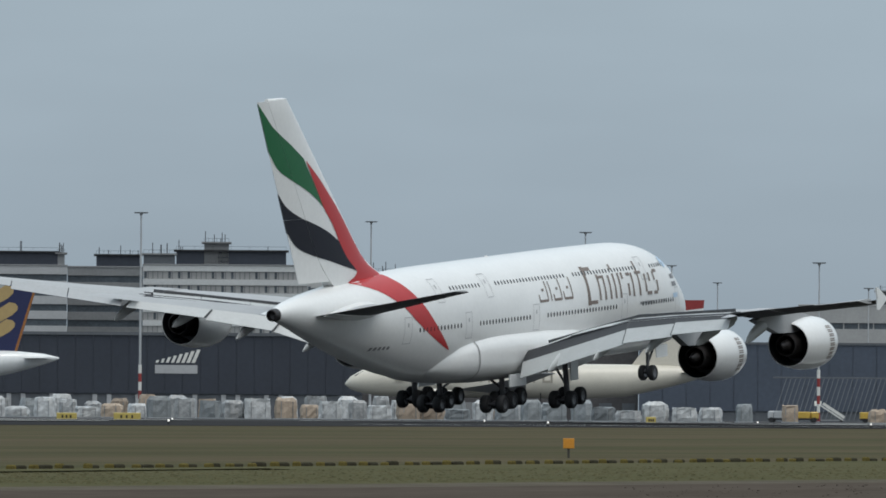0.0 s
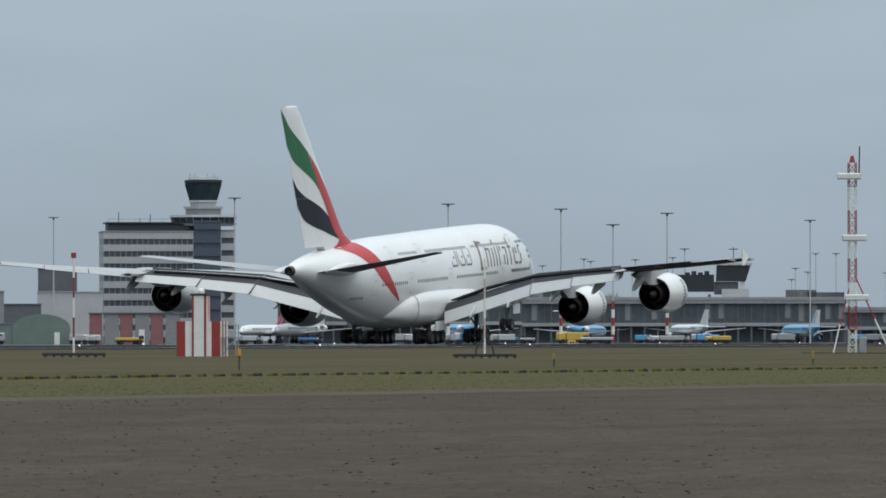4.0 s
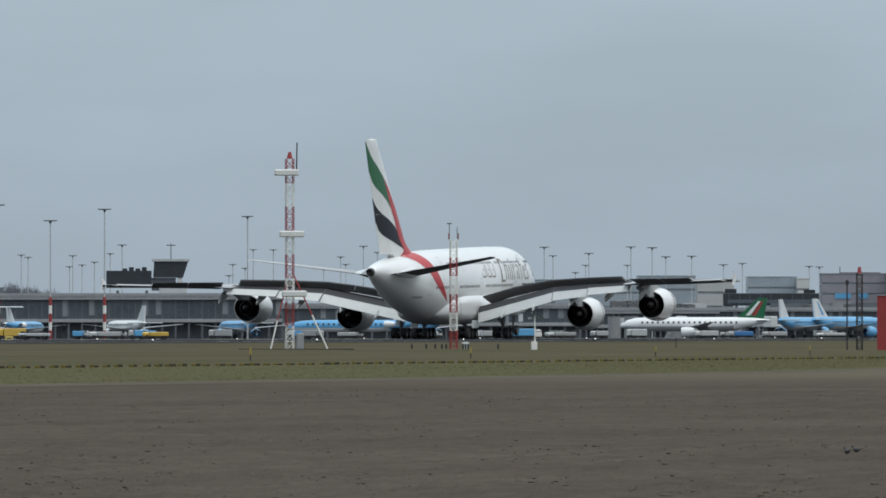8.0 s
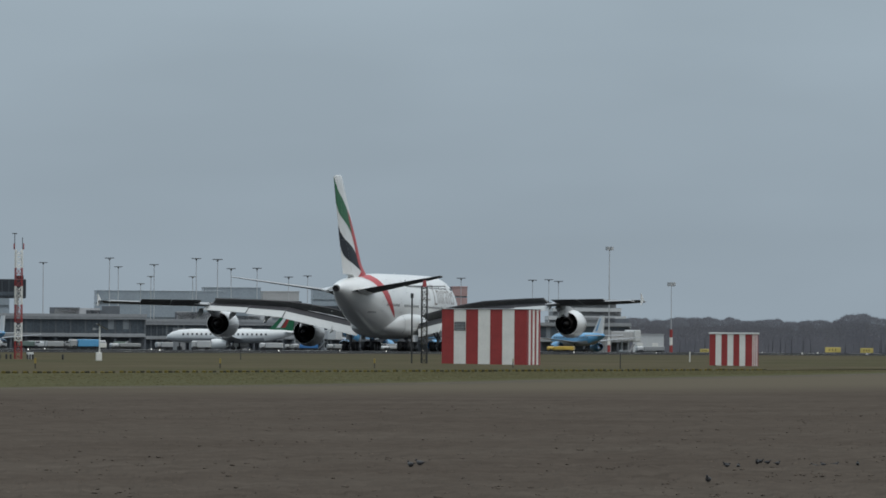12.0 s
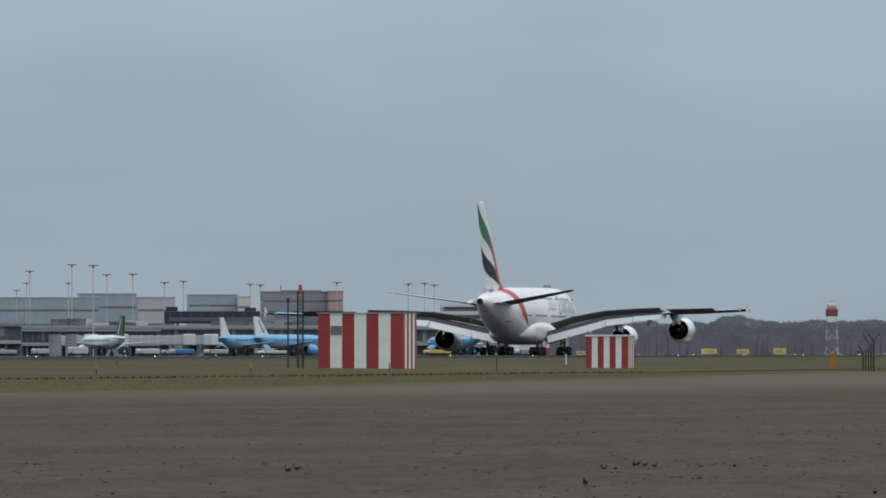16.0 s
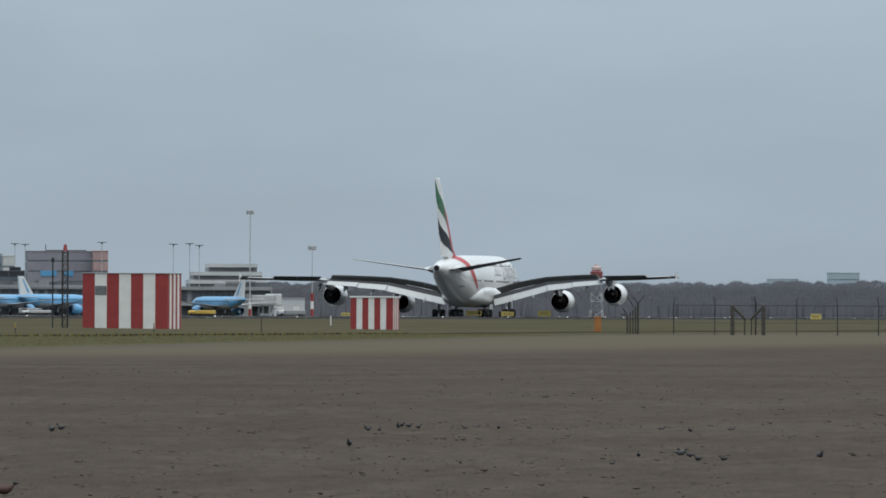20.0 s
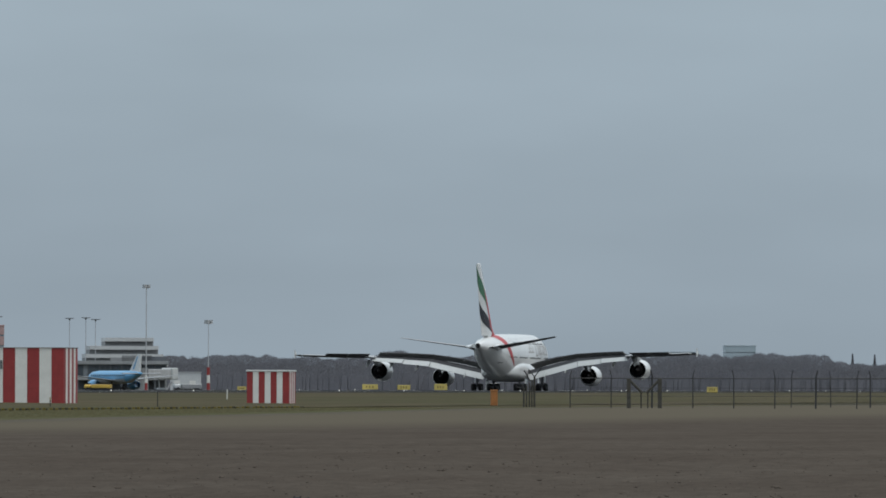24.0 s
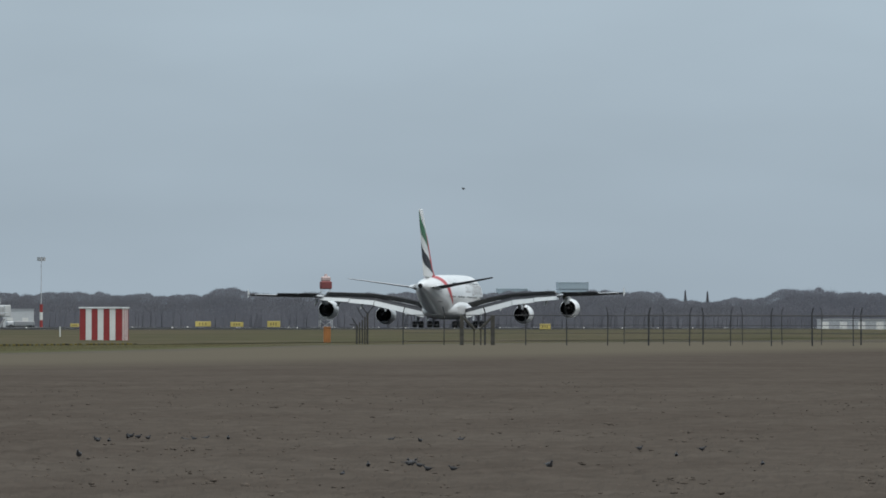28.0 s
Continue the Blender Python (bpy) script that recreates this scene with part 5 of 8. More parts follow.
def scatter_blades(name, label, mat, x, y, tall, wide, seed):
    """Tufts of upright three-sided grass blades."""
    rg = np.random.default_rng(seed)
    n = len(x)
    z = np.interp(x, [p[0] for p in PROFILE], [p[1] for p in PROFILE]) - 0.01
    base = np.stack([x, y, z], 1)
    turn = rg.uniform(0, 6.283, n)
    ring = np.stack([np.stack([np.cos(turn + a), np.sin(turn + a), np.zeros(n)], 1) for a in (0.0, 2.1, 4.2)], 1) * (wide * rg.uniform(0.6, 1.4, n))[:, None, None]
    top = base + np.stack([rg.normal(0, 0.3, n) * tall, rg.normal(0, 0.3, n) * tall, tall * rg.lognormal(0, 0.35, n)], 1)
    vs = np.concatenate([base[:, None] + ring, top[:, None]], 1).reshape(-1, 3)
    o = 4 * np.arange(n)[:, None]
    fs = np.concatenate([o + np.array([[0, 1, 3]]), o + np.array([[1, 2, 3]]), o + np.array([[2, 0, 3]])])
    me = bpy.data.meshes.new(name)
    me.from_pydata(vs.tolist(), [], fs.tolist())
    me.materials.append(mat)
    tagged(new(name, me), label, "grass", kind="stuff")


rg = np.random.default_rng(12)
vy = 185 + 520 * rg.random(36000) ** 1.5
lean = -92.0 - 28.0 * np.clip((vy - 380) / 330.0, 0, 1)
u = rg.random(36000)
vx = lean * (1 - u) - (126.2 - np.interp(vy, (205, 240, 294, 350), (17.0, 12.0, 5.0, 0.0))) * u
scatter_blades("verge_grass", "rough green grass on the field verge", clump_material("verge_blade", (0.082, 0.077, 0.042), (0.106, 0.096, 0.055)), vx, vy, 0.02, 0.09, 3)


def edge_row(name, label, mat, dy, half, tall, seed):
    """Low worn blocks at even steps along the ditch edge."""
    rr = random.Random(seed)
    vs, fs = [], []
    for i in range(240):
        cy = 206.5 + 2.0 * i + dy + rr.gauss(0, 0.05)
        cx = -126.6 + edge_bend(cy) + rr.gauss(0, 0.05)
        hx, hy, hz = 0.09, half * rr.uniform(0.85, 1.15), tall * rr.uniform(0.8, 1.2)
        k = len(vs)
        for dz, sc in ((-0.1, 1.0), (hz * 0.7, 0.95), (hz, 0.7)):
            for sx, sy in ((-1, -1), (1, -1), (1, 1), (-1, 1)):
                vs.append((cx + sx * hx * sc, cy + sy * hy * sc, -0.88 + dz))
        for lvl in (0, 4):
            for j in range(4):
                fs.append((k + lvl + j, k + lvl + (j + 1) % 4, k + lvl + 4 + (j + 1) % 4, k + lvl + 4 + j))
        fs.append((k + 8, k + 9, k + 10, k + 11))
    me = bpy.data.meshes.new(name)
    me.from_pydata(vs, [], fs)
    me.materials.append(mat)
    tagged(new(name, me), label, "kerb", kind="stuff")


edge_row("edge_blocks", "row of low dark blocks along the ditch edge", M_EDGEBLOCK, 0.0, 0.31, 0.105, 14)
edge_row("yellow_edge_blocks", "row of small yellow blocks between the dark edge blocks", M_TUFTYELLOW, -0.50, 0.12, 0.11, 15)


def bird(m, mat, head_mat, size, label, category="bird", group="birds on the field", flying=False):
    t = thing("bird", m, label, category, group)
    bm = bmesh.new()
    rings = []
    for s, r, z in ((-0.5, 0.02, 0.5), (-0.38, 0.12, 0.47), (-0.15, 0.22, 0.42), (0.1, 0.25, 0.42), (0.28, 0.18, 0.5), (0.36, 0.1, 0.6), (0.4, 0.05, 0.66)):
        rings.append([Vector((s * size, r * size * math.cos(q), (z + r * math.sin(q)) * size)) for q in [2 * math.pi * i / 10 for i in range(10)]])
    loft(bm, rings)
    part("body", bm, mat, t, "", True)
    bm = bmesh.new()
    bmesh.ops.create_uvsphere(bm, u_segments=8, v_segments=6, radius=0.1 * size, matrix=Matrix.Translation((0.43 * size, 0, 0.73 * size)))
    part("head", bm, head_mat, t, "", True)
    bm = bmesh.new()
    rod(bm, (0.5 * size, 0, 0.73 * size), (0.63 * size, 0, 0.7 * size), 0.025 * size, 0.004, 5)
    part("beak", bm, M_FEATHERDARK, t)
    bm = bmesh.new()
    loft(bm, [[Vector((-0.42 * size, s * 0.09 * size, 0.52 * size)), Vector((-0.42 * size, s * 0.09 * size, 0.46 * size)), Vector((-0.82 * size, s * 0.05 * size, 0.52 * size)), Vector((-0.82 * size, s * 0.05 * size, 0.55 * size))] for s in (-1, 1)])
    part("tail", bm, mat, t)
    if flying:
        for s in (-1, 1):
            bm = bmesh.new()
            loft(bm, [[Vector((x * size, s * y * size, (z + dz) * size)) for x, dz in ((0.2, 0), (0.0, 0.04), (-0.22, 0), (0.0, -0.02))] for y, z in ((0.15, 0.5), (0.6, 0.75), (1.15, 0.6))])
            part("wing", bm, mat, t)
    else:
        for s in (-1, 1):
            bm = bmesh.new()
            rod(bm, (0.02 * size, s * 0.08 * size, 0), (0.0, s * 0.08 * size, 0.3 * size), 0.015 * size, seg=5)
            part("leg", bm, M_FEATHERDARK, t)
    return t


# starlings, pigeons and one pheasant feeding on the field
BIRDS = ((79.375, -0.7028), (79.548, -0.6792), (79.605, -0.6857), (79.199, -0.7930), (79.947, -0.6883), (80.077, -0.6847),
         (81.039, -0.6925), (81.438, -0.6915), (81.155, -0.8419), (81.202, -0.8485), (81.252, -0.8683), (81.402, -0.8680), (80.750, -0.9028),
         (81.968, -0.8532), (82.500, -0.7420), (82.716, -0.7813), (82.869, -0.7443), (83.225, -0.8331),
         (77.500, -0.7062), (79.506, -0.6733), (79.876, -0.6914), (79.310, -0.7009), (80.902, -0.8457), (81.151, -0.8444), (81.450, -0.6931),
         (79.301, -0.6938), (79.498, -0.6747), (81.207, -0.6985), (77.446, -0.7156), (79.486, -0.6807), (79.825, -0.6981))
for k, (az, el) in enumerate(BIRDS):
    d = 1.685 / math.tan(radians(-el)) if el < -0.2 else 300.0
    for _ in range(3):
        d = (EYE[2] - ground_z(-d * math.cos(radians(az)))) / math.tan(radians(-el))
    b = spot(az, d, None, rng.uniform(0, 360))
    grey = k % 5 == 3
    bird(b, M_FEATHERGREY if grey else M_FEATHERDARK, M_FEATHERDARK, 0.14 if grey else 0.1, "grey pigeon feeding on the ploughed field" if grey else "small dark bird feeding on the ploughed field")
d = (EYE[2] + 1.09) / math.tan(radians(-(-1.1073)))
bird(spot(77.167, d, None, 0) @ Matrix.Diagonal((1.0, 1.15, 0.8, 1.0)), M_FEATHERBROWN, M_FEATHERDARK, 0.23, "russet pheasant with a dark head on the ploughed field")
FLYER = bird(Matrix(), M_FEATHERDARK, M_FEATHERDARK, 0.09, "small dark bird flying above the airfield", "bird", "", True)


# ---- smoke of the touchdown ----
M_SMOKE = bpy.data.materials.new("thin_blue_smoke")
M_SMOKE.use_nodes = True
kn, kl = M_SMOKE.node_tree.nodes, M_SMOKE.node_tree.links
kn.remove(kn["Principled BSDF"])
k_tr = kn.new("ShaderNodeBsdfTransparent")
k_di = kn.new("ShaderNodeBsdfDiffuse")
k_di.inputs["Color"].default_value = (0.42, 0.5, 0.62, 1)
k_mix = kn.new("ShaderNodeMixShader")
# densest along the middle of each puff, fading out towards its rim
k_no = kn.new("ShaderNodeTexNoise")
k_no.inputs["Scale"].default_value = 0.35
k_no.inputs["Detail"].default_value = 3
k_co = kn.new("ShaderNodeTexCoord")
k_map = kn.new("ShaderNodeMapping")
k_map.inputs["Location"].default_value = (-0.5, 0.0, -0.5)
k_map2 = kn.new("ShaderNodeMapping")
k_map2.inputs["Scale"].default_value = (2.0, 0.0, 2.0)
k_gr = kn.new("ShaderNodeTexGradient")
k_gr.gradient_type = "QUADRATIC_SPHERE"
k_mr = kn.new("ShaderNodeMapRange")
k_mr.inputs["From Min"].default_value = 0.25
k_mr.inputs["From Max"].default_value = 0.75
k_mr.inputs["To Min"].default_value = 0.1
k_mr.inputs["To Max"].default_value = 0.95
k_mu = kn.new("ShaderNodeMath")
k_mu.operation = "MULTIPLY"
kl.new(k_co.outputs["Object"], k_no.inputs["Vector"])
kl.new(k_co.outputs["Generated"], k_map.inputs[0])
kl.new(k_map.outputs[0], k_map2.inputs[0])
kl.new(k_map2.outputs[0], k_gr.inputs[0])
kl.new(k_no.outputs["Fac"], k_mr.inputs["Value"])
kl.new(k_mr.outputs[0], k_mu.inputs[0])
kl.new(k_gr.outputs["Fac"], k_mu.inputs[1])
kl.new(k_mu.outputs[0], k_mix.inputs[0])
kl.new(k_tr.outputs[0], k_mix.inputs[1])
k_tl = kn.new("ShaderNodeBsdfTranslucent")
k_tl.inputs["Color"].default_value = (0.42, 0.5, 0.62, 1)
k_half = kn.new("ShaderNodeMixShader")
k_half.inputs[0].default_value = 0.5
kl.new(k_di.outputs[0], k_half.inputs[1])
kl.new(k_tl.outputs[0], k_half.inputs[2])
kl.new(k_half.outputs[0], k_mix.inputs[2])
kl.new(k_mix.outputs[0], kn["Material Output"].inputs[0])
SMOKE = thing("tyre_smoke", pose(-307, 770, 0), "thin bluish tyre smoke drifting over the runway", "smoke")
PUFFS = []
rng = random.Random(61)
for i in range(7):
    bm = bmesh.new()
    bmesh.ops.create_icosphere(bm, subdivisions=4, radius=1.0)
    bmesh.ops.delete(bm, geom=[v for v in bm.verts if v.co.y > 0.02], context="VERTS")
    sx, sy, sz = rng.uniform(5.0, 7.5), rng.uniform(2.0, 3.0), rng.uniform(3.0, 4.6)
    for v in bm.verts:
        k = 1 + 0.06 * noise.noise(v.co * 1.6 + Vector((i * 7.0, 0, 0)))
        v.co = Vector((v.co.x * sx * k, v.co.y * sy * k, v.co.z * sz * k))
    ob = part("smoke_puff", bm, M_SMOKE, SMOKE, "", True)
    PUFFS.append((ob, rng.uniform(-6, 6), -30 + 9.0 * i, rng.uniform(1.2, 2.3), 1.0 + 0.11 * i))

# ---- the airport beyond the runway ----
# mast steel, slate and light blue are paled for the haze of distance
M_CONCRETE = material("pale_concrete", (0.43, 0.435, 0.445), 0.8, vary=0.1, size=6.0)
M_CONCRETEDARK = material("grey_concrete", (0.24, 0.245, 0.25), 0.8, vary=0.12, size=6.0)
M_TOWER = material("tower_concrete", (0.43, 0.435, 0.46), 0.8, vary=0.1, size=6.0)
# darker copy of the tower concrete, holding the shaft's shade
M_SHADEDSHAFT = material("shaded_shaft_concrete", (0.345, 0.36, 0.39), 0.85, vary=0.1, size=5.0)
M_TOWERTOP = material("radome_shell", (0.55, 0.55, 0.56), 0.6, vary=0.06, size=3.0)
M_BAND = material("white_facade_band", (0.55, 0.56, 0.56), 0.7, vary=0.1, size=5.0)
M_BEIGE = material("beige_cladding", (0.38, 0.38, 0.375), 0.75, vary=0.1, size=6.0)
M_NAVY = material("navy_cladding", (0.034, 0.041, 0.058), 0.6, vary=0.15, size=8.0)
# lighter than the navy: this hall's blue has haze mixed in
M_HAZYBLUEHALL = material("hazy_blue_hall", (0.068, 0.085, 0.118), 0.6, vary=0.15, size=8.0)
M_SLATE = material("slate_cladding", (0.115, 0.125, 0.14), 0.6, vary=0.15, size=6.0)
M_STRIPGLASS = material("strip_window_glass", (0.098, 0.116, 0.135), 0.3, vary=0.3, size=5.0, gloss=0.35)
M_PIERROOF = material("pier_roof_edge", (0.27, 0.277, 0.287), 0.8, vary=0.14, size=7.0)
M_PIERFRAME = material("pier_frame", (0.125, 0.135, 0.147), 0.75, vary=0.15, size=4.0)
M_TEALGLASS = material("greenish_cab_glass", (0.098, 0.15, 0.172), 0.2, vary=0.2, size=3.0)
M_GALV = material("mast_steel", (0.5, 0.51, 0.52), 0.5, metal=0.4, vary=0.12, size=2.0)
M_MASTHEAD = material("floodlight_head", (0.4, 0.41, 0.42), 0.5, vary=0.15, size=1.0)
M_SKYBLUE = material("light_blue_paint", (0.10, 0.34, 0.60), 0.35, vary=0.08, size=3.0, coat=0.2)
M_JETWHITE = material("jet_white", (0.72, 0.73, 0.73), 0.35, vary=0.06, size=3.0, coat=0.2)
M_JETCREAM = material("jet_cream", (0.62, 0.58, 0.50), 0.4, vary=0.06, size=3.0)
M_JETGREY = material("jet_grey", (0.34, 0.35, 0.37), 0.4, vary=0.08, size=3.0)
M_TAILNAVY = material("tail_navy", (0.02, 0.025, 0.085), 0.35, vary=0.08, size=2.0)
M_TAILGOLD = material("tail_gold", (0.45, 0.32, 0.14), 0.35, vary=0.08, size=1.0)
M_TAILGREEN = material("tail_green", (0.01, 0.12, 0.05), 0.35, vary=0.08, size=1.0)
M_TITLEPALE = material("faded_gold_strokes", (0.33, 0.30, 0.25), 0.5, vary=0.1, size=1.0)
M_WRAP = material("plastic_wrap", (0.56, 0.57, 0.57), 0.35, vary=0.22, size=0.6, bump=0.03, bump_size=0.25, second=(0.36, 0.36, 0.36))
M_WRAPTAN = material("tan_cargo", (0.42, 0.33, 0.25), 0.6, vary=0.25, size=0.6, bump=0.03, bump_size=0.25)
M_WRAPGREY = material("grey_cargo", (0.27, 0.29, 0.30), 0.5, vary=0.25, size=0.6, bump=0.03, bump_size=0.25)
M_WRAPBLUE = material("blue_cargo", (0.07, 0.22, 0.42), 0.5, vary=0.2, size=0.6)
M_ALU = material("aluminium_base", (0.45, 0.46, 0.47), 0.4, metal=0.6, vary=0.1, size=0.5)
M_VEHWHITE = material("vehicle_white", (0.46, 0.47, 0.48), 0.4, vary=0.08, size=0.8)
M_VEHYELLOW = material("vehicle_yellow", (0.55, 0.36, 0.06), 0.4, vary=0.1, size=0.8)
M_VEHBLUE = material("vehicle_blue", (0.04, 0.17, 0.42), 0.4, vary=0.1, size=0.8)
M_CABIN = material("black_cabin_cladding", (0.04, 0.045, 0.053), 0.6, vary=0.2, size=4.0, gloss=0.2)
M_GREENHUT = material("green_hut", (0.15, 0.20, 0.175), 0.7, vary=0.15, size=2.0)
M_MAUVE = material("mauve_facade", (0.255, 0.25, 0.29), 0.8, vary=0.12, size=4.0)
M_SALMON = material("salmon_gable", (0.42, 0.28, 0.275), 0.8, vary=0.12, size=4.0)
M_CONTAINER = material("dull_red_container", (0.27, 0.115, 0.12), 0.6, vary=0.18, size=1.5)
# far office glass is lightened and blued to hold the haze
M_OFFICEBLUE = material("hazy_bluish_office_glass", (0.32, 0.37, 0.42), 0.25, vary=0.15, size=6.0)
M_OFFICEHAZE = material("haze_paled_office_glass", (0.36, 0.44, 0.50), 0.4, vary=0.1, size=6.0)
M_OFFICEDIM = material("hazy_dim_office_glass", (0.25, 0.285, 0.32), 0.3, vary=0.15, size=6.0)
M_BARK = material("bare_bark", (0.16, 0.15, 0.15), 0.9, vary=0.25, size=0.8)
# woods and twigs: greyed and blued, the haze of distance is in the colour
M_HAZEWOOD = material("haze_tinted_wood", (0.130, 0.132, 0.150), 0.95, vary=0.07, size=9.0, gloss=0.0, second=(0.112, 0.116, 0.134))
M_HAZETWIG = material("haze_tinted_twigs", (0.20, 0.2, 0.222), 0.9, vary=0.08, size=4.0, gloss=0.0)

tn, tl_ = M_HAZETWIG.node_tree.nodes, M_HAZETWIG.node_tree.links
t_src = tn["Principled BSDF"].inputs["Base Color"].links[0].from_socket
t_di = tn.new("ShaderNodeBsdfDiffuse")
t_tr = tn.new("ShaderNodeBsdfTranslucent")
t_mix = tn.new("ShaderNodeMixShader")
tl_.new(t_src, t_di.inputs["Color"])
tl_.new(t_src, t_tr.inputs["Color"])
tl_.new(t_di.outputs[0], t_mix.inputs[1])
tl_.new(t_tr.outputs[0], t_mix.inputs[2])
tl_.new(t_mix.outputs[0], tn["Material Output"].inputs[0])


def tone_by_object(m, lo, hi):
    """Lets each object that shares a material differ in lightness."""
    n_, l_ = m.node_tree.nodes, m.node_tree.links
    b_ = n_["Principled BSDF"]
    src = b_.inputs["Base Color"].links[0].from_socket
    info = n_.new("ShaderNodeObjectInfo")
    mr_ = n_.new("ShaderNodeMapRange")
    mr_.inputs["To Min"].default_value = lo
    mr_.inputs["To Max"].default_value = hi
    mul = n_.new("ShaderNodeMixRGB")
    mul.blend_type = "MULTIPLY"
    mul.inputs[0].default_value = 1.0
    l_.new(info.outputs["Random"], mr_.inputs["Value"])
    l_.new(src, mul.inputs[1])
    l_.new(mr_.outputs[0], mul.inputs[2])
    l_.new(mul.outputs[0], b_.inputs["Base Color"])


for m_ in (M_WRAP, M_WRAPTAN, M_WRAPGREY, M_VEHWHITE):
    tone_by_object(m_, 0.6, 1.15)


def across(az0, az1, d):
    return d * radians(az1 - az0)


def block(t, name, mat, x0, x1, y0, y1, z0, z1, label="", bevel=0.0):
    return part(name, boxm(x0, x1, y0, y1, z0, z1, bevel), mat, t, label)


def office(name, az0, az1, d, h, floors, wall, band, label, depth=18.0, band_share=0.55, mullions=0, roof_units=(), first=0.0, turn=0.0, glass=None, panes=None):
    """A block with a spandrel band and a recessed window strip on each floor."""
    w = across(az0, az1, d)
    t = thing(name, spot((az0 + az1) / 2, d, -0.4, turn), label, "building")
    body = block(t, "wall", glass or M_STRIPGLASS, -w / 2, w / 2, 0.35, depth, -0.3, h - 0.2, "recessed dark window walls")
    fh = (h - first) / floors
    if first:
        block(t, "base_wall", wall, -w / 2 - 0.05, w / 2 + 0.05, 0.0, depth + 0.05, -0.3, first)
    for i in range(floors):
        z = first + fh * i
        block(t, "spandrel", band, -w / 2 - 0.06, w / 2 + 0.06, -0.02, depth + 0.06, z + fh * (1 - band_share), z + fh, "", 0.03)
        if mullions:
            wn_ = part("window", boxm(-w / 2, w / 2, 0.28, 0.34, z + 0.02, z + fh * (1 - band_share)), panes or M_STRIPGLASS, t, "strip window")
            for k in range(mullions + 1):
                x = -w / 2 + w * k / mullions
                if panes and (k * 7 + i * 5) % 9 in (0, 4, 5):
                    block(wn_, "pane", M_STRIPGLASS, x + 0.2, x + 0.2 + w / mullions * 0.5, 0.2, 0.27, z + 0.2, z + fh * (1 - band_share) - 0.1)
                    continue
                block(wn_, "mullion", wall, x - 0.12, x + 0.12, 0.05, 0.27, z + 0.0, z + fh * (1 - band_share) - 0.01)
    block(t, "roof", wall, -w / 2 - 0.2, w / 2 + 0.2, -0.15, depth + 0.2, h, h + 0.35, "", 0.05)
    for x0, x1, hh, mat in roof_units:
        u = block(t, "roof_unit", mat, -w / 2 + w * x0, -w / 2 + w * x1, 3.0, depth - 3, h + 0.35, h + 0.35 + hh, "plant room on the roof")
        block(u, "unit_cap", M_CONCRETEDARK if mat is not M_NAVY else M_STEELDARK, -w / 2 + w * x0 - 0.6, -w / 2 + w * x1 + 0.6, 2.2, depth - 2.2, h + 0.35 + hh, h + 0.7 + hh)
        # a rail along the unit's roof
        bm = bmesh.new()
        for k in range(7):
            xx = -w / 2 + w * (x0 + (x1 - x0) * k / 6)
            rod(bm, (xx, 2.5, h + 0.7 + hh), (xx, 2.5, h + 1.5 + hh), 0.03)
        rod(bm, (-w / 2 + w * x0, 2.5, h + 1.5 + hh), (-w / 2 + w * x1, 2.5, h + 1.5 + hh), 0.03)
        part("roof_rail", bm, M_STEELDARK, u)
        rr = random.Random(int(x0 * 1000 + h))
        for k in range(5):
            xx = -w / 2 + w * (x0 + (x1 - x0) * rr.random())
            bm = bmesh.new()
            rod(bm, (xx, 6, h + 0.7 + hh), (xx, 6, h + 0.7 + hh + rr.uniform(0.6, 2.6)), 0.1)
            part("aerial", bm, M_STEELDARK, u)
    return t


def lamp_mast(az, d, h, bands=0, head=1.6, style=0):
    """A high floodlight mast; the lower part may be painted in red and white bands."""
    lab = "tall floodlight mast with red and white bands at its foot" if bands else ("tall apron floodlight mast with a flat head" if style == 0 else "tall mast with a cluster of floodlights")
    t = thing("floodlight_mast", spot(az, d, -0.4, (az * 37) % 90), lab, "street lamp", "floodlight masts")
    bm = bmesh.new()
    rod(bm, (0, 0, -0.2), (0, 0, h), 0.21 * h / 28, 0.11 * h / 28, 8)
    part("pole", bm, M_GALV, t)
    for k in range(bands):
        bm = bmesh.new()
        rod(bm, (0, 0, 0.2 + k * 1.5), (0, 0, 1.7 + k * 1.5), 0.3, seg=8)
        part("painted_band", bm, M_REDPAINT if k % 2 == 0 else M_WHITEPAINT, t)
    bm = bmesh.new()
    if style == 0:
        rod(bm, (0, 0, h - 0.08), (0, 0, h + 0.12), head * 0.55, head * 0.66, 10)
        rod(bm, (0, 0, h - 0.5), (0, 0, h - 0.08), 0.13, head * 0.16, 8)
    else:
        for s in (-1, 1):
            box(bm, s * head * 0.55 - head * 0.35, s * head * 0.55 + head * 0.35, -0.5, 0.5, h - 0.6, h + 0.1)
        rod(bm, (-head, 0, h - 0.5), (head, 0, h - 0.5), 0.12)
    part("lamp_head", bm, M_MASTHEAD, t, "flat floodlight head")
    return t


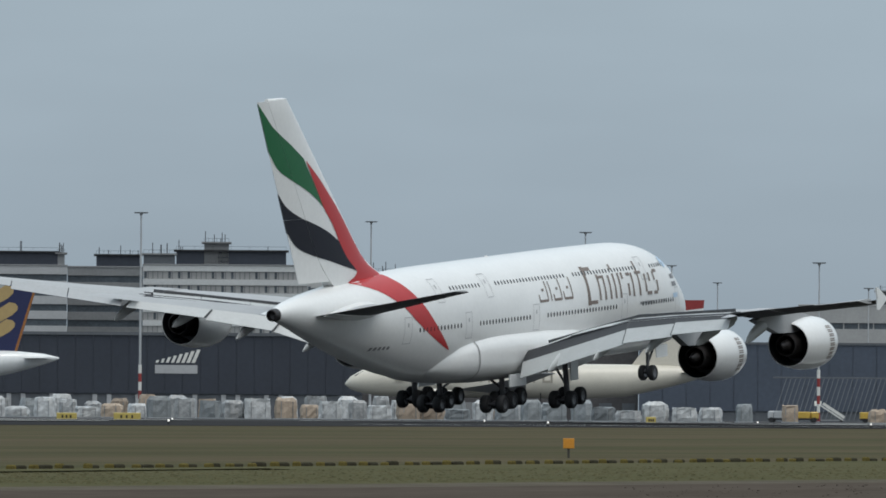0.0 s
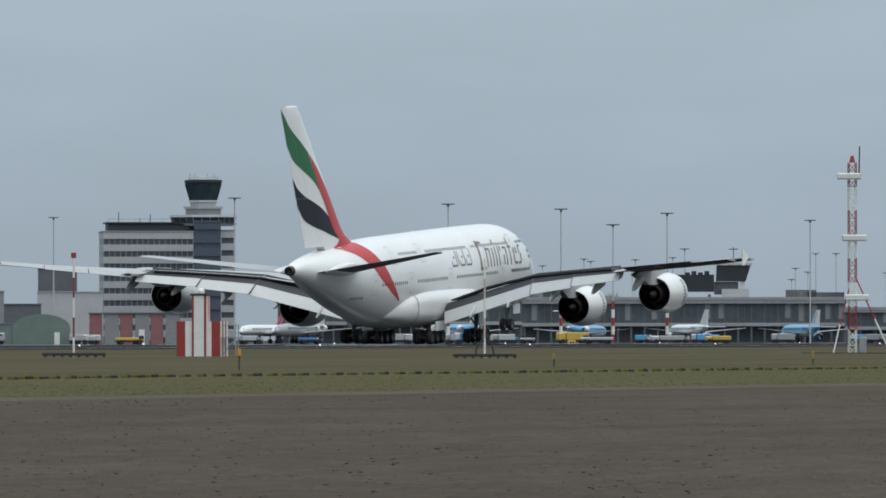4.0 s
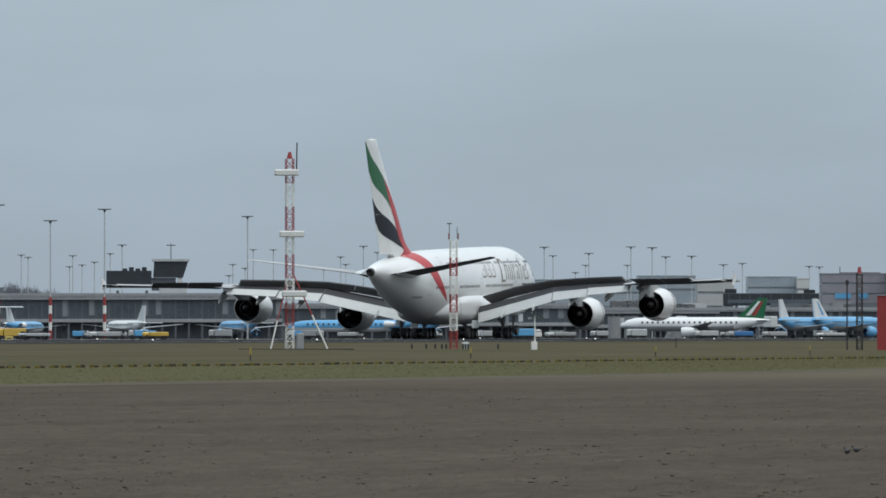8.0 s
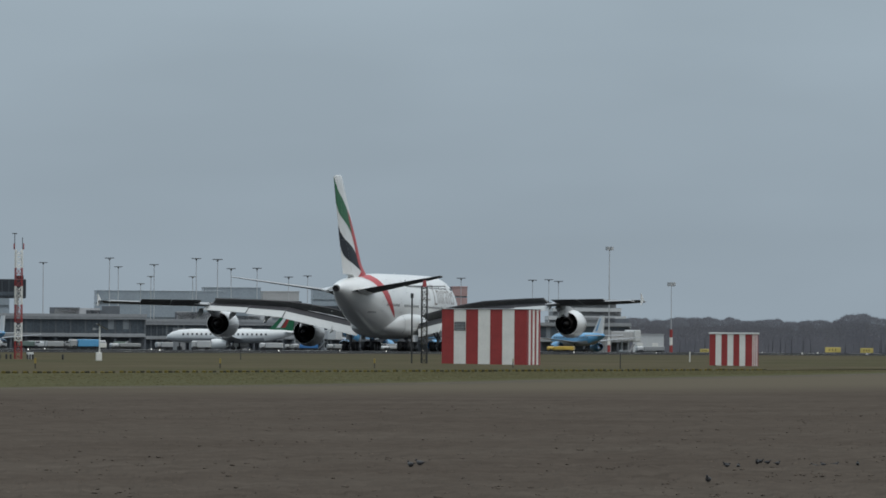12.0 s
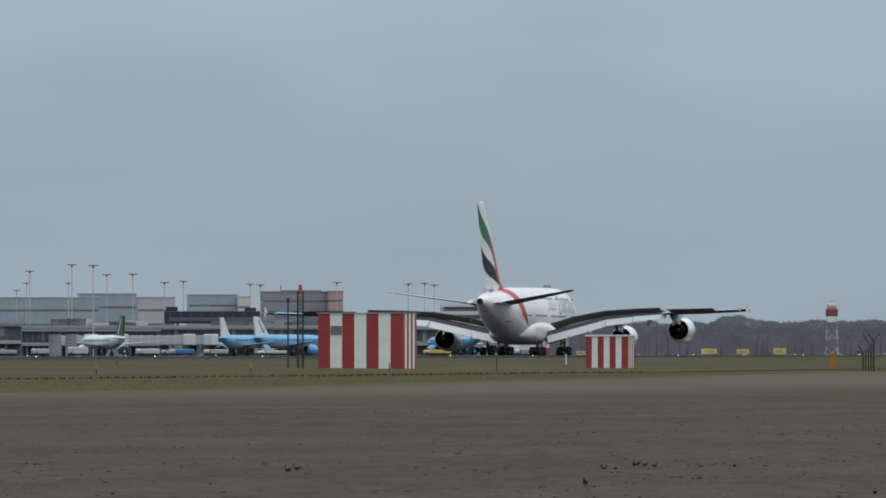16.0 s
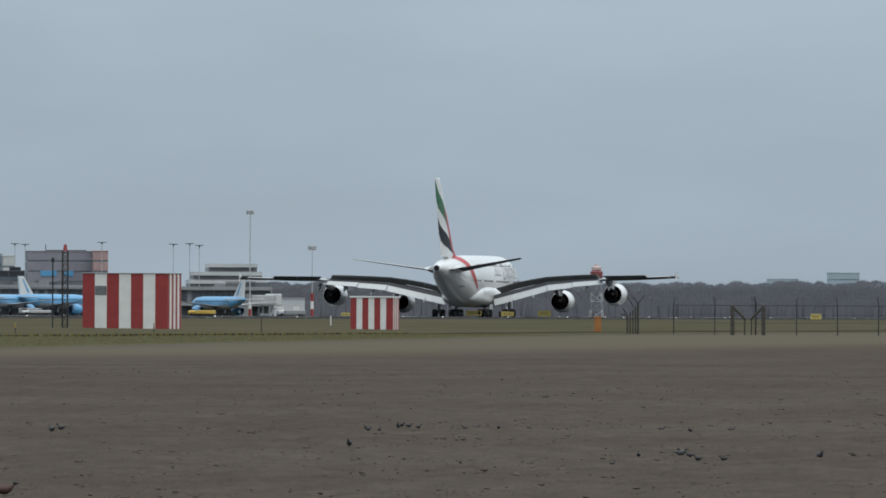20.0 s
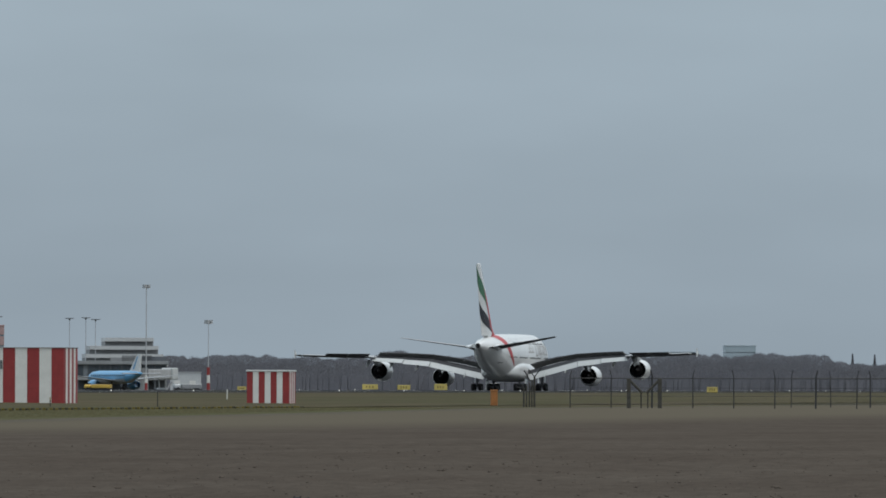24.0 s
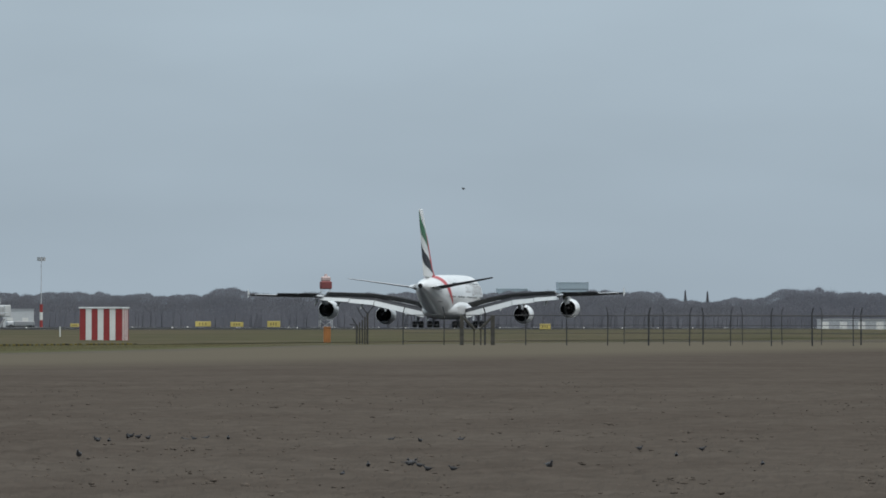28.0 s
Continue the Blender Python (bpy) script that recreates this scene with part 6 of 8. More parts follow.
def jet(az, d, heading, length, top, belly, tail, label, dia=None, t_tail=False, z=-0.4, tail_mark=None, span=None, engines=2, bars=0, fin_h=None, tip=None, lift=0.0, fwd=0.0, fin_te=(-0.48, -0.455), feather=None):
    """A parked jet: nose towards heading (0 to the right across the view, 90 away)."""
    L = length
    r = (dia or L * 0.086) / 2
    t = thing("parked_jet", spot(az, d, z, heading), label, "airplane", "parked jets")
    zc = r + 0.055 * L * 0.55 + 0.6 + lift
    st = [(-0.5, 0.05, 0.55), (-0.46, 0.3, 0.5), (-0.38, 0.62, 0.33), (-0.26, 0.93, 0.07), (-0.15, 1.0, 0.0), (0.3, 1.0, 0.0), (0.4, 0.9, -0.03), (0.455, 0.66, -0.1), (0.485, 0.38, -0.18), (0.5, 0.05, -0.24)]
    bm = bmesh.new()
    rings = [[Vector((s * L, rr * r * math.cos(q), zc + up * r + rr * r * math.sin(q))) for q in [2 * math.pi * i / 20 for i in range(20)]] for s, rr, up in st]
    loft(bm, rings)
    for f in bm.faces:
        f.material_index = 1 if f.calc_center_median().z < zc - 0.35 * r else 0
    part("fuselage", bm, [top, belly], t, "", True)
    bm = bmesh.new()
    loft(bm, [[Vector((x * L, s * 0.35 * r, zc + z2 * r)) for x, z2 in ((0.452, 0.5), (0.475, 0.25), (0.468, 0.22), (0.446, 0.46))] for s in (-1, 1)])
    part("cockpit_window", bm, M_GLASS, t)
    n = max(6, int(L / 1.6))
    bm = bmesh.new()
    box(bm, -0.18, 0.18, -0.025, 0.025, 0, 0.4)
    pane = None
    for s in (-1, 1):
        # freighters have no cabin windows
        for k in range(0 if lift else n):
            m = Matrix.Translation(((-0.28 + 0.66 * k / n) * L, s * (r + 0.005), zc + 0.12 * r))
            if pane is None:
                pane = part("cabin_window", bm, M_WINDOW, t)
                pane.matrix_local = m
            else:
                share("cabin_window", pane.data, t, m)
    if bars:
        for s in (-1, 1):
            for k in range(bars):
                x = (0.355 - 0.047 * (k + (k > 5) * 0.6)) * L
                bm = bmesh.new()
                box(bm, x - 0.85, x - 0.5, s * r * 0.97 - 0.05, s * r * 0.97 + 0.12, zc - 0.1 * r, zc + 0.7 * r)
                box(bm, x - 0.45, x + 0.6, s * r * 0.97 - 0.05, s * r * 0.97 + 0.12, zc + (0.57 if k % 2 else -0.1) * r, zc + (0.7 if k % 2 else 0.03) * r)
                if k % 3:
                    box(bm, x + 0.6, x + 0.95, s * r * 0.97 - 0.05, s * r * 0.97 + 0.12, zc - 0.1 * r, zc + 0.7 * r)
                part("title_bar", bm, M_TITLEPALE, t)
    hz = fin_h or 0.108 * L
    bm = bmesh.new()
    te1, te0 = fin_te
    pts = [((te0 + 0.185) * L, zc + r * 0.8), ((te1 + 0.06) * L, zc + r + hz), (te1 * L, zc + r + hz), (te0 * L, zc + r * 0.6)]
    loft(bm, [[Vector((x, s * 0.18, zz)) for x, zz in pts] for s in (-1, 1)])
    part("tail_fin", bm, tail, t, "upright tail fin")
    if tail_mark:
        for k, mt in enumerate(tail_mark):
            u0, u1 = 0.25 + 0.22 * k, 0.43 + 0.22 * k
            bm = bmesh.new()
            q = [Vector(((-0.27 - 0.15 * v) * L - (0.19 - 0.12 * v) * L * u, 0, zc + r * 0.8 + (hz + 0.2 * r) * v)) for v, u in ((0.15, u0), (0.85, u0), (0.85, u1), (0.15, u1))]
            loft(bm, [[p + Vector((0, s * 0.2, 0)) for p in q] for s in (-1, 1)])
            part("tail_stripe", bm, mt, t)
    if tip:
        for k, (mt, v0, v1) in enumerate(tip):
            bm = bmesh.new()
            q = [Vector(((te0 + 0.185 + (te1 - te0 - 0.125) * v) * L - (0.185 - 0.125 * v) * L * u, 0, zc + r * 0.8 + (hz + 0.2 * r) * v)) for v, u in ((v0, 0.0), (v1, 0.0), (min(1.0, v1 + 0.06), 1.0), (v0 + 0.06, 1.0))]
            loft(bm, [[p + Vector((0, s * 0.2, 0.02)) for p in q] for s in (-1, 1)])
            part("tail_band", bm, mt, t)
    if feather:
        # three long plumes and a bright trailing strip on both faces of the fin
        for fx, pz in ((-0.379 * L, hz * 0.86), (-0.390 * L, hz * 0.62), (-0.383 * L, hz * 0.38)):
            bm = bmesh.new()
            outline = [(0.0, 0.0), (0.5, 0.55), (1.6, 0.75), (3.4, -0.4), (5.6, -2.8), (8.2, -6.2), (6.6, -5.6), (3.6, -3.1), (1.0, -1.6), (0.1, -0.7)]
            loft(bm, [[Vector((fx + a, s * 0.21, zc + r + pz + b)) for a, b in outline] for s in (-1, 1)])
            part("tail_plume", bm, feather, t, "pale gold plume")
        bm = bmesh.new()
        loft(bm, [[Vector((x, s * 0.2, zz)) for x, zz in ((te1 * L - 0.02, zc + r + hz), (te1 * L + 0.45, zc + r + hz), (te0 * L + 0.45, zc + r * 0.7), (te0 * L - 0.02, zc + r * 0.7))] for s in (-1, 1)])
        part("tail_strip", bm, M_RUSTORANGE, t, "orange strip on the fin's trailing edge")
    sp = (span or L * 0.76) / 2
    for s in (-1, 1):
        bm = bmesh.new()
        zr = zc - r * 0.55
        rings = []
        for y, xl, xt, zz in ((r * 0.6, (0.1 + fwd) * L, (fwd - 0.1) * L, zr), (sp * 0.35, fwd * L, (fwd - 0.1) * L, zr + 0.05 * sp * 0.35 * 2), (sp, (fwd - 0.14) * L, (fwd - 0.18) * L, zr + 0.1 * sp)):
            rings.append([Vector((xl, s * y, zz)), Vector(((xl * 2 + xt) / 3, s * y, zz + 0.05 * (xl - xt))), Vector((xt, s * y, zz + 0.02)), Vector(((xl + xt) / 2, s * y, zz - 0.04 * (xl - xt)))])
        loft(bm, rings)
        part("wing", bm, M_JETGREY, t)
        bm = bmesh.new()
        zs = zc + r + hz if t_tail else zc + r * 0.55
        x0 = -0.43 * L
        loft(bm, [[Vector((x0 + a - sw, s * y, zs + dz)) for a, dz in ((0.03 * L * q, 0), (-0.01 * L, 0.12), (-0.045 * L * q, 0), (-0.01 * L, -0.1))] for y, q, sw in ((0.1, 1.0, 0.0), (sp * 0.34, 0.5, 0.042 * L))])
        part("tailplane", bm, tail if t_tail else (top if lift else M_JETGREY), t)
        bm = bmesh.new()
        er = 0.034 * L if not t_tail else 0.024 * L
        ey, ez, ex = (sp * 0.36, zr - er * (0.9 if lift else 0.75), (0.02 + fwd * 2.0) * L) if not t_tail else (r * 1.6, zc + r * 0.3, -0.27 * L)
        turned(bm, [(ex - er * 1.8, er * 0.6), (ex - er, er * 0.85), (ex + er * 0.6, er), (ex + er * 1.5, er * 0.9), (ex + er * 1.5, er * 0.7), (ex, er * 0.6)], 16, "X", (0, s * ey, ez))
        part("engine", bm, top if not t_tail else M_JETWHITE, t, "", True)
        if engines == 4:
            bm = bmesh.new()
            turned(bm, [(ex - 0.06 * L - er * 1.8, er * 0.6), (ex - 0.06 * L + er * 0.6, er), (ex - 0.06 * L + er * 1.5, er * 0.85), (ex - 0.06 * L, er * 0.6)], 16, "X", (0, s * sp * 0.62, ez + 0.6))
            part("engine", bm, top, t, "", True)
    for x, y in ((0.4 * L, 0), (-0.03 * L, r * 0.9), (-0.03 * L, -r * 0.9)):
        bm = bmesh.new()
        rod(bm, (x, y, 0.4), (x, y, zc - r * 0.7), 0.12)
        rod(bm, (x, y - 0.35, 0.45), (x, y + 0.35, 0.45), 0.45, seg=12)
        part("wheel_leg", bm, M_TYRE, t)
    return t


def pallet(az, d, w, dep, h, mat, seed):
    """Wrapped air cargo on an aluminium base."""
    rng_ = random.Random(seed)
    lab = {"plastic_wrap": "cargo pallet wrapped in white plastic on the apron", "tan_cargo": "tan cargo stack on a pallet", "grey_cargo": "grey netted cargo pallet on the apron", "blue_cargo": "blue covered cargo pallet on the apron"}[mat.name]
    t = thing("cargo_pallet", spot(az, d, -0.4, rng_.uniform(-18, 18)), lab, "cargo", "cargo pallets")
    part("base", boxm(-w / 2 - 0.08, w / 2 + 0.08, -dep / 2, dep / 2, 0.02, 0.16), M_ALU, t)
    bm = bmesh.new()
    rings = []
    slump = rng_.choice((0.55, 0.7, 0.85, 0.95))
    zs = (0.16, h * 0.3, h * 0.6, h * 0.85, h)
    for k, z in enumerate(zs):
        s = (1.0, 1.02, 1.0, 0.96, slump)[k]
        ring = []
        for i in range(16):
            q = 2 * math.pi * (i + 0.5) / 16
            c, n_ = math.cos(q), math.sin(q)
            m = max(abs(c), abs(n_))
            ring.append(Vector((w / 2 * s * c / m * rng_.uniform(0.9, 1.06), dep / 2 * s * n_ / m * rng_.uniform(0.9, 1.06), z + rng_.uniform(-0.14, 0.12) * (k > 1))))
        rings.append(ring)
    loft(bm, rings)
    load = part("load", bm, mat, t)
    for sx in (-0.28, 0.28):
        part("strap", boxm(w * sx - 0.05, w * sx + 0.05, -dep / 2 - 0.04, -dep / 2 - 0.015, 0.2, h * 0.84), M_WRAPGREY, load)


# cargo stacks: a ragged double row
rng = random.Random(21)
az = 62.854 - 0.3
while az < 67.102:
    w = rng.uniform(2.6, 3.9)
    h = rng.choice((1.7, 2.2, 2.8, 3.1, 3.3))
    mat = rng.choices((M_WRAP, M_WRAPTAN, M_WRAPGREY, M_WRAPBLUE), (6, 2.4, 4, 0.12))[0]
    d = rng.uniform(1480, 1530)
    pallet(az, d, w, 2.6, h, mat, int(az * 1000))
    az += math.degrees((w + rng.uniform(0.1, 0.7)) / 1500)
az = 62.854
while az < 66.171:
    w = rng.uniform(2.6, 3.8)
    pallet(az, rng.uniform(1570, 1600), w, 2.6, rng.choice((2.6, 3.1, 3.7)), rng.choice((M_WRAP, M_WRAPGREY, M_WRAPTAN, M_WRAP)), int(az * 1013))
    az += math.degrees((w + rng.uniform(0.4, 2.2)) / 1585)
az = 67.235
while az < 68.776:
    w = rng.uniform(2.0, 3.2)
    if rng.random() < 0.62:
        pallet(az, rng.uniform(1490, 1560), w, 2.4, rng.choice((1.6, 2.2, 2.8)), rng.choice((M_WRAP, M_WRAPGREY, M_WRAP, M_WRAPTAN)), int(az * 1017))
    az += math.degrees((w + rng.uniform(0.3, 2.5)) / 1520)

# the big offices behind the cargo apron
office("cargo_office", 62.318, 63.241, 2300, 35.24, 10, M_CONCRETEDARK, M_CONCRETE, "long office block with grey and white floor bands", roof_units=((0.0, 0.94, 2.9, M_NAVY), (0.94, 0.985, 2.6, M_CONCRETEDARK)))
office("cargo_office", 63.245, 63.687, 2330, 35.43, 10, M_CONCRETEDARK, M_CONCRETEDARK, "dark grey office block with banded floors", roof_units=((0.38, 0.96, 2.6, M_NAVY),))
office("cargo_office", 63.690, 64.657, 2290, 35.47, 11, M_CONCRETEDARK, M_BAND, "wide office block with white floor bands and many small windows", roof_units=((0.0, 0.19, 2.2, M_SLATE), (0.2, 0.87, 3.1, M_NAVY), (0.37, 0.52, 5.0, M_CONCRETEDARK)), band_share=0.42, mullions=34, panes=M_BEIGE)
office("low_office", 64.660, 65.289, 2310, 32.91, 8, M_CONCRETE, M_BAND, "lighter office block with small roof plant", roof_units=((0.05, 0.4, 1.2, M_CONCRETE), (0.6, 0.95, 1.0, M_CONCRETE)), mullions=12)
# navy hangar with a white emblem on its face
D = 1900.0
w = across(62.453, 64.980, D)
hg = thing("cargo_hangar", spot((62.453 + 64.980) / 2, D, -0.4), "long navy blue cargo hangar with loading doors", "building")
ht = 15.92
lo = 4.55
n = 24
for i in range(n):
    block(hg, "cladding_panel", M_NAVY, -w / 2 + w * i / n, -w / 2 + w * (i + 1) / n - 0.06, 0.0, 0.4, lo, ht)
block(hg, "core", M_SLATE, -w / 2, w / 2, 0.42, 40, -0.3, ht - 0.1)
block(hg, "roof_edge", M_SLATE, -w / 2 - 0.3, w / 2 + 0.3, -0.3, 40.3, ht, ht + 0.6)
for i in range(30):
    x = -w / 2 + w * (i + 0.2) / 30
    if i % 3 == 1:
        dd = block(hg, "loading_door", M_SLATE, x, x + 2.3, 0.3, 0.41, -0.3, lo - 0.15, "dark roller door")
    else:
        dd = block(hg, "loading_door", M_CONCRETE, x, x + 0.9, 0.2, 0.41, -0.3, lo - 0.15, "pale door panel")
x0 = math.tan(radians(63.766 - (62.453 + 64.980) / 2)) * D
for k in range(8):
    up_, wd = 0.5 + 0.3 * k, 0.5 + 0.03 * k
    bm = bmesh.new()
    loft(bm, [[Vector((x0 + 1.0 * k + a, y, 10.60 + b)) for a, b in ((0.0, 0.0), (wd, 0.0), (wd + 0.42 * up_, up_), (0.42 * up_, up_))] for y in (-0.06, -0.004)])
    part("emblem_bar", bm, M_WHITEPAINT, hg)
block(hg, "emblem_bar", M_CONCRETE, x0 - 0.1, x0 + 8.2, -0.06, -0.004, 8.50, 10.16)

# rack of slanted struts in front of the blue hangar
D = 1880.0
w = across(67.404, 68.068, D)
rk = thing("slanted_rack", spot((67.404 + 68.068) / 2, D, -0.4), "row of slanted grey struts before the dark hangar", "rack")
h3 = 8.65
part("beam", boxm(-w / 2, w / 2, -0.2, 0.2, h3 - 0.3, h3, 0.03), M_SLATE, rk)
part("beam", boxm(-w / 2, w / 2, -3.2, -2.8, -0.1, 0.25, 0.03), M_SLATE, rk)
for i in range(22):
    bm = bmesh.new()
    x = -w / 2 + (w - 2.6) * i / 21
    rod(bm, (x, -3.0, 0.1), (x + 2.6, -0.1, h3 - 0.2), 0.09)
    part("strut", bm, M_SLATE, rk)

# the main control tower
D = 3080.0
TW = thing("control_tower", spot(68.625, D, -0.4, 8), "tall concrete control tower with a glazed crown and white radome", "tower")
Z = [101.31, 95.40, 92.90, 85.73, 83.58, 81.61, 77.14, 70.16, 64.43, 62.82]
unit_tower = D / 17212.0
SEG8 = 12


def drum(name, mat, rows, label="", seg=SEG8, parent=TW, smooth=False):
    bm = bmesh.new()
    loft(bm, [[Vector((r * math.cos(2 * math.pi * (i + 0.5) / seg), r * math.sin(2 * math.pi * (i + 0.5) / seg), z)) for i in range(seg)] for r, z in rows])
    return part(name, bm, mat, parent, label, smooth)


drum("shaft", M_SHADEDSHAFT, [(27.0 * unit_tower, -0.4), (26.5 * unit_tower, Z[9])], "round concrete shaft", 20, TW, True)
drum("neck", M_SLATE, [(33 * unit_tower, Z[9]), (34 * unit_tower, Z[8])])
drum("lower_skirt", M_TOWER, [(44 * unit_tower, Z[8]), (54 * unit_tower, Z[7] - 0.4)], "pale flared skirt")
gl = drum("lower_glazing", M_TEALGLASS, [(56 * unit_tower, Z[7]), (64 * unit_tower, Z[6])], "band of greenish windows")
for i in range(SEG8 * 3):
    q = 2 * math.pi * (i / 3 + 0.5) / SEG8
    bm = bmesh.new()
    rod(bm, (56.6 * unit_tower * math.cos(q), 56.6 * unit_tower * math.sin(q), Z[7]), (64.6 * unit_tower * math.cos(q), 64.6 * unit_tower * math.sin(q), Z[6]), 0.11, seg=4)
    part("mullion", bm, M_CONCRETEDARK, gl)
drum("ledge", M_SLATE, [(60 * unit_tower, Z[7] - 0.4), (60.5 * unit_tower, Z[7])])
drum("ring_wall", M_TOWER, [(66 * unit_tower, Z[6]), (74 * unit_tower, Z[5])], "broad pale ring wall")
drum("ring_deck", M_TOWER, [(52 * unit_tower, Z[5]), (50 * unit_tower, Z[4])])
drum("crown_base", M_TOWER, [(31 * unit_tower, Z[4]), (31 * unit_tower, Z[3])])
cg = drum("crown_glazing", M_TEALGLASS, [(30 * unit_tower, Z[3]), (38.5 * unit_tower, Z[2] + 0.1)], "sloping cab windows")
for i in range(SEG8 * 2):
    q = 2 * math.pi * (i / 2 + 0.5) / SEG8
    bm = bmesh.new()
    rod(bm, (30.5 * unit_tower * math.cos(q), 30.5 * unit_tower * math.sin(q), Z[3]), (39 * unit_tower * math.cos(q), 39 * unit_tower * math.sin(q), Z[2]), 0.13, seg=4)
    part("mullion", bm, M_CONCRETEDARK, cg)
drum("crown_roof", M_TOWER, [(42 * unit_tower, Z[2]), (41 * unit_tower, Z[2] + 1.2), (27 * unit_tower, Z[1])], "pale crown roof")
bm = bmesh.new()
bmesh.ops.create_uvsphere(bm, u_segments=24, v_segments=14, radius=23 * unit_tower, matrix=Matrix.Translation((0, 0, Z[0] - 23 * unit_tower)))
part("radome", bm, M_TOWERTOP, TW, "white ball radome", True)
for k in range(7):
    q = 2.6 + 0.16 * k
    bm = bmesh.new()
    rod(bm, (70 * unit_tower * math.cos(q), 70 * unit_tower * math.sin(q), Z[5]), (72 * unit_tower * math.cos(q), 72 * unit_tower * math.sin(q), Z[5] + 1.5 + 0.5 * (k % 3)), 0.22)
    part("aerial", bm, M_GALV, TW)
bm = bmesh.new()
rod(bm, (-66 * unit_tower, 0, Z[5] + 2.2), (-40 * unit_tower, 0, Z[4] + 3.5), 0.3)
part("brace", bm, M_GALV, TW)
for zz in (0.25, 0.5):
    block(TW, "shaft_slit", M_SLATE, -0.4, 0.4, -27.3 * unit_tower, -26.6 * unit_tower, Z[9] * zz + 18, Z[9] * zz + 20)

# the old tower above its office block
D = 2480.0
unit_cab = D / 17212.0
OT = thing("old_control_tower", spot(70.343, D, -0.4, 5), "small glazed control cab on a dark tower with galleries", "tower")
zt = [42.41, 40.68, 35.93, 34.34, 32.61, 30.60]
M_CABGLASS = material("dark_cab_glass", (0.035, 0.062, 0.072), 0.2, vary=0.3, size=2.0)
drum("cab_roof", M_CABIN, [(32.5 * unit_cab, zt[1] - 0.2), (35 * unit_cab, zt[1] + 0.1), (35 * unit_cab, zt[1] + 0.7), (26 * unit_cab, zt[1] + 0.9)], "dark overhanging cab roof", 8, OT)
cb = drum("cab_glazing", M_CABGLASS, [(23.5 * unit_cab, zt[2] + 0.3), (32 * unit_cab, zt[1] - 0.2)], "sloping dark cab windows", 8, OT)
for i in range(16):
    q = 2 * math.pi * (i / 2 + 0.5) / 8
    bm = bmesh.new()
    rod(bm, (24 * unit_cab * math.cos(q), 24 * unit_cab * math.sin(q), zt[2] + 0.3), (32.4 * unit_cab * math.cos(q), 32.4 * unit_cab * math.sin(q), zt[1] - 0.2), 0.09, seg=4)
    part("mullion", bm, M_CABIN, cb)
drum("console", M_TEALGLASS, [(15 * unit_cab, zt[2] + 0.5), (16 * unit_cab, zt[1] - 1.9)], "pale consoles behind the glass", 8, OT)
drum("cab_sill", M_BAND, [(27 * unit_cab, zt[2] - 0.1), (27 * unit_cab, zt[2] + 0.3)], "", 8, OT)
drum("cab_base", M_CONCRETE, [(24 * unit_cab, zt[3] + 0.3), (24 * unit_cab, zt[2] - 0.1)], "", 8, OT)
drum("gallery", M_TOWER, [(36 * unit_cab, zt[3] - 0.25), (37 * unit_cab, zt[3] + 0.3)], "pale gallery ring", 8, OT)
drum("gallery_wall", M_CONCRETEDARK, [(33 * unit_cab, zt[4] - 0.1), (33 * unit_cab, zt[3] - 0.25)], "", 8, OT)
drum("deck_roof", M_TOWER, [(63 * unit_cab, zt[4] - 0.7), (62 * unit_cab, zt[4] - 0.1)], "wide pale deck roof", 8, OT)
dg = drum("deck_glazing", M_CABGLASS, [(57 * unit_cab, zt[5] - 0.3), (60 * unit_cab, zt[4] - 0.7)], "dark window band of the deck", 8, OT)
for i in range(24):
    q = 2 * math.pi * (i / 3 + 0.5) / 8
    c_ = math.cos(math.pi / 8) / math.cos((i % 3) * math.pi / 12 - math.pi / 8) if i % 3 else 1.0
    bm = bmesh.new()
    rod(bm, (57.4 * unit_cab * c_ * math.cos(q), 57.4 * unit_cab * c_ * math.sin(q), zt[5] - 0.3), (60.4 * unit_cab * c_ * math.cos(q), 60.4 * unit_cab * c_ * math.sin(q), zt[4] - 0.7), 0.1, seg=4)
    part("mullion", bm, M_CONCRETEDARK, dg)
drum("deck", M_TOWER, [(58 * unit_cab, zt[5] - 0.85), (63 * unit_cab, zt[5] - 0.3)], "wide pale deck", 8, OT)
for k in range(16):
    q0, q1 = 2 * math.pi * (k + 0.5) / 16, 2 * math.pi * (k + 1.5) / 16
    bm = bmesh.new()
    for zz in (0.9, 1.5):
        rod(bm, (25 * unit_cab * math.cos(q0), 25 * unit_cab * math.sin(q0), zt[1] + zz), (25 * unit_cab * math.cos(q1), 25 * unit_cab * math.sin(q1), zt[1] + zz), 0.05, seg=4)
    part("roof_rail", bm, M_GALV, OT)
block(OT, "shaft", M_SLATE, -10, 4.5, 0, 9, -0.3, zt[5] - 0.86, "dark slab shaft")
for k in range(9):
    bm = bmesh.new()
    q = 0.7 * k
    rod(bm, (26 * unit_cab * math.cos(q), 26 * unit_cab * math.sin(q), zt[1] + 0.8), (26 * unit_cab * math.cos(q), 26 * unit_cab * math.sin(q), zt[0] + 0.7 * (k % 2)), 0.09)
    part("roof_aerial", bm, M_GALV, OT)
office("tower_office", 69.757, 70.284, 2470, 28.04, 9, M_CONCRETEDARK, M_CONCRETE, "office block with pale floor bands beside the old tower", roof_units=((0.06, 0.97, 1.9, M_NAVY),), turn=4, mullions=16)
office("tower_office", 70.290, 70.445, 2440, 30.2, 9, M_HAZYBLUEHALL, M_HAZYBLUEHALL, "dark end of the office block below the old tower", glass=M_HAZYBLUEHALL)
